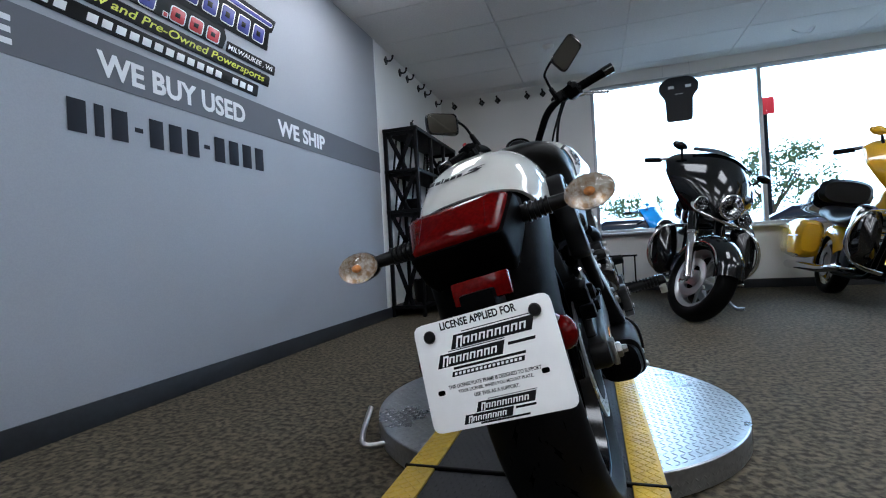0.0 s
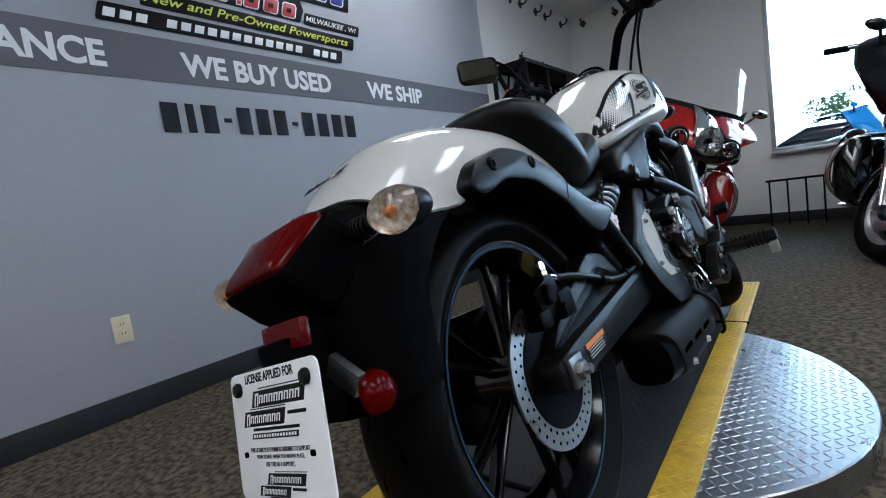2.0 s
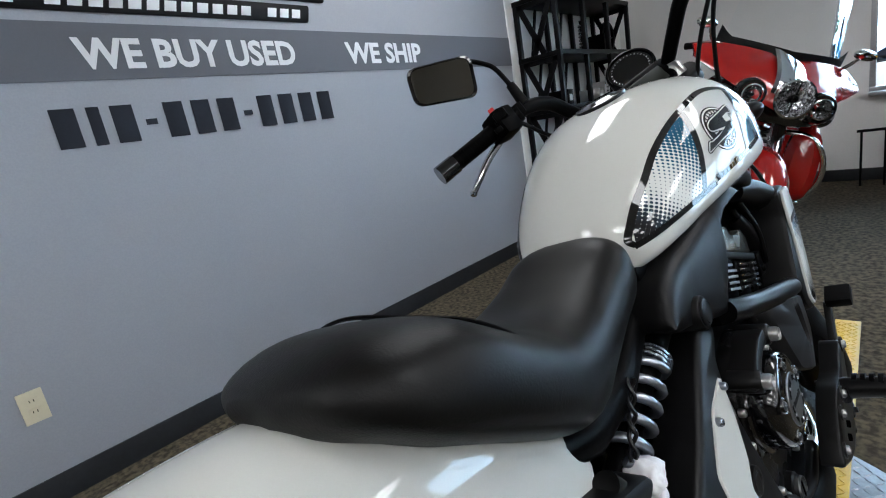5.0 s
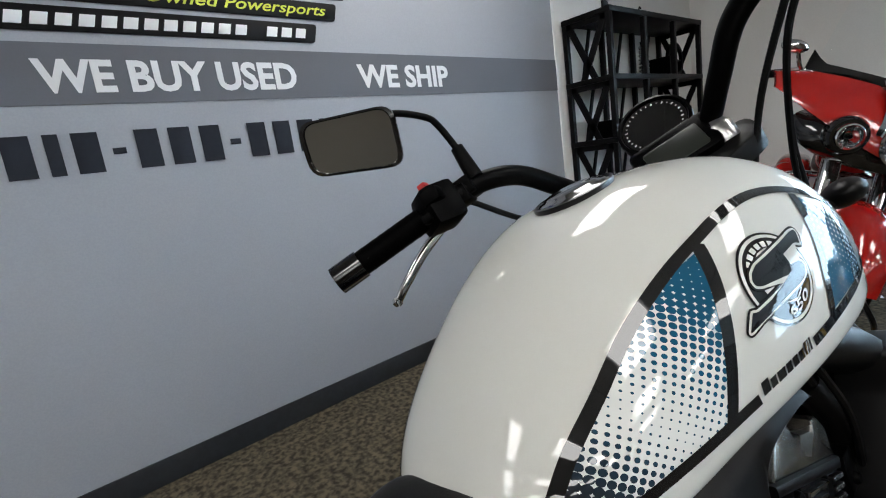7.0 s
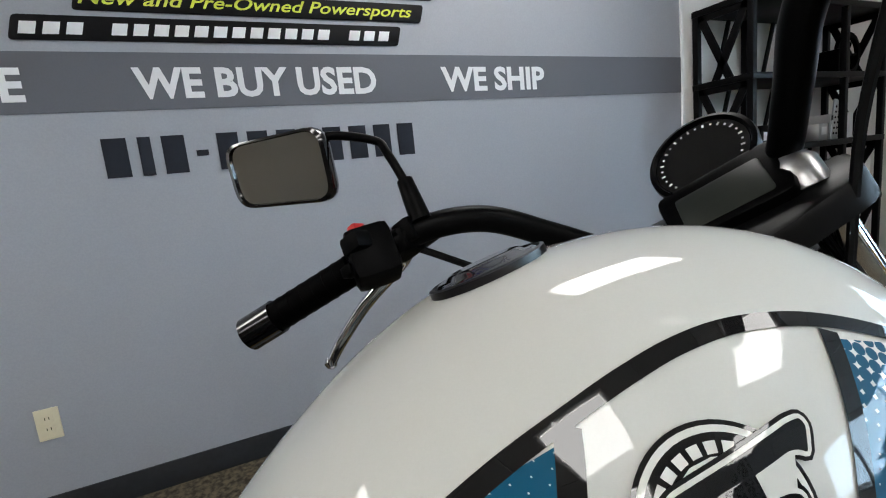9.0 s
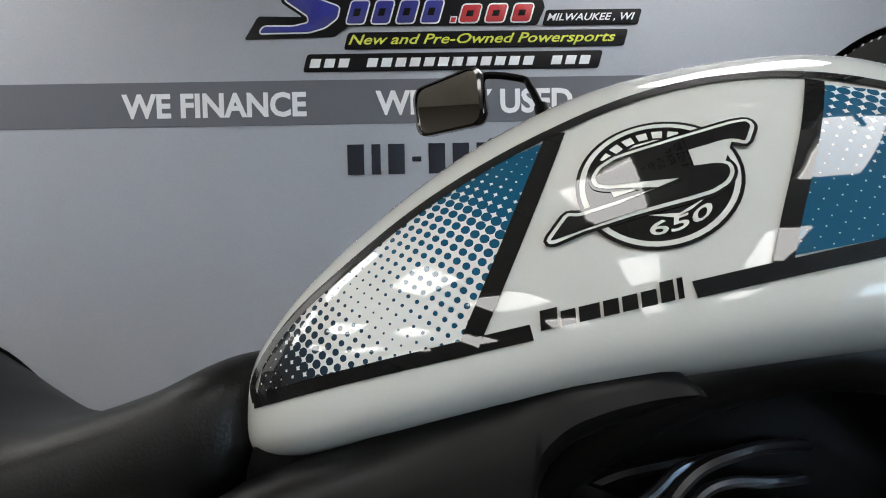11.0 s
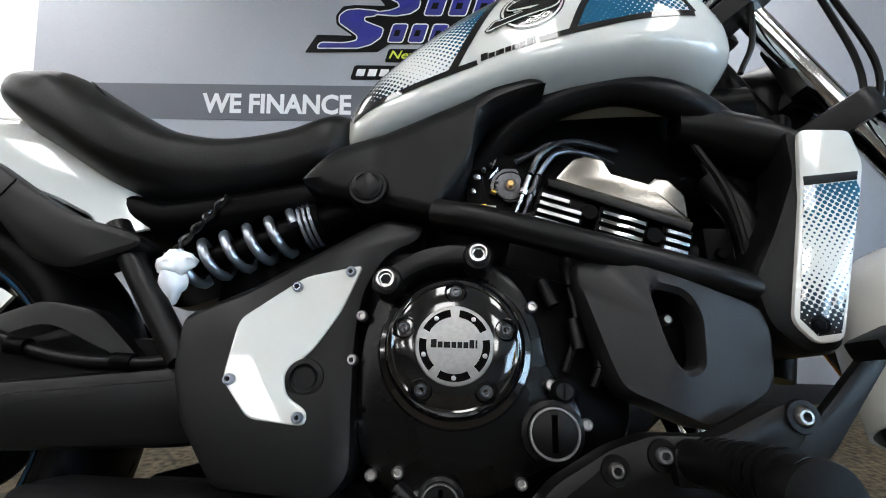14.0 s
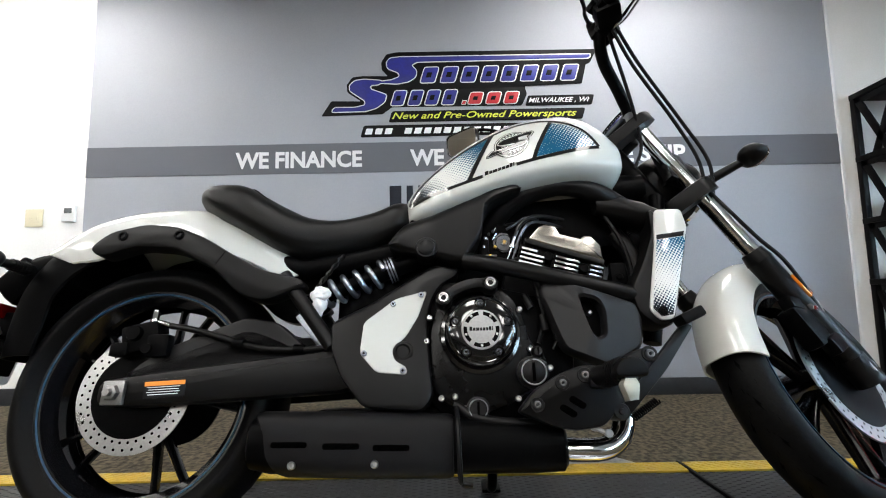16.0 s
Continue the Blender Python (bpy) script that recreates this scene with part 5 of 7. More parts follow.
for i, w in enumerate(widths):
    x = CX - 0.0245 + sum(widths[:i]) + 0.0012 * i
    tall = 0.0085 if i in (0, 6, 7) else 0.0062
    part("maker_bar", box((0.0006, w, tall), (0.1989, x + w / 2, CH - 0.003 + tall / 2), 0), VBLACK, badge)
for k in range(5):
    a = radians(90 + 72 * k)
    bu, bh_ = CX + 0.0565 * math.cos(a), CH + 0.0565 * math.sin(a)
    part("bolt_pocket", lathe([(0.0, 0.1905), (0.0090, 0.1905), (0.0098, 0.1945), (0.0112, 0.1960), (0.0124, 0.1940), (0.0130, 0.18)], 24, "x", (0, bu, bh_)), GLOSSB, bike)
    bolt(bike, bu, bh_, 0.192, 0.0068, SPRINGD)
arch_poly = [(CX + r * math.cos(a), CH + r * math.sin(a)) for r, angs in ((0.116, np.linspace(radians(146), radians(68), 16)), (0.092, np.linspace(radians(68), radians(146), 16))) for a in angs]
part("clutch_arch", slab(arch_poly, 0.14, 0.182, 0.006), SATIN, bike, "satin black engine guard arch")
for u, h in ((0.787, 0.521), (0.686, 0.490)):
    part("guard_boss", lathe([(0.0, 0.185), (0.0145, 0.185), (0.017, 0.182), (0.0185, 0.14)], 28, "x", (0, u, h)), SATIN, bike)
    part("guard_bolt", lathe([(0, 0.193), (0.0065, 0.193), (0.008, 0.198), (0.0100, 0.198), (0.0115, 0.194), (0.0115, 0.184)], 24, "x", (0, u, h)), STEEL, bike, "bright socket bolt", 30)
    # The steel recess renders bright; a black disc stands for its shade.
    part("socket_shade", lathe([(0, 0.1936), (0.0055, 0.1936), (0.006, 0.193)], 6, "x", (0, u, h)), VBLACK, bike)
for u, h, s_, r_ in ((0.752, 0.266, 0.0205, 0.158), (0.868, 0.336, 0.028, 0.160), (0.880, 0.378, 0.011, 0.158)):
    pl_ = part("filler_plug", lathe([(0, r_ + 0.012), (s_ * 0.8, r_ + 0.012), (s_ * 0.95, r_ + 0.009), (s_, r_ + 0.004), (s_ * 1.18, r_ + 0.002), (s_ * 1.2, r_ - 0.02)], 36, "x", (0, u, h)), MATT if s_ > 0.03 else SATIN, bike, "black slotted filler plug")
    part("slot", box((0.002, s_ * 0.22, s_ * 1.3), (r_ + 0.0125, u, h), 0.0005, (15 if s_ > 0.03 else 0, 0, 0)), RECESS_SHADE, pl_)
    if 0.02 < s_ < 0.03:
        part("plug_ring", hoop([(s_ * 0.84, r_ + 0.0105), (s_ * 0.86, r_ + 0.0130), (s_ * 0.93, r_ + 0.0130), (s_ * 0.96, r_ + 0.010)], 36, "x", (0, u, h)), BADGE, pl_)
for u, h in ((0.648, 0.405), (0.652, 0.336), (0.678, 0.288), (0.706, 0.291), (0.726, 0.268), (0.850, 0.470), (0.868, 0.385), (0.905, 0.345), (0.885, 0.322), (0.655, 0.455), (0.835, 0.285)):
    bolt(bike, u, h, 0.153, 0.0065, STEEL)

# cylinder head: alloy cap and machined fins, tilted forward
HEAD = Matrix.Translation((-0.004, 0.966, 0.606)) @ Matrix.Rotation(radians(-17), 4, "X")
HALLOY = surface("head_alloy", (0.31, 0.29, 0.26), 0.25, metal=1.0, grain=0.12, scale=260, blotch=0.12, blotch_scale=14)


def on_head(ob):
    ob.matrix_basis = HEAD
    return ob


on_head(part("cylinder_block", box((0.22, 0.19, 0.15), (0, 0, -0.045), 0.01), MATT, bike, "black cylinder block"))
capp = [(-0.085, 0.019), (-0.071, 0.051), (-0.056, 0.062), (-0.032, 0.063), (-0.018, 0.047), (0.032, 0.047), (0.037, 0.058), (0.055, 0.060), (0.078, 0.045), (0.090, 0.013), (0.090, 0.009), (-0.085, 0.013)]
on_head(part("head_cap", slab(capp, -0.12, 0.130, 0.004), HALLOY, bike, "brushed alloy cylinder head cap", 25))
on_head(part("head_gasket", slab([(-0.094, 0.013), (0.093, 0.009), (0.092, -0.005), (-0.092, 0.001)], -0.13, 0.134, 0.003), SATIN, bike))
for i, (y0, y1) in enumerate(((-0.098, -0.040), (-0.018, 0.040), (0.063, 0.096))):
    on_head(part("fin_block", box((0.14, y1 - y0 + 0.006, 0.072), (0.058, (y0 + y1) / 2, -0.036), 0.004), MATT, bike))
    for k in range(5):
        if k == 0 and i == 0:
            y1 = -0.058
        elif i == 0:
            y1 = -0.040
        z = -0.012 - 0.0112 * k
        fn = on_head(part("cooling_fin", box((0.13, y1 - y0, 0.0056), (0.068, (y0 + y1) / 2, z), 0.0008), SATIN, bike))
        edge = part("machined_edge", box((0.0015, y1 - y0 - 0.004, 0.0048), (0.1336, (y0 + y1) / 2, z), 0.0005), (STEEL, CHROME, SPRING)[i], fn, "bright machined fin edge")
for y, z in ((-0.032, -0.016), (0.052, -0.022), (0.052, -0.055), (-0.029, -0.055)):
    on_head(part("head_stud", lathe([(0, 0.132), (0.010, 0.132), (0.012, 0.128), (0.012, 0.10)], 16, "x", (0, y, z)), MATT, bike))
part("barrel", box((0.22, 0.17, 0.15), (0, 0.90, 0.50), 0.012, (-14, 0, 0)), MATT, bike)

# throttle body, wires and unions behind the head
throttle = part("throttle_body", lathe([(0, 0.108), (0.026, 0.108), (0.03, 0.10), (0.03, 0.02)], 28, "x", (0, 0.831, 0.640)), MATT, bike, "black throttle body with linkages")
for size, c, tilt in (((0.05, 0.055, 0.075), (0.085, 0.800, 0.630), 0), ((0.03, 0.022, 0.05), (0.100, 0.784, 0.634), 0), ((0.03, 0.05, 0.03), (0.098, 0.835, 0.672), -20), ((0.03, 0.028, 0.075), (0.098, 0.853, 0.628), -16), ((0.02, 0.075, 0.02), (0.10, 0.815, 0.608), 0)):
    part("throttle_housing", box(size, c, 0.005, (tilt, 0, 0)), MATT, throttle)
QUAD = surface("dull_zinc", (0.10, 0.10, 0.105), 0.42, metal=0.7, grain=0.25, scale=200, blotch=0.3, blotch_scale=20)
quad_ = [(0.831 + r_ * math.cos(radians(a)), 0.640 + r_ * math.sin(radians(a))) for a, r_ in ((70, 0.027), (110, 0.027), (150, 0.026), (185, 0.027), (215, 0.022), (260, 0.024), (300, 0.024), (330, 0.018), (0, 0.013), (35, 0.018))]
part("throttle_quadrant", slab(rounded(quad_, 0.004), 0.112, 0.116, 0.0008), QUAD, throttle, "dull zinc cable quadrant")
part("quadrant_groove", hoop([(0.019, 0.1155), (0.0205, 0.1168), (0.022, 0.1155)], 36, "x", (0, 0.831, 0.640)), MATT, throttle)
part("throttle_spindle", lathe([(0, 0.126), (0.0042, 0.126), (0.0046, 0.124), (0.0046, 0.116)], 6, "x", (0, 0.831, 0.640)), surface("brass", (0.60, 0.42, 0.16), 0.35, metal=1.0, grain=0.2), throttle)
part("spindle_washer", hoop([(0.0045, 0.1205), (0.008, 0.1205), (0.0085, 0.119), (0.0085, 0.115)], 24, "x", (0, 0.831, 0.640)), CHROME, throttle)
part("return_plate", lathe([(0, 0.112), (0.010, 0.112), (0.0105, 0.110), (0.0105, 0.106)], 24, "x", (0, 0.819, 0.674)), ALU, throttle)
for u, h, r_ in ((0.782, 0.631, 0.0042), (0.787, 0.652, 0.005), (0.796, 0.664, 0.003), (0.806, 0.671, 0.003), (0.813, 0.645, 0.003), (0.813, 0.635, 0.003), (0.781, 0.607, 0.004)):
    part("screw", lathe([(0, 0.1185), (r_ * 0.5, 0.1185), (r_, 0.117), (r_, 0.11)], 12, "x", (0, u, h)), ALU if r_ > 0.0035 else QUAD, throttle)
BRASSY = surface("yellow_chromate", (0.55, 0.38, 0.08), 0.4, metal=0.8, grain=0.2)
part("link_rod", tube([(0.118, 0.783, 0.608), (0.118, 0.812, 0.608)], 0.0022, 8, smooth=False), ALU, throttle)
part("link_nut", tube([(0.118, 0.793, 0.608), (0.118, 0.799, 0.608)], 0.0042, 6, smooth=False), BRASSY, throttle)
part("adjust_screw", tube([(0.118, 0.806, 0.631), (0.118, 0.812, 0.628)], 0.0036, 8, smooth=False), BRASSY, throttle)
for k in range(5):
    part("spring_coil", tube([(0.117, 0.803 + 0.0022 * k, 0.648 + 0.0028 * k), (0.117, 0.8055 + 0.0022 * k, 0.6545 + 0.0028 * k)], 0.0009, 6, smooth=False), ALU, throttle)
for du in (0.0, 0.011):
    part("cable_adjuster", join(tube([(0.122, 0.856 + du, 0.652), (0.122, 0.842 + du, 0.612)], 0.0034, 10, smooth=False), tube([(0.122, 0.849 + du, 0.632), (0.122, 0.8465 + du, 0.625)], 0.0055, 6, smooth=False), tube([(0.122, 0.842 + du, 0.612), (0.122, 0.832 + du, 0.585)], 0.0022, 8, smooth=False)), ALU if du == 0 else QUAD, throttle, "threaded cable adjuster")
part("throttle_cable", tube([(0.122, 0.838, 0.672), (0.122, 0.852, 0.680), (0.121, 0.866, 0.689), (0.119, 0.880, 0.699), (0.115, 0.895, 0.703), (0.10, 0.92, 0.703)], 0.0034, 8), SPRINGD, bike, "dull steel throttle cable pipe")
part("throttle_cable", tube([(0.124, 0.868, 0.652), (0.123, 0.877, 0.668), (0.121, 0.892, 0.685), (0.118, 0.912, 0.691), (0.112, 0.94, 0.689), (0.09, 0.98, 0.685)], 0.0036, 8), SPRINGD, bike, "dull steel throttle cable pipe")
part("throttle_cable", tube([(0.122, 0.858, 0.655), (0.123, 0.868, 0.678), (0.121, 0.890, 0.698), (0.116, 0.92, 0.707), (0.10, 0.96, 0.708), (0.07, 1.04, 0.70)], 0.0045, 8), HOSEB, bike, "black sheathed throttle cable")
for pts in ([(0.11, 0.80, 0.60), (0.12, 0.83, 0.59), (0.12, 0.87, 0.60)], [(0.09, 0.79, 0.66), (0.10, 0.84, 0.69), (0.09, 0.90, 0.70), (0.06, 0.99, 0.72)], [(0.13, 0.90, 0.50), (0.135, 0.905, 0.45), (0.13, 0.89, 0.40)], [(0.14, 0.93, 0.48), (0.14, 0.935, 0.43), (0.135, 0.92, 0.385)], [(0.13, 1.07, 0.70), (0.14, 1.10, 0.62), (0.13, 1.12, 0.52)], [(0.11, 1.09, 0.68), (0.12, 1.115, 0.60), (0.11, 1.13, 0.50)]):
    part("wire", tube(pts, 0.005, 8), SATIN, bike)
for pts in ([(0.136, 0.865, 0.505), (0.14, 0.878, 0.475)], [(0.136, 0.90, 0.46), (0.14, 0.905, 0.425)], [(0.138, 0.935, 0.44), (0.14, 0.928, 0.405)], [(0.13, 0.895, 0.535), (0.135, 0.90, 0.50)]):
    part("wire_plug", tube(pts, 0.0085, 10), SATIN, bike)
part("thermostat_bracket", join(box((0.02, 0.035, 0.05), (0.12, 1.085, 0.555), 0.004), lathe([(0, 0.136), (0.006, 0.136), (0.008, 0.133), (0.008, 0.12)], 12, "x", (0, 1.085, 0.545))), MATT, bike)
part("airbox", box((0.19, 0.38, 0.15), (0, 0.95, 0.705), 0.03), MATT, bike)
part("hose", tube([(0.10, 1.10, 0.66), (0.115, 1.125, 0.60), (0.115, 1.13, 0.52), (0.10, 1.11, 0.44)], 0.02, 14), SATIN, bike)

# side cowl with its opening
bm_out = rounded([(0.893, 0.514), (0.914, 0.532), (1.021, 0.499), (1.100, 0.472), (1.105, 0.443), (1.096, 0.382), (1.030, 0.345), (1.018, 0.344), (0.938, 0.378), (0.928, 0.40)], 0.014, 4)
bm_in = rounded([(0.973, 0.490), (1.012, 0.481), (1.024, 0.458), (1.021, 0.408), (1.004, 0.400), (0.994, 0.410), (0.984, 0.44)], 0.012, 6)


def holed(outer, inner, low, high, n=64, bevel=0.006):
    """A plate with one opening."""
    def walk_(poly):
        p = np.array(poly + [poly[0]])
        s = np.r_[0, np.cumsum(np.linalg.norm(np.diff(p, axis=0), axis=1))]
        c = np.mean(poly, axis=0)
        q = np.stack([np.interp(np.linspace(0, s[-1], 721), s, p[:, k]) for k in (0, 1)], 1)[:-1]
        ang = np.unwrap(np.arctan2(*(q - CEN).T[::-1]))
        if ang[-1] < ang[0]:
            q, ang = q[::-1], ang[::-1]
        o = np.argsort(np.mod(ang, 2 * math.pi))
        a = np.mod(ang, 2 * math.pi)[o]
        return np.stack([np.interp(np.linspace(0, 2 * math.pi, n, endpoint=False), a, q[o][:, k], period=2 * math.pi) for k in (0, 1)], 1)
    CEN = np.mean(inner, axis=0)
    o, i = walk_(outer), walk_(inner)
    ring = lambda q, x: [Vector((x, *p)) for p in q]
    rings = [ring(o, low), ring(o, high - bevel), ring(o + (CEN - o) * 0.06, high), ring(i + (i - CEN) * 0.16, high), ring(i, high - bevel), ring(i, low), ring(o, low)]
    return loft(rings, True, False)


COWL = surface("cowl_plastic", (0.009, 0.009, 0.0098), 0.42, spec=0.26, grain=0.15, scale=320, bump=0.0002, blotch=0.12, blotch_scale=6)


def cowl():
    """The cowl's outer face falls away to both sides of a ridge."""
    bm = holed(bm_out, bm_in, 0.13, 0.188)
    for v in bm.verts:
        if v.co.x > 0.15:
            v.co.x -= 0.30 * max(0.0, 0.972 - v.co.y) + 0.12 * max(0.0, v.co.y - 1.0) + 0.10 * max(0.0, 0.40 - v.co.z)
    return bm


two_sided("side_cowl", cowl, COWL, "satin black side cowl with an opening")
part("cowl_inner", box((0.02, 0.08, 0.11), (0.135, 0.992, 0.44), 0.004), MATT, bike)
part("horn_nut", lathe([(0, 0.160), (0.004, 0.160), (0.0062, 0.157), (0.0062, 0.14)], 16, "x", (0, 1.000, 0.459)), BADGE, bike)

# radiator and shrouds
part("radiator", box((0.30, 0.05, 0.27), (0, 1.165, 0.56), 0.008, (-14, 0, 0)), MATT, bike, "black radiator core")
shroud = rounded([(1.150, 0.690), (1.228, 0.690), (1.236, 0.640), (1.168, 0.425), (1.130, 0.420), (1.095, 0.450), (1.085, 0.500), (1.118, 0.560), (1.150, 0.63)], 0.014, 4)
two_sided("radiator_shroud", lambda: slab(shroud, 0.12, 0.185, 0.012), SATIN, "satin black radiator shroud")
two_sided("shroud_horn", lambda: loft([[Vector((0.128 + w * math.cos(a), u, h + hh * math.sin(a))) for a in np.linspace(0, 2 * math.pi, 16, endpoint=False)] for u, h, w, hh in ((1.05, 0.725, 0.022, 0.022), (1.10, 0.712, 0.036, 0.034), (1.15, 0.690, 0.05, 0.036), (1.19, 0.672, 0.05, 0.03))]), SATIN)
spanel = rounded([(1.163, 0.684), (1.222, 0.684), (1.228, 0.640), (1.164, 0.436), (1.136, 0.432), (1.116, 0.455), (1.150, 0.600)], 0.010, 4)
SDOTS = dots_material("halftone_shroud", (1.14, 0.45), (0.055, 0.19), TEAL, 0.0058)
for side in (1, -1):
    bm = slab(spanel, 0.184, 0.190, 0.002)
    sp = part("shroud_panel", bm if side > 0 else mirrored(bm), PAINT_W, bike, "pearl white shroud panel with a halftone graphic")
    g = slab([(1.156, 0.610), (1.215, 0.618), (1.217, 0.606), (1.162, 0.444), (1.138, 0.440), (1.123, 0.458)], 0.1895, 0.1906, 0.0003)
    part("graphic", g if side > 0 else mirrored(g), SDOTS, sp)
    g = slab([(1.157, 0.622), (1.219, 0.630), (1.216, 0.619), (1.156, 0.611)], 0.1895, 0.1908, 0.0003)
    part("black_line", g if side > 0 else mirrored(g), VBLACK, sp)
    g = lathe([(0, 0.1925), (0.005, 0.1925), (0.006, 0.1915), (0.010, 0.1915), (0.0105, 0.188)], 18, "x", (0, 1.142, 0.452))
    part("bolt", g if side > 0 else mirrored(g), MATT, sp)

# exhaust
muff = [(0.290, 0.030, 0.0), (0.300, 0.048, 0.0), (0.34, 0.056, 0.0), (0.60, 0.056, -0.006), (0.86, 0.050, -0.012), (0.915, 0.046, -0.014), (0.922, 0.038, -0.014)]
rings = []
for u, hh, dz in muff:
    rings.append([Vector((0.132 + hh * 1.05 * math.copysign(abs(math.cos(a)) ** 0.7, math.cos(a)), u, 0.208 + dz + hh * math.copysign(abs(math.sin(a)) ** 0.7, math.sin(a)))) for a in np.linspace(0, 2 * math.pi, 32, endpoint=False)])
muffler = part("muffler", loft(rings), MATT, bike, "matt black box muffler under the engine")
rings = []
for u, hh, dz, grow in ((0.318, 0.050, 0.0, 0.85), (0.322, 0.056, 0.0, 1.04), (0.335, 0.057, 0.0, 1.09), (0.60, 0.057, -0.006, 1.09), (0.690, 0.055, -0.008, 1.09), (0.700, 0.054, -0.008, 1.05), (0.701, 0.050, -0.008, 0.90)):
    rings.append([Vector((0.132 + grow * hh * 1.07 * math.copysign(abs(math.cos(a)) ** 0.55, math.cos(a)), u + 0.030 * (1 - math.sin(a)) * (u < 0.4) - 0.015 * (u < 0.4), 0.208 + dz + grow * hh * math.copysign(abs(math.sin(a)) ** 0.55, math.sin(a)))) for a in np.linspace(0, 2 * math.pi, 40, endpoint=False)])
part("heat_shield", loft(rings), SHIELDB, muffler, "matt black slotted heat shield")
# Slots lie on the shield as flat slabs, their inner shade painted black.
SLOT_SHADE = surface("slot_shade", (0.0008, 0.0008, 0.0008), 0.9, spec=0.0)
for u0, u1, h in ((0.352, 0.421, 0.207), (0.451, 0.522, 0.203), (0.547, 0.617, 0.199)):
    part("slot", slab(rounded([(u0, h - 0.006), (u1, h - 0.007), (u1, h + 0.004), (u0, h + 0.005)], 0.005), 0.190, 0.1988, 0.0003), SLOT_SHADE, muffler)
for u in (0.395, 0.552):
    bolt(muffler, u, 0.170, 0.198, 0.0075, STEEL)
part("exhaust_pipe", tube([(0.135, 0.88, 0.192), (0.135, 0.96, 0.186), (0.130, 1.01, 0.190), (0.120, 1.045, 0.215), (0.105, 1.058, 0.26), (0.08, 1.05, 0.32), (0.05, 1.02, 0.42)], 0.0225, 20), CHROME, bike, "polished steel exhaust pipe")
part("underbody", join(box((0.22, 0.5, 0.06), (0, 0.66, 0.245), 0.015), box((0.10, 0.30, 0.05), (-0.02, 0.50, 0.21), 0.01)), MATT, bike)
part("drain_hose", tube([(0.150, 0.705, 0.275), (0.160, 0.735, 0.255), (0.165, 0.775, 0.243), (0.165, 0.83, 0.238), (0.155, 0.92, 0.236)], 0.0105, 12), SATIN, bike)
part("strap_tail", tube([(0.165, 0.708, 0.27), (0.205, 0.71, 0.22), (0.206, 0.712, 0.15), (0.195, 0.715, 0.135), (0.195, 0.735, 0.132)], 0.005, 8), SATIN, bike)

# foot controls
brk = rounded([(0.832, 0.262), (0.865, 0.300), (0.920, 0.333), (0.959, 0.346), (1.018, 0.346), (1.084, 0.379), (1.111, 0.368), (1.099, 0.346), (1.040, 0.280), (0.993, 0.234), (0.940, 0.226), (0.90, 0.234)], 0.010, 4)
brk = [(u - 0.008, h - 0.004) for u, h in brk]
fb = part("footrest_bracket", slab(brk, 0.185, 0.218, 0.006), SATIN, bike, "satin black footrest bracket")
for u, h, s_ in ((0.913, 0.309, 0.0075), (0.861, 0.270, 0.0075), (1.088, 0.361, 0.0085), (0.957, 0.323, 0.008)):
    part("bolt_rim", hoop([(s_ * 1.15, 0.217), (s_ * 1.2, 0.2205), (s_ * 1.75, 0.2205), (s_ * 1.9, 0.217)], 24, "x", (0, u, h)), SATIN, fb)
    bolt(fb, u, h, 0.220, s_, BADGE)
    # Shade of the socket, put in as a small black disc.
    part("socket_shade", lathe([(0, 0.2224), (s_ * 0.42, 0.2224), (s_ * 0.45, 0.222)], 6, "x", (0, u, h)), VBLACK, fb)
for u, h in ((0.919, 0.258), (0.938, 0.273)):
    part("bracket_slot", slab(rounded([(u - 0.018, h + 0.004), (u + 0.010, h - 0.014), (u + 0.018, h - 0.004), (u - 0.010, h + 0.014)], 0.006), 0.205, 0.2188, 0.0003), RECESS_SHADE, fb)
for side in (1, -1):
    peg = new("footpeg")
    peg.parent = bike
    peg.empty_display_size = 0.05
    peg.matrix_basis = Matrix.Diagonal((side, 1, 1, 1))
    part("peg_core", join(tube([(0.18, 0.975, 0.318), (0.24, 0.985, 0.320), (0.36, 0.995, 0.320)], 0.0190, 16), box((0.05, 0.045, 0.035), (0.205, 0.985, 0.315), 0.008)), SATIN, peg, "black rubber footpeg")
    for k in range(9):
        part("peg_rib", lathe([(0.014, 0.235 + 0.0125 * k), (0.0225, 0.235 + 0.0125 * k), (0.0225, 0.242 + 0.0125 * k), (0.014, 0.242 + 0.0125 * k)], 16, "x", (0, 0.993, 0.320)), RUBBER, peg)
    part("peg_end", slab(rounded([(0.971, 0.306), (1.023, 0.306), (1.025, 0.318), (1.016, 0.334), (0.998, 0.340), (0.980, 0.334), (0.969, 0.318)], 0.008), 0.336, 0.366, 0.005), RUBBER, peg)
    part("wear_tip", slab([(0.979, 0.294), (0.984, 0.304), (1.002, 0.304), (1.007, 0.294), (1.002, 0.270), (0.986, 0.268)], 0.338, 0.362, 0.003), surface("bank_tip", (0.33, 0.33, 0.28), 0.4, metal=0.5, grain=0.1), peg, "pale metal wear tip")
pedal = part("brake_pedal", join(slab(rounded([(1.012, 0.246), (1.030, 0.240), (1.122, 0.332), (1.190, 0.418), (1.170, 0.424), (1.098, 0.348), (1.006, 0.268)], 0.008), 0.196, 0.208, 0.003), lathe([(0, 0.224), (0.005, 0.224), (0.006, 0.218), (0.014, 0.218), (0.0165, 0.214), (0.0165, 0.17)], 24, "x", (0, 1.019, 0.255))), SATIN, bike, "black brake pedal arm")
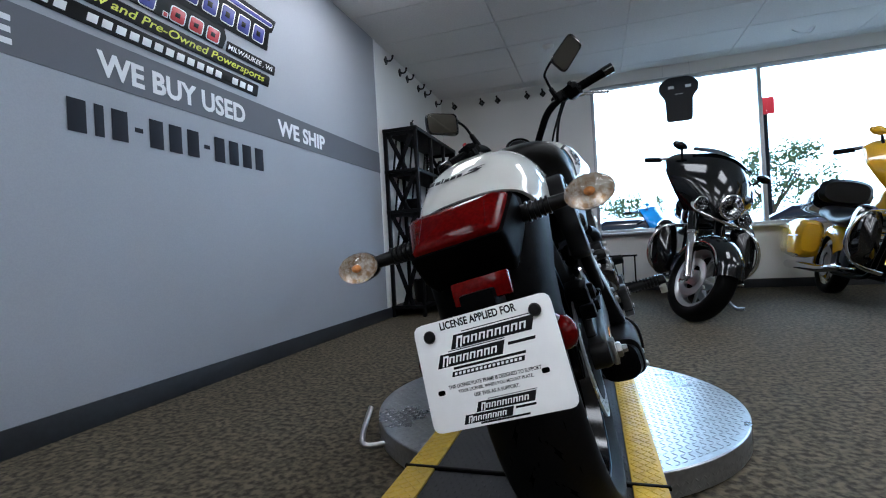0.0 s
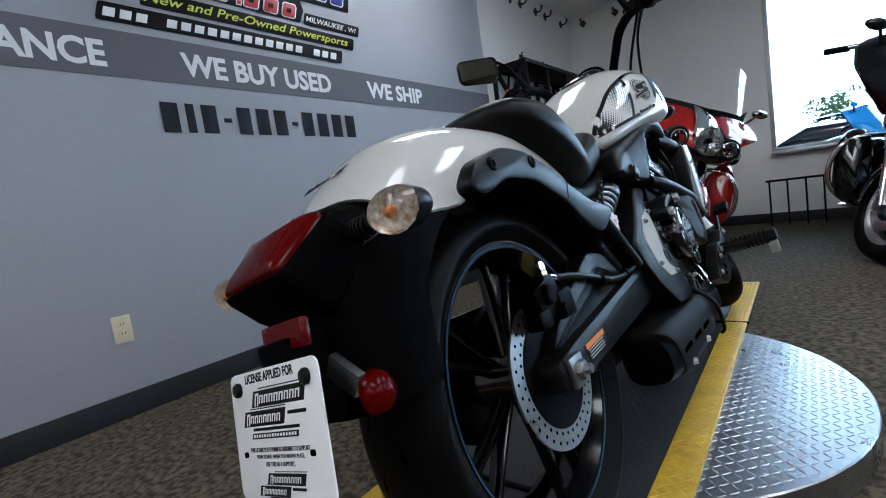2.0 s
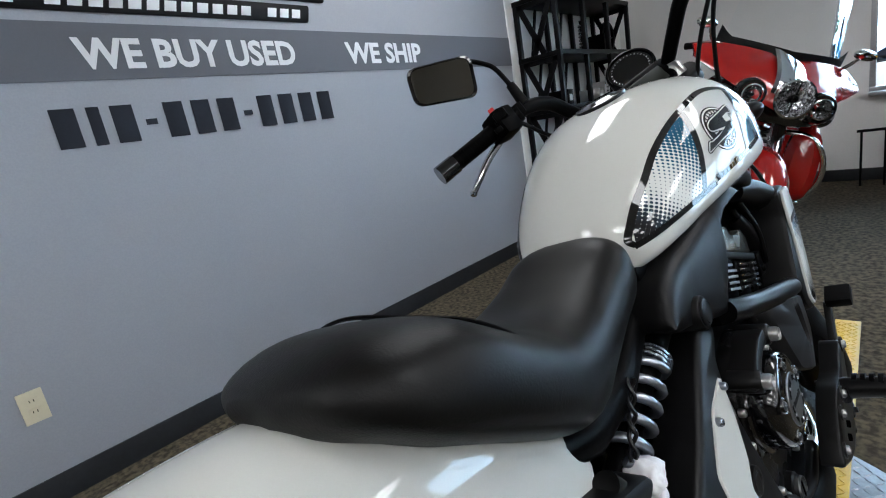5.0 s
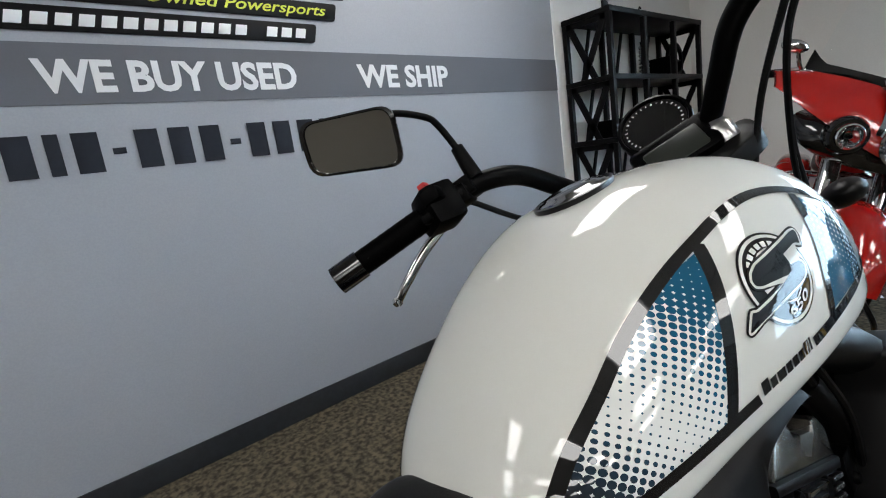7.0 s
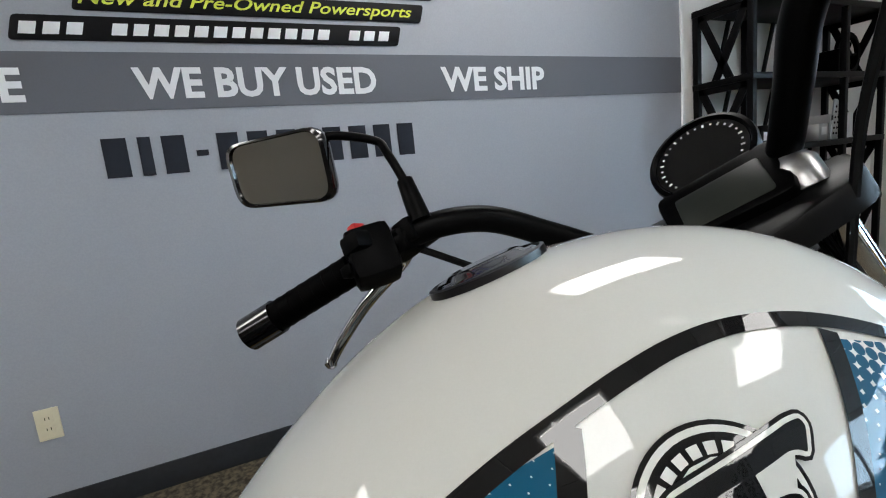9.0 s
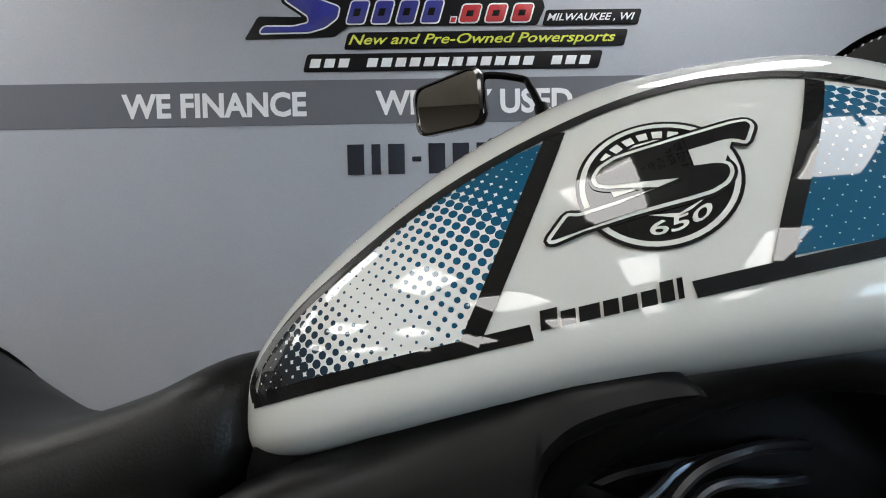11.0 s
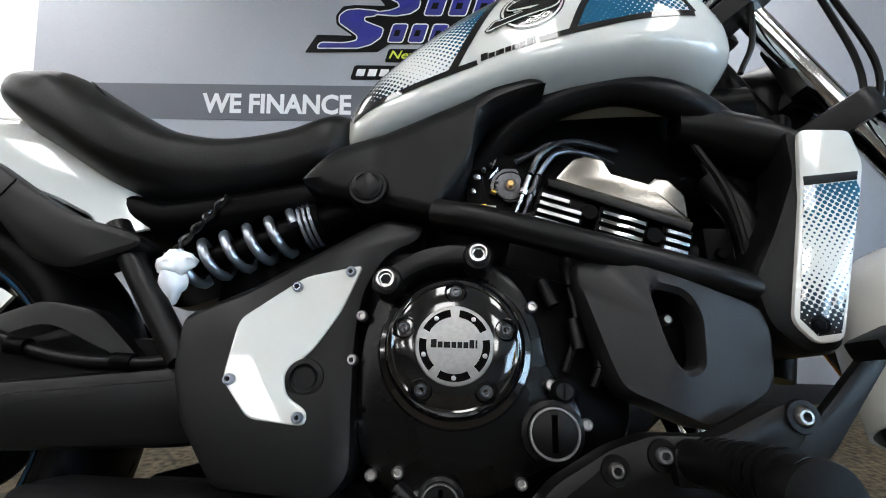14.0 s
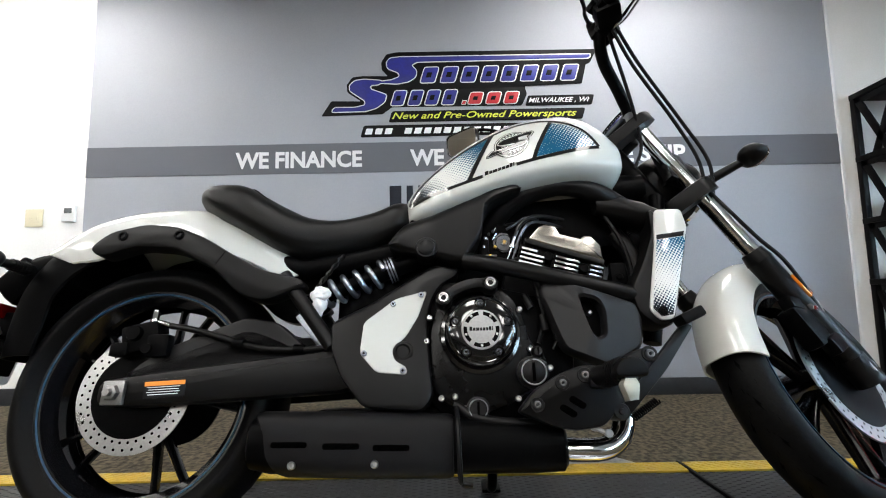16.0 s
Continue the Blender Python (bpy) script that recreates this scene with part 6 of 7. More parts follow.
part("pedal_pad", box((0.046, 0.050, 0.022), (0.224, 1.176, 0.432), 0.006, (24, 0, 0)), RUBBER, pedal, "ribbed black rubber pedal pad")
sp_pts = []
for i in range(13 * 10 + 1):
    a = 2 * math.pi * i / 10
    sp_pts.append(Vector((0.205, 1.042, 0.243)) + Vector((0, 0.052, 0.032)) * (i / 130) + 0.0065 * (math.cos(a) * Vector((1, 0, 0)) + math.sin(a) * Vector((0, -0.6, 0.8))))
part("return_spring", tube(sp_pts, 0.0018, 6, smooth=False), MATT, bike)
part("brake_rod", join(tube([(0.192, 0.961, 0.231), (0.194, 0.990, 0.219)], 0.0042, 10), tube([(0.192, 0.966, 0.229), (0.193, 0.974, 0.226)], 0.0065, 6), lathe([(0.003, 0.200), (0.0075, 0.200), (0.0075, 0.190), (0.003, 0.190)], 18, "x", (0, 0.996, 0.217))), BADGE, bike, "bright brake rod end")
part("footrest_bracket", slab(brk, -0.165, -0.19, 0.006), SATIN, bike)
part("shift_lever", tube([(-0.2, 1.02, 0.27), (-0.22, 1.1, 0.33), (-0.23, 1.16, 0.38)], 0.009, 10), SATIN, bike)
part("side_stand", join(tube([(-0.13, 0.80, 0.24), (-0.22, 0.80, 0.095), (-0.30, 0.80, 0.078)], 0.013, 12), box((0.07, 0.05, 0.008), (-0.30, 0.80, 0.0765), 0.002, (0, 14.2, 0))), MATT, bike)

# ---- handlebar and controls, turned with the fork ----
half_bar = [(0.0, 1.205, 0.995), (0.05, 1.205, 0.995), (0.095, 1.185, 1.010), (0.135, 1.120, 1.055), (0.170, 1.050, 1.095), (0.215, 0.997, 1.108), (0.27, 0.962, 1.104), (0.435, 0.885, 1.085)]
bar = [(-x, y, z) for x, y, z in half_bar[:0:-1]] + half_bar
front(part("handlebar", join(tube(bar[1:-1], 0.0160, 18), tube(bar[:4], 0.012, 16), tube(bar[-4:], 0.012, 16)), BARB, bike, "satin black pulled-back handlebar"))
front(part("bar_riser", join(box((0.13, 0.05, 0.06), (0, 1.205, 0.99), 0.01, (20, 0, 0))), SATIN, bike))
AMB2 = surface("red_button", (0.5, 0.01, 0.01), 0.4)
for side in (-1, 1):
    g0, g1 = Vector((side * 0.435, 0.885, 1.085)), Vector((side * 0.305, 0.946, 1.100))
    gd = (g1 - g0).normalized()
    gp = front(part("grip", tube([g0 + gd * 0.03, g1 + gd * 0.0], 0.0188, 20), GRIPB, bike, "black rubber handlebar grip"))
    for k in range(7):
        part("grip_rib", tube([g0 + gd * (0.045 + 0.016 * k), g0 + gd * (0.047 + 0.016 * k)], 0.0194, 20), GRIPB, gp)
    part("bar_end", tube([g0 - gd * 0.010, g0 - gd * 0.006, g0 + gd * 0.03, g0 + gd * 0.034], 0.0215, 24, smooth=False), GLOSSB, gp, "gloss black bar end weight")
    c = g1 + gd * 0.028
    sw = front(part("switch_housing", join(box((0.062, 0.056, 0.064), c, 0.012, (0, 0, side * 40)), box((0.03, 0.03, 0.022), c + Vector((-side * 0.01, -0.025, 0.012)), 0.005), box((0.018, 0.018, 0.014), c + Vector((side * 0.01, -0.03, -0.012)), 0.004)), MATT, bike, "black switch housing"))
    part("switch_button", box((0.014, 0.018, 0.012), c + Vector((0, -0.010, 0.036)), 0.003), AMB2 if side < 0 else SATIN, sw, "red switch button" if side < 0 else "")
    for k, (dx, dz) in enumerate(((-0.012, 0.008), (0.004, 0.004), (0.012, -0.010))):
        part("switch_key", box((0.010, 0.006, 0.008), c + Vector((side * dx, -0.03, dz)), 0.002), MATT, sw)
    pv = c + Vector((-side * 0.025, 0.035, -0.004))
    lv = front(part("control_lever", tube([pv, pv + Vector((side * 0.03, 0.012, -0.004)), pv + Vector((side * 0.092, -0.008, -0.030)), pv + Vector((side * 0.140, -0.024, -0.060)), pv + Vector((side * 0.164, -0.026, -0.074))], (0.0095, 0.0068), 12), CHROME, bike, "polished alloy control lever"))
    part("lever_ball", lathe([(0, 0.009), (0.006, 0.0065), (0.009, 0), (0.006, -0.0065), (0, -0.009)], 14, "z", tuple(pv + Vector((side * 0.167, -0.027, -0.076)))), CHROME, lv)
    front(part("lever_perch", join(box((0.04, 0.035, 0.03), pv + Vector((-side * 0.004, -0.012, 0.004)), 0.006), box((0.03, 0.05, 0.03), pv + Vector((-side * 0.02, 0.0, 0.012)), 0.006) if side < 0 else box((0.055, 0.06, 0.04), pv + Vector((-side * 0.02, 0.005, 0.02)), 0.008)), MATT, bike))
    m0 = Vector((side * 0.215, 0.985, 1.115))
    mc = Vector((side * 0.322, 0.905, 1.248))
    ms = front(part("mirror_stem", join(tube([m0, m0 + Vector((0, 0.0, 0.055))], (0.013, 0.010), 14), tube([m0 + Vector((0, 0, 0.05)), m0 + Vector((side * 0.004, -0.006, 0.095)), m0 + Vector((side * 0.014, -0.008, 0.122)), mc + Vector((-side * 0.062, 0.028, 0.008)), mc + Vector((-side * 0.03, 0.016, 0.0))], 0.0055, 10)), BARB, bike, "black mirror stem"))
    mir = new("mirror")
    mir.parent = bike
    mir.empty_display_size = 0.05
    mir.matrix_basis = FRONT @ Matrix.Translation(mc) @ Matrix.Rotation(radians(-side * 12), 4, "Z") @ Matrix.Rotation(radians(21), 4, "X") @ Matrix.Rotation(radians(-side * 27), 4, "Y") @ Matrix.Scale(1.1, 4)
    ol = rounded([(-0.068, -0.040), (0.062, -0.043), (0.072, 0.030), (-0.060, 0.042)] if side > 0 else [(0.068, -0.040), (-0.062, -0.043), (-0.072, 0.030), (0.060, 0.042)], 0.022, 6)
    bm = loft([[Vector((x * k, d2, z * k)) for x, z in ol] for k, d2 in ((0.5, 0.022), (0.85, 0.018), (0.98, 0.008), (1.0, 0.0), (0.985, -0.005), (0.91, -0.0065), (0.885, -0.002))])
    part("mirror_shell", bm, GLOSSB, mir, "gloss black mirror shell")
    bm = bmesh.new()
    bm.faces.new([bm.verts.new((x * 0.888, -0.0035, z * 0.888)) for x, z in ol])
    # Glass tint is dulled to stand in for a darker reflected wall.
    part("mirror_glass", bm, surface("mirror_glass", (0.50, 0.49, 0.46), 0.02, metal=1.0, rough_var=0.0), mir, "mirror glass")
lamp_at, stalk_at = FRONT.inverted() @ Vector((0.117, 1.47, 0.859)), FRONT.inverted() @ Vector((0.050, 1.35, 0.808))
for side in (1, -1):
    flip = lambda v: Vector((side * v.x, v.y, v.z))
    signal(0, 0, 0, 0).matrix_basis = FRONT @ Matrix.Translation(flip(lamp_at)) @ Matrix.Rotation(radians(180), 4, "Z")
    front(part("signal_stalk", tube([flip(stalk_at), flip(stalk_at.lerp(lamp_at, 0.5)), flip(stalk_at.lerp(lamp_at, 0.9))], (0.013, 0.010), 12), SATIN, bike))

# clocks and headlamp
meter = new("instrument_cluster")
meter.parent = bike
meter.empty_display_size = 0.05
meter.matrix_basis = Matrix.Translation((0.045, 0, 0.006)) @ FRONT @ pose(0, 1.205, 1.045, 58, 0, 0)
part("meter_body", lathe([(0, -0.05), (0.035, -0.048), (0.056, -0.03), (0.061, 0.0), (0.060, 0.006), (0.055, 0.008), (0.053, 0.003), (0, 0.003)], 44, "z", (0, 0.03, 0)), BARB, meter, "round black rev counter")
part("meter_face", lathe([(0, 0.0035), (0.052, 0.0035), (0.052, 0.002)], 40, "z", (0, 0.03, 0)), GLOSSB, meter)
for k in range(25):
    a = radians(225 - 270 * k / 24)
    part("tick", box((0.0042 if k % 2 == 0 else 0.0022, 0.0022, 0.0004), (0.045 * math.cos(a), 0.03 + 0.045 * math.sin(a), 0.0041), 0, (0, 0, math.degrees(a))), LETTER_W, meter)
part("lcd_body", slab(rounded([(-0.062, -0.075), (0.062, -0.075), (0.066, 0.0), (-0.066, 0.0)], 0.014), -0.04, 0.008, 0.006, "z"), BARB, meter)
part("lcd_screen", slab(rounded([(-0.045, -0.066), (0.045, -0.066), (0.045, -0.018), (-0.045, -0.018)], 0.005), 0.006, 0.0088, 0.0005, "z"), surface("lcd_grey", (0.012, 0.015, 0.012), 0.3, grain=0.1), meter, "dull green-grey display")
lamp_ = new("headlamp")
lamp_.parent = bike
lamp_.empty_display_size = 0.05
lamp_.matrix_basis = FRONT @ pose(0, 1.36, 0.88)
part("lamp_shell", lathe([(0, -0.12), (0.05, -0.11), (0.085, -0.07), (0.098, -0.01), (0.098, 0.03), (0.092, 0.034)], 44, "y", (0, 0, 0)), SATIN, lamp_, "black headlamp shell")
part("lamp_rim", lathe([(0.092, 0.03), (0.100, 0.03), (0.100, 0.042), (0.092, 0.044), (0.092, 0.03)], 44, "y"), CHROME, lamp_)
part("lamp_glass", lathe([(0.092, 0.038), (0.06, 0.052), (0.0, 0.058)], 44, "y"), surface("lamp_glass", (0.5, 0.52, 0.55), 0.05, metal=0.6, coat=1.0), lamp_)
front(part("lamp_stay", join(box((0.2, 0.06, 0.05), (0, 1.30, 0.85), 0.01), box((0.03, 0.1, 0.12), (0.09, 1.28, 0.86), 0.008), box((0.03, 0.1, 0.12), (-0.09, 1.28, 0.86), 0.008)), SATIN, bike))
# cables from the bar
for pts in ([(0.27, 0.985, 1.11), (0.225, 1.10, 1.05), (0.19, 1.23, 0.93), (0.17, 1.30, 0.82), (0.13, 1.32, 0.74)], [(0.255, 0.995, 1.10), (0.215, 1.09, 1.04), (0.18, 1.22, 0.92), (0.155, 1.285, 0.82), (0.12, 1.30, 0.74)],
            [(0.13, 1.30, 0.76), (0.145, 1.31, 0.68), (0.15, 1.36, 0.60), (0.15, 1.42, 0.555), (0.14, 1.47, 0.50), (0.13, 1.50, 0.44)],
            [(-0.25, 1.0, 1.10), (-0.20, 1.10, 1.03), (-0.12, 1.18, 0.98), (-0.03, 1.18, 0.96)], [(0.24, 1.00, 1.10), (0.16, 1.11, 1.00), (0.10, 1.17, 0.90), (0.06, 1.16, 0.84)]):
    front(part("cable", tube(pts, 0.0048, 8), SATIN, bike))
cal = front(part("front_caliper", join(box((0.045, 0.075, 0.10), (0.10, 1.455, 0.405), 0.012, (25, 0, 0)), box((0.03, 0.06, 0.04), (0.115, 1.50, 0.36), 0.008, (25, 0, 0)), box((0.03, 0.05, 0.03), (0.11, 1.43, 0.45), 0.006)), MATT, bike, "black front brake caliper"))
part("banjo_bolt", lathe([(0, 0.02), (0.006, 0.02), (0.008, 0.015), (0.008, 0)], 6, "y", (0.13, 1.46, 0.44)), CHROME, cal)

# small script on the mudguard and a rubber plug
SCRIPT = Matrix.Translation((0.0, -0.258, 0.7095)) @ Matrix.Rotation(radians(39), 4, "X")
for i, (x, w, tall) in enumerate(((-0.062, 0.009, 0.012), (-0.050, 0.009, 0.009), (-0.039, 0.003, 0.013), (-0.033, 0.009, 0.009), (-0.021, 0.009, 0.009), (-0.009, 0.009, 0.009))):
    part("script_bar", slab(skewed(w, tall, 0.2, x, 0.0), 0, 0.0006, 0.0001, "z"), VBLACK, bike).matrix_basis = SCRIPT
part("script_mark", slab([(0.004, -0.001), (0.030, -0.001), (0.038, 0.005), (0.024, 0.009), (0.044, 0.012), (0.020, 0.013), (0.012, 0.008), (0.026, 0.004)], 0, 0.0006, 0.0001, "z"), VBLACK, bike).matrix_basis = SCRIPT
part("rubber_plug", lathe([(0, 0.016), (0.007, 0.016), (0.0085, 0.013), (0.0115, 0.0125), (0.012, 0.009), (0.0145, 0.0085), (0.015, 0.002), (0.015, -0.01)], 24, "z"), MATT, bike, "ribbed black rubber plug").matrix_basis = Matrix.Translation((-0.062, -0.110, 0.7620)) @ Matrix.Rotation(radians(-24), 4, "Y") @ Matrix.Rotation(radians(14), 4, "X")
for k in (0, 1):
    strand = [(0.118 + 0.004 * math.cos(a + math.pi * k), 0.452 - 0.055 * q + 0.004 * math.sin(a + math.pi * k), 0.618 - 0.075 * q) for q, a in zip(np.linspace(0, 1, 22), np.linspace(0, 14, 22))]
    part("twisted_wire", tube(strand, 0.0028, 6), HOSEB, bike)
part("inner_case", box((0.12, 0.20, 0.12), (0, 0.74, 0.56), 0.01), MATT, bike)

# ---- things along the walls ----
def wall_plate(y, z, w, h, label, category, slots):
    ob = thing(category.replace(" ", "_"), pose(WX, y, z), label, category)
    part("cover", box((0.007, w, h), (0.0035 + (0.0085 if PANEL_S < y < PANEL_N else 0.0), 0, 0), 0.002), IVORY, ob)
    x = 0.0075 + (0.0085 if PANEL_S < y < PANEL_N else 0.0)
    for sy, sz, sw, sh in slots:
        part("socket" if sh > 0.02 else "toggle", box((0.004, sw, sh), (x, sy, sz), 0.0015), IVORY, ob)
        if sh > 0.02:
            for d in (-0.006, 0.006):
                part("slit", box((0.001, 0.0025, 0.009), (x + 0.0022, sy + d, sz + 0.003), 0), RECESS_SHADE, ob)
    return ob


wall_plate(1.003, 0.380, 0.072, 0.117, "ivory plastic double power outlet on the grey wall", "power outlet", ((0, 0.02, 0.034, 0.028), (0, -0.02, 0.034, 0.028)))
wall_plate(-1.44, 1.186, 0.115, 0.117, "ivory plastic light switch plate on the white wall", "light switch", ((-0.023, 0, 0.010, 0.02), (0.023, 0, 0.010, 0.02)))
wall_plate(-1.011, 1.198, 0.115, 0.117, "ivory plastic light switch plate beside the thermostat", "light switch", ((-0.023, 0, 0.010, 0.02), (0.023, 0, 0.010, 0.02)))
th = thing("thermostat", pose(WX, -0.774, 1.222), "small white wall thermostat with a grey display", "thermostat")
part("case", box((0.025, 0.085, 0.11), (0.0125, 0, 0), 0.006), VWHITE, th)
part("display", box((0.002, 0.05, 0.035), (0.0255, 0, 0.018), 0.001), surface("display_grey", (0.12, 0.13, 0.13), 0.2), th)
rs = thing("round_sign", pose(WX, -2.17, 2.03), "large round black wall sign with a white ring", "sign")
part("board", lathe([(0, 0.03), (0.56, 0.03), (0.58, 0.026), (0.58, 0.0), (0, 0.0)], 72), surface("sign_black", (0.012, 0.012, 0.013), 0.35, grain=0.2), rs)
part("ring", lathe([(0.515, 0.0305), (0.515, 0.032), (0.527, 0.032), (0.527, 0.0305), (0.515, 0.0305)], 72), VWHITE, rs)
structure("baseboard_north", box((ROOM_E - WX, 0.014, 0.105), ((ROOM_E + WX) / 2, FY - 0.007, 0.0525), 0.004), BASE, "black rubber cove baseboard under the window", "baseboard")
structure("panel_trim", box((0.016, 0.022, CZ - 0.105), (WX + 0.008, PANEL_N + 0.012, 0.105 + (CZ - 0.105) / 2), 0.003), VWHITE, "thin white edge trim of the grey panel", "trim")

HOOK = surface("hook_black", (0.01, 0.01, 0.011), 0.4, grain=0.2)


def hook(m):
    ob = thing("wall_hook", m, "small black diamond-backed coat hook on the white wall", "hook", "hooks along the walls")
    part("backplate", slab(rounded([(-0.045, 0), (0, -0.05), (0.045, 0), (0, 0.05)], 0.008), 0, 0.012, 0.003), HOOK, ob)
    part("peg", join(tube([(0.01, 0, 0.0), (0.05, 0, -0.012), (0.075, 0, 0.004), (0.085, 0, 0.03)], 0.009, 10), lathe([(0, 0.014), (0.01, 0.01), (0.014, 0), (0.01, -0.01), (0, -0.014)], 12, "z", (0.085, 0, 0.035))), HOOK, ob)
    return ob


h0 = hook(pose(WX, 4.614, 2.706))
for y in (4.994, 5.218, 5.588, 5.838, 6.289):
    copy_thing(h0, pose(WX, y, 2.706))
for x in (-1.793, -1.392, -1.165, -0.758, -0.547):
    copy_thing(h0, pose(x, FY, 2.694, 0, 0, -90))

# black steel shelving
rack = thing("shelving_unit", pose(-1.80, 5.10, 0), "tall black steel shelving unit with slanted end braces", "shelving unit")
SHELVES = (0.10, 0.68, 1.07, 1.48, 1.90)
for y in (-0.68, -0.227, 0.227, 0.68):
    for x in (-0.165, 0.165):
        part("post", box((0.035, 0.035, 1.92), (x, y, 0.96), 0.003), RACK, rack)
for z in SHELVES:
    part("shelf", box((0.37, 1.40, 0.035), (0, 0, z), 0.003), RACK, rack, "black steel shelf")
for y in (-0.685, 0.685):
    for k, (z0, z1) in enumerate(((1.48, 1.90), (1.07, 1.48), (0.68, 1.07), (0.10, 0.68))):
        for sx in (-1, 1):
            d = Vector((sx * 0.20, 0, z1 - z0))
            bm = box((0.045, 0.012, d.length), (0, 0, 0), 0.002)
            bm.transform(Matrix.Translation((sx * 0.05, y, (z0 + z1) / 2)) @ Matrix.Rotation(math.atan2(d.x, d.z), 4, "Y"))
            part("brace", bm, RACK, rack)
        part("end_rail", box((0.30, 0.012, 0.05), (0, y, z1 - 0.03), 0.002), RACK, rack)
for y in (-0.45, 0.0, 0.45):
    for z0, z1 in ((1.48, 1.90), (1.07, 1.48), (0.68, 1.07)):
        d = Vector((0, 0.14, z1 - z0))
        bm = box((0.012, 0.03, d.length), (0, 0, 0), 0.002)
        bm.transform(Matrix.Translation((-0.165, y, (z0 + z1) / 2)) @ Matrix.Rotation(-math.atan2(d.y, d.z), 4, "X"))
        part("back_brace", bm, RACK, rack)
part("finial", join(box((0.012, 0.07, 0.05), (0.12, -0.64, 1.94), 0.004), tube([(0.12, -0.64, 1.95), (0.12, -0.62, 1.985), (0.12, -0.60, 1.995)], 0.006, 8)), RACK, rack)
part("finial", join(box((0.012, 0.05, 0.03), (0.12, -0.20, 1.93), 0.004), tube([(0.12, -0.20, 1.94), (0.12, -0.18, 1.965), (0.12, -0.165, 1.955)], 0.005, 8)), RACK, rack)
# goods on the shelves
sh_ = thing("display_shock", pose(-1.73, 5.04, 1.4985), "display shock absorber with a chrome coil spring on the shelf", "shock absorber")
part("damper", join(lathe([(0, 0.0), (0.03, 0.0), (0.03, 0.02), (0.018, 0.03), (0.018, 0.22), (0.024, 0.25), (0, 0.25)], 18, "z")), MATT, sh_)
part("spring", tube([(0.032 * math.cos(a), 0.032 * math.sin(a), 0.03 + 0.19 * a / 44) for a in np.linspace(0, 44, 98)], 0.0065, 8, smooth=False), CHROME, sh_)
for y, z, mat_ in ((4.38, 1.0885, MATT), (4.98, 1.0885, STEEL), (5.25, 1.0885, VWHITE), (5.2, 1.4985, MATT), (4.45, 0.6985, MATT), (5.0, 0.6985, RACK)):
    bx = thing("parts_box", pose(-1.80, y + 0.28, z, 0, 0, 12 * math.sin(9 * y)), "small motorcycle accessory box on the steel shelf", "box")
    part("carton", box((0.18, 0.16, 0.12 + 0.05 * math.sin(5 * y)), (0, 0, 0.06 + 0.025 * math.sin(5 * y)), 0.006), mat_, bx)
    part("tag", box((0.002, 0.08, 0.05), (0.091, 0, 0.06), 0), LETTER_W, bx)
pr = thing("perforated_guard", pose(-1.72, 5.40, 1.0885, 0, 0, 0), "perforated steel exhaust guard leaning on the shelf", "exhaust guard")
part("guard", slab(rounded([(-0.05, 0), (0.03, 0), (0.06, 0.24), (-0.01, 0.26)], 0.015), 0, 0.01, 0.002), STEEL, pr)
for i in range(6):
    for j in range(2):
        part("hole", slab(rounded([(-0.03 + 0.034 * j + 0.006 * i, 0.03 + 0.034 * i), (-0.012 + 0.034 * j + 0.006 * i, 0.03 + 0.034 * i), (-0.012 + 0.034 * j + 0.006 * i, 0.045 + 0.034 * i), (-0.03 + 0.034 * j + 0.006 * i, 0.045 + 0.034 * i)], 0.006), 0.008, 0.0106, 0.0003), RECESS_SHADE, pr)
wh = thing("display_hub", pose(-1.77, 5.64, 1.4985), "small black spoked display wheel on the shelf", "wheel")
part("ring", lathe([(0.11, -0.012), (0.14, -0.012), (0.14, 0.012), (0.11, 0.012), (0.11, -0.012)], 32, "x", (0, 0, 0.14)), MATT, wh)
for k in range(6):
    a = radians(60 * k)
    part("spoke", tube([(0, 0.02 * math.cos(a), 0.14 + 0.02 * math.sin(a)), (0, 0.115 * math.cos(a), 0.14 + 0.115 * math.sin(a))], 0.006, 8), MATT, wh)
bk = thing("bin", pose(-1.75, 4.83, 0.1185), "black plastic storage bin on the lowest shelf", "bin")
part("tub", lathe([(0, 0.0), (0.13, 0.0), (0.15, 0.22), (0.157, 0.22), (0.157, 0.235), (0.142, 0.235), (0.125, 0.01), (0, 0.01)], 28, "z"), SATIN, bk)

# leather vest hung in the window
vest = thing("vest", pose(1.10, FY - 0.06, 2.355), "black leather biker vest hung by wires in the window", "vest")
LEATHER = surface("leather", (0.006, 0.007, 0.012), 0.5, grain=0.3, scale=60, bump=0.001)
vp = rounded([(-0.15, -0.27), (0.14, -0.27), (0.155, 0.02), (0.225, 0.10), (0.225, 0.20), (0.12, 0.275), (-0.12, 0.275), (-0.225, 0.20), (-0.225, 0.10), (-0.16, 0.02)], 0.04, 5)
part("body", slab(vp, 0.02, -0.02, 0.012, "y"), LEATHER, vest)
for x in (-0.085, 0.105):
    part("patch", slab([(x - 0.035, 0.13), (x + 0.03, 0.13), (x + 0.03, 0.165), (x - 0.035, 0.165)], -0.0195, -0.0215, 0.0005, "y"), LETTER_W, vest)
part("zip", box((0.09, 0.003, 0.008), (0.0, -0.0215, 0.06), 0.001), STEEL, vest)
for x in (-0.17, 0.13):
    part("wire", tube([(x, 0, 0.22), (x, 0, 0.54)], 0.0015, 6), STEEL, vest)
det = thing("smoke_detector", pose(-0.35, 5.27, CZ), "white round smoke detector on the ceiling", "smoke detector")
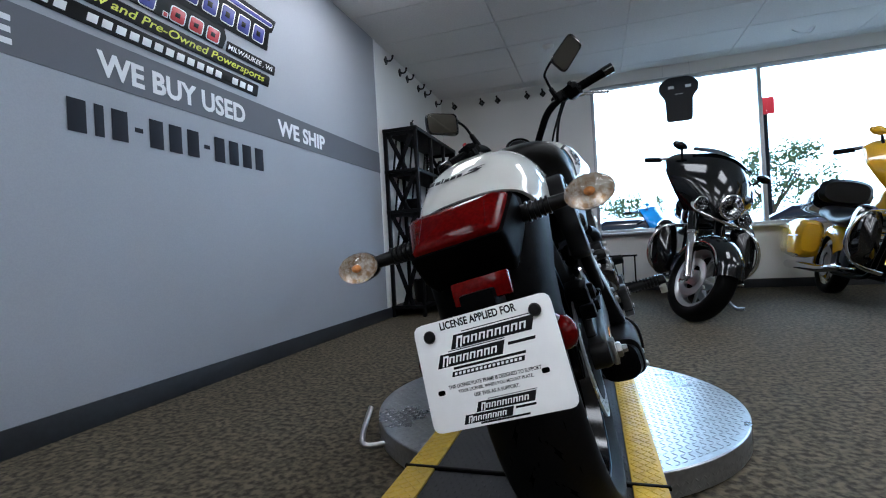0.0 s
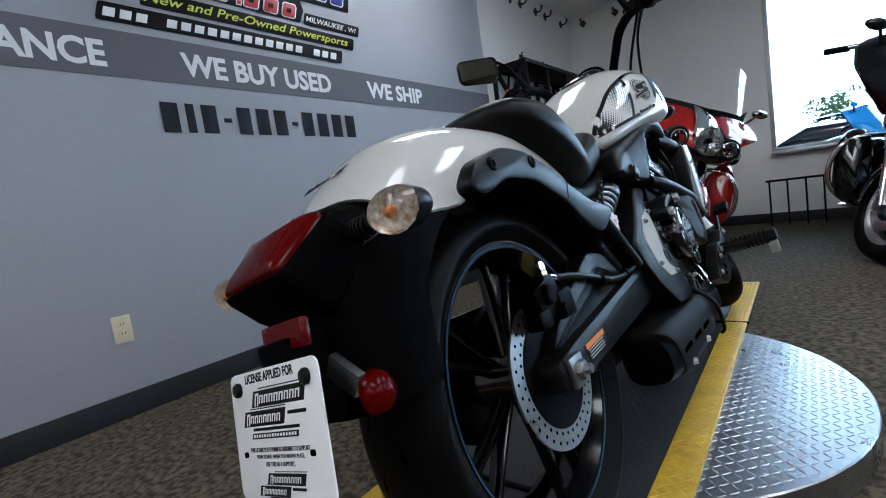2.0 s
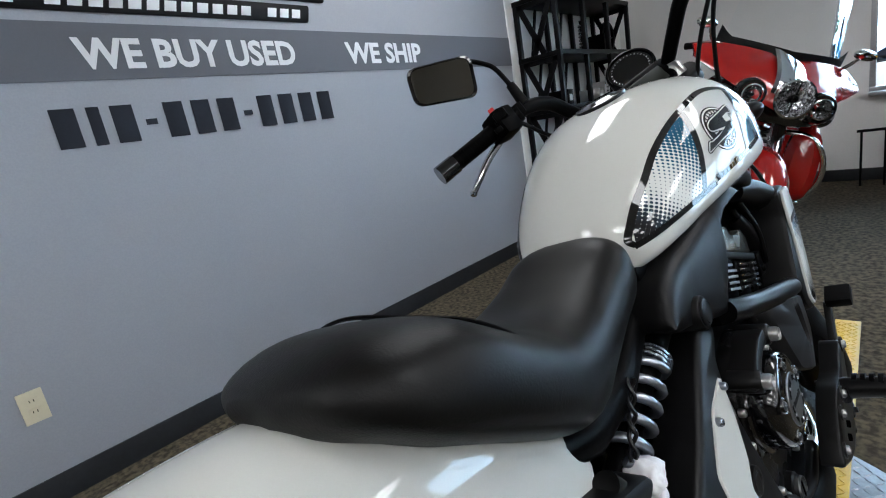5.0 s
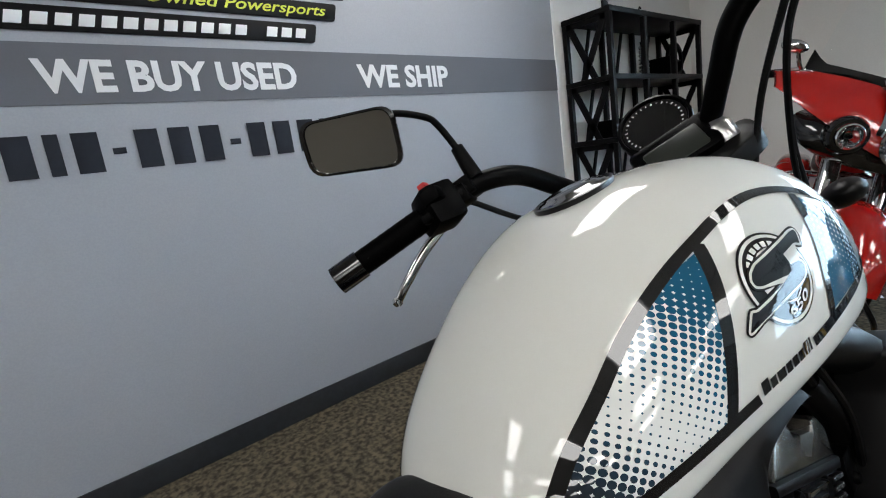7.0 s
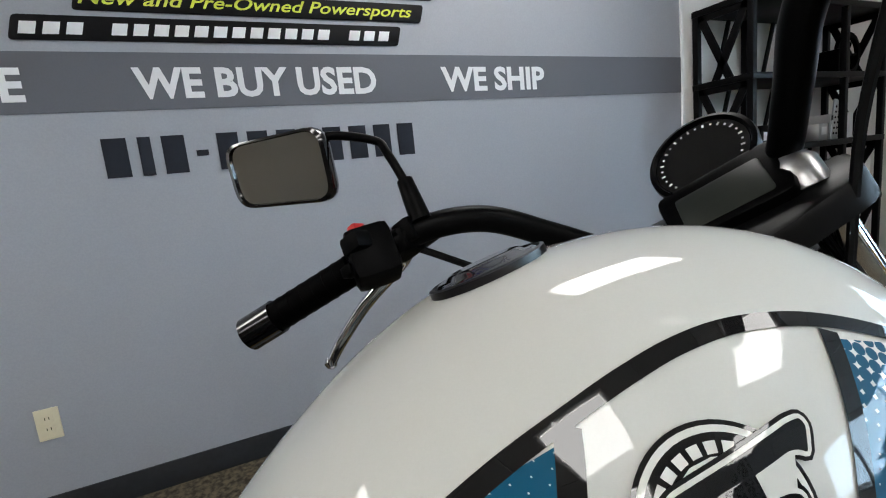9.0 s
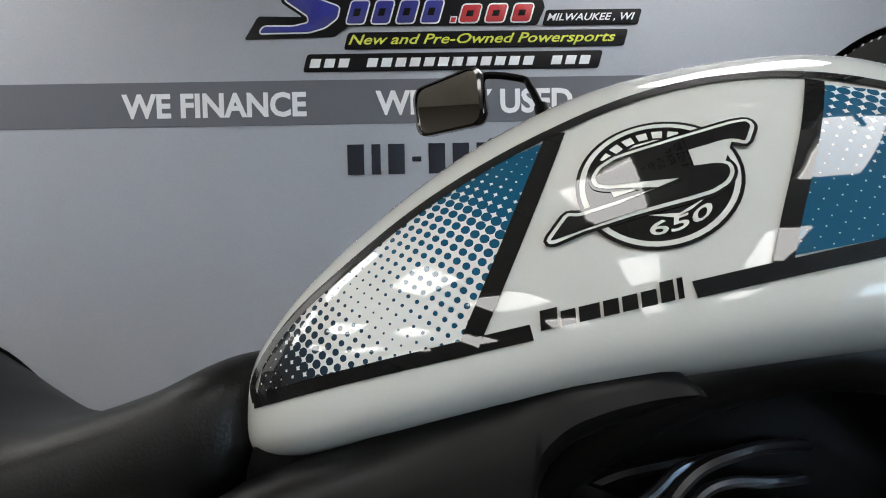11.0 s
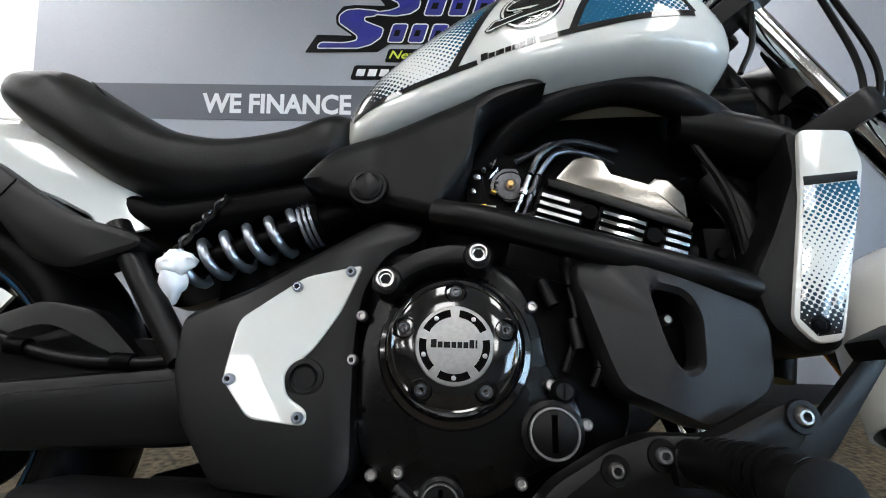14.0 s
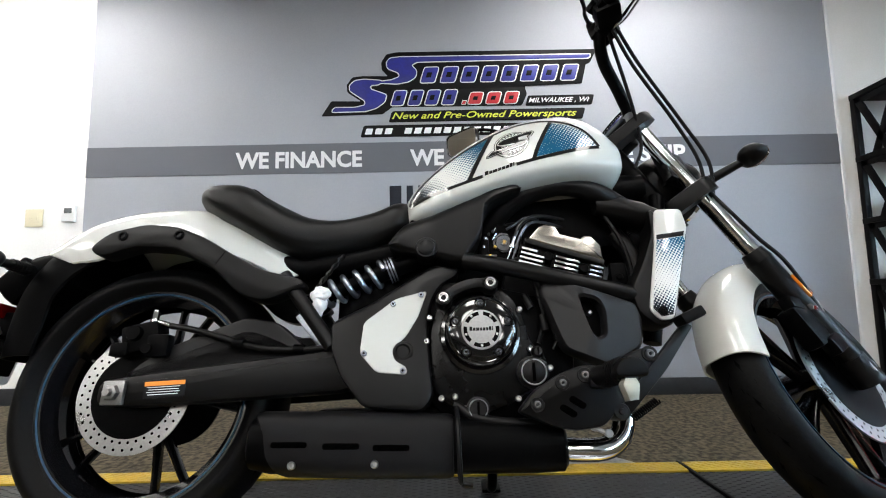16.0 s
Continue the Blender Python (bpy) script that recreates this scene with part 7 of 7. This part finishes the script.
part("dome", lathe([(0, -0.045), (0.03, -0.045), (0.045, -0.03), (0.06, -0.012), (0.062, 0.0)], 28, "z"), VWHITE, det)
cb = thing("loose_cable", pose(2.3, 6.0, CZ), "loose white cable hanging from the ceiling", "cable")
part("cord", tube([(-0.15, 0, -0.003), (-0.08, 0, -0.05), (0.02, 0, -0.06), (0.06, 0, -0.01), (0.05, 0.02, 0.0), (0.0, 0.0, -0.04)], 0.005, 8), VWHITE, cb)
rail = thing("floor_rail", pose(0.25, 6.25, 0), "low black steel display rail under the window", "rail")
part("bar", tube([(-0.25, 0, 0.46), (0.25, 0, 0.46)], 0.012, 10), RACK, rail)
for x in (-0.22, -0.07, 0.08, 0.22):
    part("leg", tube([(x, 0, 0.46), (x, 0, 0.0)], 0.009, 10), RACK, rail)


# ---- the touring motorcycles ----
def wing(n=22, m=16, lift=0.0, grow=0.0, lo=0.0, hi=1.0):
    """A wide handlebar fairing, as two skins."""
    def at(s, t):
        full = np.interp(t, (0, 0.25, 0.5, 0.75, 0.92, 1.0), (0.17, 0.29, 0.385, 0.40, 0.33, 0.22))
        w = full + grow
        s_in, s = s, s * w / full
        z = 0.80 + 0.50 * t - 0.05 * (abs(s) ** 2) * (0.3 + t)
        y = 1.56 + lift - 0.20 * t ** 1.6 - 0.20 * abs(s) ** 2.2
        return Vector((s_in * w, y, z))
    a = [[at(s, t) for s in np.linspace(-1, 1, n)] for t in np.linspace(lo, hi, m)]
    bm = bmesh.new()
    for off in (0.0, -0.035):
        vs = [[bm.verts.new(p + Vector((0, off, 0))) for p in row] for row in a]
        for r0, r1 in zip(vs, vs[1:]):
            for i in range(n - 1):
                bm.faces.new((r0[i], r0[i + 1], r1[i + 1], r1[i]))
        if off == 0:
            first = vs
    edge = lambda v: v[0] + [r[-1] for r in v[1:]] + v[-1][-2::-1] + [r[0] for r in v[-2:0:-1]]
    e0, e1 = edge(first), edge(vs)
    for i in range(len(e0)):
        bm.faces.new((e0[i - 1], e0[i], e1[i], e1[i - 1]))
    bmesh.ops.recalc_face_normals(bm, faces=bm.faces)
    return bm


def nose(n=33, m=13, grow=0.0, span=1.0, lo=0.0, hi=1.0, back=0.03):
    """A low swept fairing with raised wing tips, as two skins."""
    def at(s, t):
        q = abs(s)
        low, high = 0.845 + 0.20 * q ** 1.3, 1.13 + 0.045 * q - 0.05 * q ** 4
        z = low + (high - low) * t
        y = 1.62 - 0.30 * q ** 1.7 - 0.20 * t ** 1.4 * (1 - 0.35 * q) + 0.03 * math.sin(math.pi * t) * (1 - q) + grow
        return Vector((s * 0.47, y, z + 0.5 * grow * t))
    bm, first = bmesh.new(), None
    for off in (0.0, -back):
        vs = [[bm.verts.new(at(s, t) + Vector((0, off, 0))) for s in np.linspace(-span, span, n)] for t in np.linspace(lo, hi, m)]
        for r0, r1 in zip(vs, vs[1:]):
            for i in range(n - 1):
                bm.faces.new((r0[i], r0[i + 1], r1[i + 1], r1[i]))
        first = first or vs
    edge = lambda v: v[0] + [r[-1] for r in v[1:]] + v[-1][-2::-1] + [r[0] for r in v[-2:0:-1]]
    e0, e1 = edge(first), edge(vs)
    for i in range(len(e0)):
        bm.faces.new((e0[i - 1], e0[i], e1[i], e1[i - 1]))
    bmesh.ops.recalc_face_normals(bm, faces=bm.faces)
    return bm


# Pale and dark noise painted in place of a segmented bowl's reflections.
LAMPBOWL = surface("headlamp_bowl", (0.80, 0.80, 0.82), 0.12, metal=0.8, second=(0.10, 0.10, 0.11), scale=70, bump=0.003)


def lamp_unit(parent, x, y, z, r, name):
    sh0 = part(name, lathe([(0, -0.06), (r * 0.8, -0.05), (r, 0.0), (r * 1.08, 0.012), (r * 1.08, 0.022), (r * 0.98, 0.026), (r * 0.96, 0.012)], 32, "y", (x, y, z)), CHROME, parent, "chrome ringed lamp")
    part("reflector", lathe([(r * 0.96, 0.012), (r * 0.6, -0.02), (r * 0.2, -0.03), (0, -0.03)], 28, "y", (x, y, z)), LAMPBOWL, sh0)
    part("lens", lathe([(r * 0.96, 0.014), (r * 0.6, 0.026), (0, 0.032)], 28, "y", (x, y, z)), LENS_CLEAR, sh0).visible_shadow = False
    part("bulb_shield", join(lathe([(0, 0.018), (r * 0.16, 0.016), (r * 0.22, 0.006), (r * 0.22, -0.02)], 20, "y", (x, y, z)), box((r * 0.07, 0.01, r * 1.6), (x, y + 0.002, z), 0.001)), MATT, sh0)


LENS_CLEAR = glass("lamp_lens", (0.97, 0.98, 1.0), 0.03, 1.3)
SHIELD = glass("tinted_screen", (0.97, 0.99, 1.0), 0.01, 1.03)


def tourer(m, paint, trim, label, steer=0.0, pack=True, screen="dark", valance=False):
    """A large touring motorcycle: rear axle over the origin, nose towards +y."""
    t = thing("touring_motorcycle", m, label, "motorcycle", "motorcycles on show")
    RK = radians(28)
    ax_ = Vector((0, -math.sin(RK), math.cos(RK)))
    turn = Matrix.Translation((0, 1.78, 0)) @ Matrix.Rotation(radians(steer), 4, ax_) @ Matrix.Translation((0, -1.78, 0))
    def fr(o):
        o.matrix_basis = turn @ o.matrix_basis
        return o
    for nm, u, steerable in (("front_wheel", 1.63, True), ("rear_wheel", 0.0, False)):
        w = new(nm)
        w.parent, w.empty_display_size = t, 0.1
        w.matrix_basis = (turn if steerable else Matrix()) @ Matrix.Translation((0, u, 0.315))
        part("tyre", lathe([tuple(p) for p in catmull([(0.22, -0.05), (0.25, -0.068), (0.285, -0.066), (0.306, -0.045), (0.315, 0), (0.306, 0.045), (0.285, 0.066), (0.25, 0.068), (0.22, 0.05)], 3)], 64), RUBBER, w, "", 60)
        part("rim", lathe([(0.19, -0.03), (0.215, -0.05), (0.225, -0.052), (0.222, -0.03), (0.20, 0), (0.222, 0.03), (0.225, 0.052), (0.215, 0.05), (0.19, 0.03)], 64), CHROME if not steerable or trim else STEEL, w)
        part("hub", lathe([(0.02, -0.07), (0.06, -0.065), (0.06, 0.065), (0.02, 0.07)], 28), STEEL, w)
        for k in range(9):
            a = 2 * math.pi * k / 9
            part("spoke", tube([(0, 0.05 * math.cos(a), 0.05 * math.sin(a)), (0, 0.20 * math.cos(a), 0.20 * math.sin(a))], (0.014, 0.010), 8), STEEL, w)
        for x in (-0.075, 0.075):
            part("disc", lathe([(0.09, x - 0.002), (0.145, x - 0.002), (0.145, x + 0.002), (0.09, x + 0.002), (0.09, x - 0.002)], 48), STEEL, w)
    for x in (-0.115, 0.115):
        p = lambda h: Vector((x, 1.78 - h * math.tan(RK) + 0.03, h))
        fr(part("fork_slider", join(tube([p(0.30), p(0.62)], 0.034, 16), tube([p(0.62), p(0.66)], 0.040, 16)), CHROME, t, "chrome fork slider"))
        fr(part("fork_cover", tube([p(0.64), p(0.86)], 0.042, 16), paint if not trim else trim, t))
    ang = (178, 160, 135, 110, 85, 60, 35, 15) if not valance else (200, 175, 150, 120, 90, 60, 30, 5)
    fr(part("front_fender", arch([(1.63 + 0.35 * math.cos(radians(a)), 0.315 + 0.35 * math.sin(radians(a)), 0.095, 0.11 if not valance else 0.17) for a in ang], 0.1, 0.1, 14), paint, t, "glossy front fender"))
    for x in (-1, 1):
        fr(part("fender_trim", tube([(x * 0.100, 1.63 + 0.27 * math.cos(radians(a)), 0.315 + 0.27 * math.sin(radians(a))) for a in (150, 120, 90, 60, 30)], 0.007, 8), CHROME, t))
    if valance:
        fr(part("fairing", nose(), paint, t, "low swept red fairing"))
        fr(part("headlamp_surround", nose(19, 10, 0.008, 0.42, 0.0, 0.92), CHROME, t, "chrome headlamp surround"))
        fr(part("fairing_lower", loft([egg(u, w_, t_, b_, (t_ + b_) / 2, 2.6) for u, w_, t_, b_ in ((1.20, 0.20, 1.06, 0.84), (1.36, 0.36, 1.02, 0.80), (1.48, 0.33, 0.98, 0.78), (1.56, 0.22, 0.94, 0.79))]), GLOSSB, t, "black lower fairing"))
        fr(part("nose_ornament", loft([[Vector((x * k, 1.575 - 0.12 * q, 1.02 + 0.12 * q + z * k)) for x, z in ((-0.02, 0), (0, 0.018), (0.02, 0), (0, -0.012))] for q, k in ((0, 0.5), (0.3, 1.0), (0.7, 0.9), (1.0, 0.1))]), CHROME, t))
        trim_ = lambda s, up: Vector((s * 0.36, 1.435 - 0.20 * abs(s) ** 1.7, 1.125 + up + 0.03 * abs(s)))
        fr(part("screen_trim", loft([[trim_(s, 0.0), trim_(s, 0.042 + 0.05 * max(0, abs(s) - 0.86) / 0.14), trim_(s, 0.042) - Vector((0, 0.012, 0)), trim_(s, 0.0) - Vector((0, 0.012, 0))] for s in np.linspace(-1, 1, 25)]), SATIN, t, "black windscreen trim"))
    else:
        fr(part("fairing", wing(), paint, t, "wide glossy handlebar fairing"))
        fr(part("fairing_inner", wing(16, 10, -0.045, -0.02, 0.15, 0.97), SATIN, t))
    lamp_unit(t, 0, 1.655 if valance else 1.60, 0.93 if valance else 0.885, 0.095 if valance else 0.088, "headlamp")
    for x in (-0.185, 0.185):
        if valance:
            fr(part("spot_housing", lathe([(0.0, -0.14), (0.060, -0.13), (0.084, -0.06), (0.086, -0.01), (0.074, 0.012), (0.058, 0.012), (0.054, -0.02)], 32, "y", (x, 1.585, 0.91)), GLOSSB, t, "gloss black spot lamp housing"))
        lamp_unit(t, x, 1.585 if valance else 1.53, 0.91 if valance else 0.845, 0.052, "spot_lamp")
    for o in [c for c in t.children if c.name.startswith(("headlamp", "spot_lamp"))]:
        fr(o)
    if not valance:
        fr(part("lamp_bar", tube([(-0.2, 1.50, 0.80), (-0.1, 1.57, 0.775), (0.1, 1.57, 0.775), (0.2, 1.50, 0.80)], 0.012, 10), CHROME, t))
    bm = bmesh.new()
    for off in (0.0, -0.005):
        vs = [[bm.verts.new((s * ((0.34 if valance else 0.27) - 0.05 * q), (1.425 if valance else 1.40) - 0.10 * q - (0.16 if valance else 0.10) * s * s + off, (1.15 if valance else 1.27) + (0.055 if screen == "dark" else 0.38 if valance else 0.20) * q - 0.03 * s * s)) for s in np.linspace(-1, 1, 14)] for q in np.linspace(0, 1, 5)]
        for r0, r1 in zip(vs, vs[1:]):
            for i in range(13):
                bm.faces.new((r0[i], r0[i + 1], r1[i + 1], r1[i]))
    fr(part("windscreen", bm, GLOSSB if screen == "dark" else SHIELD, t, "smoked windscreen" if screen == "dark" else "clear windscreen"))
    for x in (-1, 1):
        fr(part("handlebar", tube([(x * 0.06, 1.25, 1.02), (x * 0.15, 1.22, 1.12), (x * 0.30, 1.12, 1.16), (x * 0.42, 0.98, 1.12)], 0.016, 12), CHROME, t))
        fr(part("grip", tube([(x * 0.36, 1.05, 1.14), (x * 0.44, 0.95, 1.11)], 0.021, 12), RUBBER, t))
        mx, my, mz = (0.43, 1.24, 1.24) if valance else (0.36, 1.28, 1.24)
        fr(part("mirror", loft([[Vector((x * (mx + 0.02 * k) + 0.06 * k * math.cos(a), my + d, mz + 0.032 * k * math.sin(a))) for a in np.linspace(0, 2 * math.pi, 20, endpoint=False)] for k, d in ((0.4, 0.05), (0.9, 0.03), (1.0, 0.0), (0.9, -0.006))]), CHROME if trim else paint, t, "rounded mirror"))
        fr(part("mirror_stem", tube([(x * mx, my + 0.01, mz - 0.01), (x * (mx - 0.03), my, mz - 0.06), (x * (mx - 0.08), my - 0.02, mz - 0.12)], 0.010, 8), CHROME if trim else SATIN, t))
        part("leg_shield", loft([egg(u, w_, t_, b_, (t_ + b_) / 2, 2.8) for u, w_, t_, b_ in ((1.22, 0.05, 0.72, 0.36), (1.26, 0.09, 0.76, 0.30), (1.32, 0.09, 0.74, 0.32), (1.36, 0.05, 0.68, 0.38))]), GLOSSB if not valance else paint, t, "lower leg fairing").location.x = x * 0.27
        part("crash_bar", tube([(x * 0.10, 1.28, 0.72), (x * 0.28, 1.33, 0.70), (x * 0.37, 1.34, 0.58), (x * 0.37, 1.32, 0.42), (x * 0.26, 1.28, 0.30), (x * 0.10, 1.22, 0.26)], 0.016, 12), CHROME, t, "chrome crash bar")
        part("floorboard", box((0.10, 0.28, 0.02), (x * 0.28, 1.02, 0.27), 0.006), CHROME, t)
        bag = part("saddlebag", loft([egg(u, w_, t_, b_, (t_ + b_) / 2, 3.4) for u, w_, t_, b_ in ((-0.34, 0.07, 0.66, 0.40), (-0.30, 0.10, 0.68, 0.34), (0.0, 0.115, 0.70, 0.31), (0.22, 0.11, 0.68, 0.33), (0.27, 0.07, 0.64, 0.38))]), paint, t, "hard saddlebag")
        bag.location.x = x * 0.30
        part("bag_trim", tube([(0.0, -0.345, 0.52), (x * 0.09, -0.31, 0.52), (x * 0.118, 0.0, 0.52), (x * 0.10, 0.25, 0.52)], 0.006, 8), CHROME, bag)
        part("exhaust", tube([(x * 0.20, 0.75, 0.28), (x * 0.24, 0.5, 0.24), (x * 0.26, 0.0, 0.24), (x * 0.26, -0.42, 0.24)], (0.03, 0.045), 16), CHROME, t, "chrome exhaust")
    part("tank", loft([egg(*k) for k in catmull([(0.72, 0.06, 0.80, 0.72, 0.76, 2.3), (0.82, 0.12, 0.87, 0.70, 0.77, 2.3), (1.0, 0.165, 0.93, 0.69, 0.79, 2.4), (1.15, 0.16, 0.94, 0.70, 0.80, 2.4), (1.25, 0.08, 0.90, 0.74, 0.81, 2.2)], 4)]), paint, t, "glossy fuel tank")
    part("seat", loft([egg(*k) for k in catmull([(-0.22, 0.10, 0.88, 0.76, 0.82, 2.4), (-0.1, 0.17, 0.87, 0.72, 0.80, 2.5), (0.15, 0.19, 0.83, 0.68, 0.75, 2.6), (0.30, 0.20, 0.76, 0.64, 0.70, 2.6), (0.55, 0.18, 0.73, 0.63, 0.68, 2.6), (0.78, 0.10, 0.80, 0.70, 0.75, 2.4)], 4)]), VINYL_SEAT, t, "stepped black seat")
    part("rear_fender", arch([(0.36 * math.cos(radians(a)), 0.315 + 0.37 * math.sin(radians(a)), 0.10, 0.12) for a in (190, 165, 135, 105, 75, 45, 20)], 0.1, 0.1, 12), paint, t)
    part("engine", join(box((0.30, 0.34, 0.26), (0, 0.78, 0.36), 0.04), lathe([(0, -0.20), (0.11, -0.19), (0.12, 0.19), (0, 0.20)], 28, "x", (0, 0.80, 0.36))), MATT, t)
    for u, tilt in ((0.66, 22), (0.92, -22)):
        for k in range(7):
            bm = box((0.20, 0.15, 0.008), (0, 0, 0), 0.002)
            bm.transform(pose(0, u + 0.012 * k * (-1 if tilt > 0 else 1), 0.48 + 0.024 * k, 0, 0, 0))
            part("cylinder_fin", bm, STEEL if k % 2 else MATT, t)
    part("frame", join(tube([(0.11, 1.30, 0.72), (0.13, 1.22, 0.40), (0.13, 1.05, 0.22), (0.13, 0.4, 0.22)], 0.018, 10), tube([(-0.11, 1.30, 0.72), (-0.13, 1.22, 0.40), (-0.13, 1.05, 0.22), (-0.13, 0.4, 0.22)], 0.018, 10), tube([(0, 1.34, 0.86), (0, 0.9, 0.72), (0, 0.3, 0.62), (0, -0.1, 0.62)], 0.03, 10)), MATT, t)
    part("side_stand", tube([(-0.15, 0.95, 0.24), (-0.28, 1.05, 0.08), (-0.36, 1.08, 0.075)], 0.012, 8), STEEL, t)
    if pack:
        part("tour_pack", loft([egg(u, w_, t_, b_, (t_ + b_) / 2, 3.6) for u, w_, t_, b_ in ((-0.50, 0.20, 1.02, 0.84), (-0.46, 0.25, 1.06, 0.80), (-0.25, 0.26, 1.08, 0.80), (-0.10, 0.24, 1.05, 0.82))]), paint if pack == 1 else GLOSSB, t, "rear luggage case")
        part("backrest", loft([egg(u, w_, t_, b_, (t_ + b_) / 2, 2.8) for u, w_, t_, b_ in ((-0.14, 0.20, 1.10, 0.88), (-0.07, 0.22, 1.13, 0.88), (-0.02, 0.18, 1.10, 0.90))]), VINYL_SEAT, t)
    return t


BLACKP = surface("black_gloss_paint", (0.004, 0.005, 0.006), 0.12, grain=0.1, spec=0.25, coat=0.5, rough_var=0.03)
REDP = surface("red_gloss_paint", (0.32, 0.008, 0.006), 0.15, grain=0.15, scale=400, coat=1.0, rough_var=0.03)
YELP = surface("yellow_gloss_paint", (0.62, 0.33, 0.008), 0.15, grain=0.1, scale=400, coat=1.0, rough_var=0.03)
BLUEP = surface("blue_gloss_paint", (0.01, 0.16, 0.42), 0.15, grain=0.15, scale=400, coat=1.0, rough_var=0.03)


def parked(x, y, heading, lean=12.0):
    """Front wheel on the floor at (x, y), nose turned by heading from -y."""
    r = Matrix.Rotation(radians(180 + heading), 4, "Z")
    return Matrix.Translation((x, y, -0.012)) @ r @ Matrix.Translation((0, -1.70, 0)) @ Matrix.Rotation(radians(-lean), 4, "Y") @ Matrix.Scale(1.045, 4)


tourer(parked(0.73, 4.07, -9, 8), BLACKP, None, "black touring motorcycle with chrome forks beside the shop window", 36, 2)
tourer(parked(2.14, 4.10, -4), YELP, None, "yellow and black touring motorcycle parked by the window", 14, 2)
tourer(parked(-0.55, 4.24, 10, 13), REDP, CHROME, "red touring motorcycle with a chrome headlamp surround near the turntable", 24, 0, "clear", True)
for x, y, hd in ((-0.35, 8.7, 72), (0.85, 9.1, 66)):
    b1 = tourer(Matrix.Translation((x, y, -0.09)) @ Matrix.Rotation(radians(180 + hd), 4, "Z") @ Matrix.Rotation(radians(-10), 4, "Y"), BLUEP, None, "blue touring motorcycle parked outside in the sun", 0, 0, "clear")

# ---- outside ----
def tree(x, y, tall, spread, seed):
    rnd = random.Random(seed)
    tr_ = thing("tree", pose(x, y, -0.09), "leafy green tree beyond the car park", "tree")
    BARK = surface("bark", (0.10, 0.07, 0.05), 0.9, grain=0.3, scale=20, bump=0.01)
    limbs = [tube([(0, 0, 0), (0.05, 0, tall * 0.25), (0, 0.05, tall * 0.5)], (0.22, 0.14), 10)]
    for k in range(7):
        a = rnd.uniform(0, 6.28)
        limbs.append(tube([(0, 0, tall * 0.35), (spread * 0.3 * math.cos(a), spread * 0.3 * math.sin(a), tall * 0.6), (spread * 0.6 * math.cos(a), spread * 0.6 * math.sin(a), tall * rnd.uniform(0.7, 0.9))], (0.09, 0.03), 8))
    part("trunk", join(*limbs), BARK, tr_)
    verts, faces = [], []
    for c in range(46):
        a, q, z = rnd.uniform(0, 6.28), spread * rnd.uniform(0.1, 0.95) ** 0.6, tall * rnd.uniform(0.42, 1.0)
        q *= 1.1 - 0.6 * abs(z / tall - 0.62)
        cx, cy = q * math.cos(a), q * math.sin(a)
        for _ in range(70):
            p = Vector((cx + rnd.gauss(0, 0.32), cy + rnd.gauss(0, 0.32), z + rnd.gauss(0, 0.26)))
            u = Vector((rnd.uniform(-1, 1), rnd.uniform(-1, 1), rnd.uniform(-1, 1))).normalized() * 0.12
            v = u.orthogonal().normalized() * 0.07
            i = len(verts)
            verts += [p - u, p - v, p + u, p + v]
            faces.append((i, i + 1, i + 2, i + 3))
    me = bpy.data.meshes.new("crown")
    me.from_pydata(verts, [], faces)
    me.materials.append(surface("leaves", (0.07, 0.13, 0.03), 0.6, grain=0.4, scale=3))
    ob = new("crown", me)
    ob.parent = tr_
    tagged(ob, "dense green leaves")


tree(9.2, 30, 5.0, 2.6, 3)
tree(3.0, 45, 4.2, 3.0, 5)


def car(m, paint, label):
    c = thing("car", m, label, "car")
    body_ = [(-2.1, 0.86, 0.95, 0.35), (-1.95, 0.9, 1.0, 0.3), (-1.0, 0.92, 1.02, 0.26), (0.9, 0.92, 0.98, 0.26), (1.7, 0.88, 0.88, 0.28), (2.05, 0.8, 0.72, 0.36)]
    part("body", loft([egg(u, w, t_, b_, (t_ + b_) / 2, 4.5) for u, w, t_, b_ in body_]), paint, c)
    part("cabin", loft([egg(u, w, t_, b_, b_ + 0.1, 3.5) for u, w, t_, b_ in ((-1.7, 0.72, 1.1, 0.92), (-1.1, 0.74, 1.46, 0.92), (0.2, 0.74, 1.47, 0.92), (0.95, 0.74, 1.0, 0.9))]), GLOSSB, c, "dark car windows")
    for x in (-0.82, 0.82):
        for u in (-1.3, 1.3):
            w = part("wheel", lathe([(0, x - 0.1), (0.2, x - 0.11), (0.32, x - 0.1), (0.33, x), (0.32, x + 0.1), (0.2, x + 0.11), (0, x + 0.1)], 32, "x", (0, u, 0.33)), RUBBER, c)
            part("rim", lathe([(0, x - 0.115), (0.19, x - 0.115), (0.19, x + 0.115), (0, x + 0.115)], 24, "x", (0, u, 0.33)), ALU, w)
    return c


car(pose(5.2, 15.0, -0.09, 0, 0, 80), BLUEP, "blue parked car outside the window")
car(pose(0.5, 17.0, -0.09, 0, 0, 95), VWHITE, "white parked car outside the window")
pole = thing("sign_pole", pose(6.1, 20, -0.09), "red and white sign on a tall dark pole outside", "sign pole")
part("pole", tube([(0, 0, 0), (0, 0, 5.2)], 0.07, 12), SATIN, pole)
part("sign", box((0.42, 0.1, 0.6), (0.05, -0.1, 5.3), 0.02), VRED, pole, "red sign board")
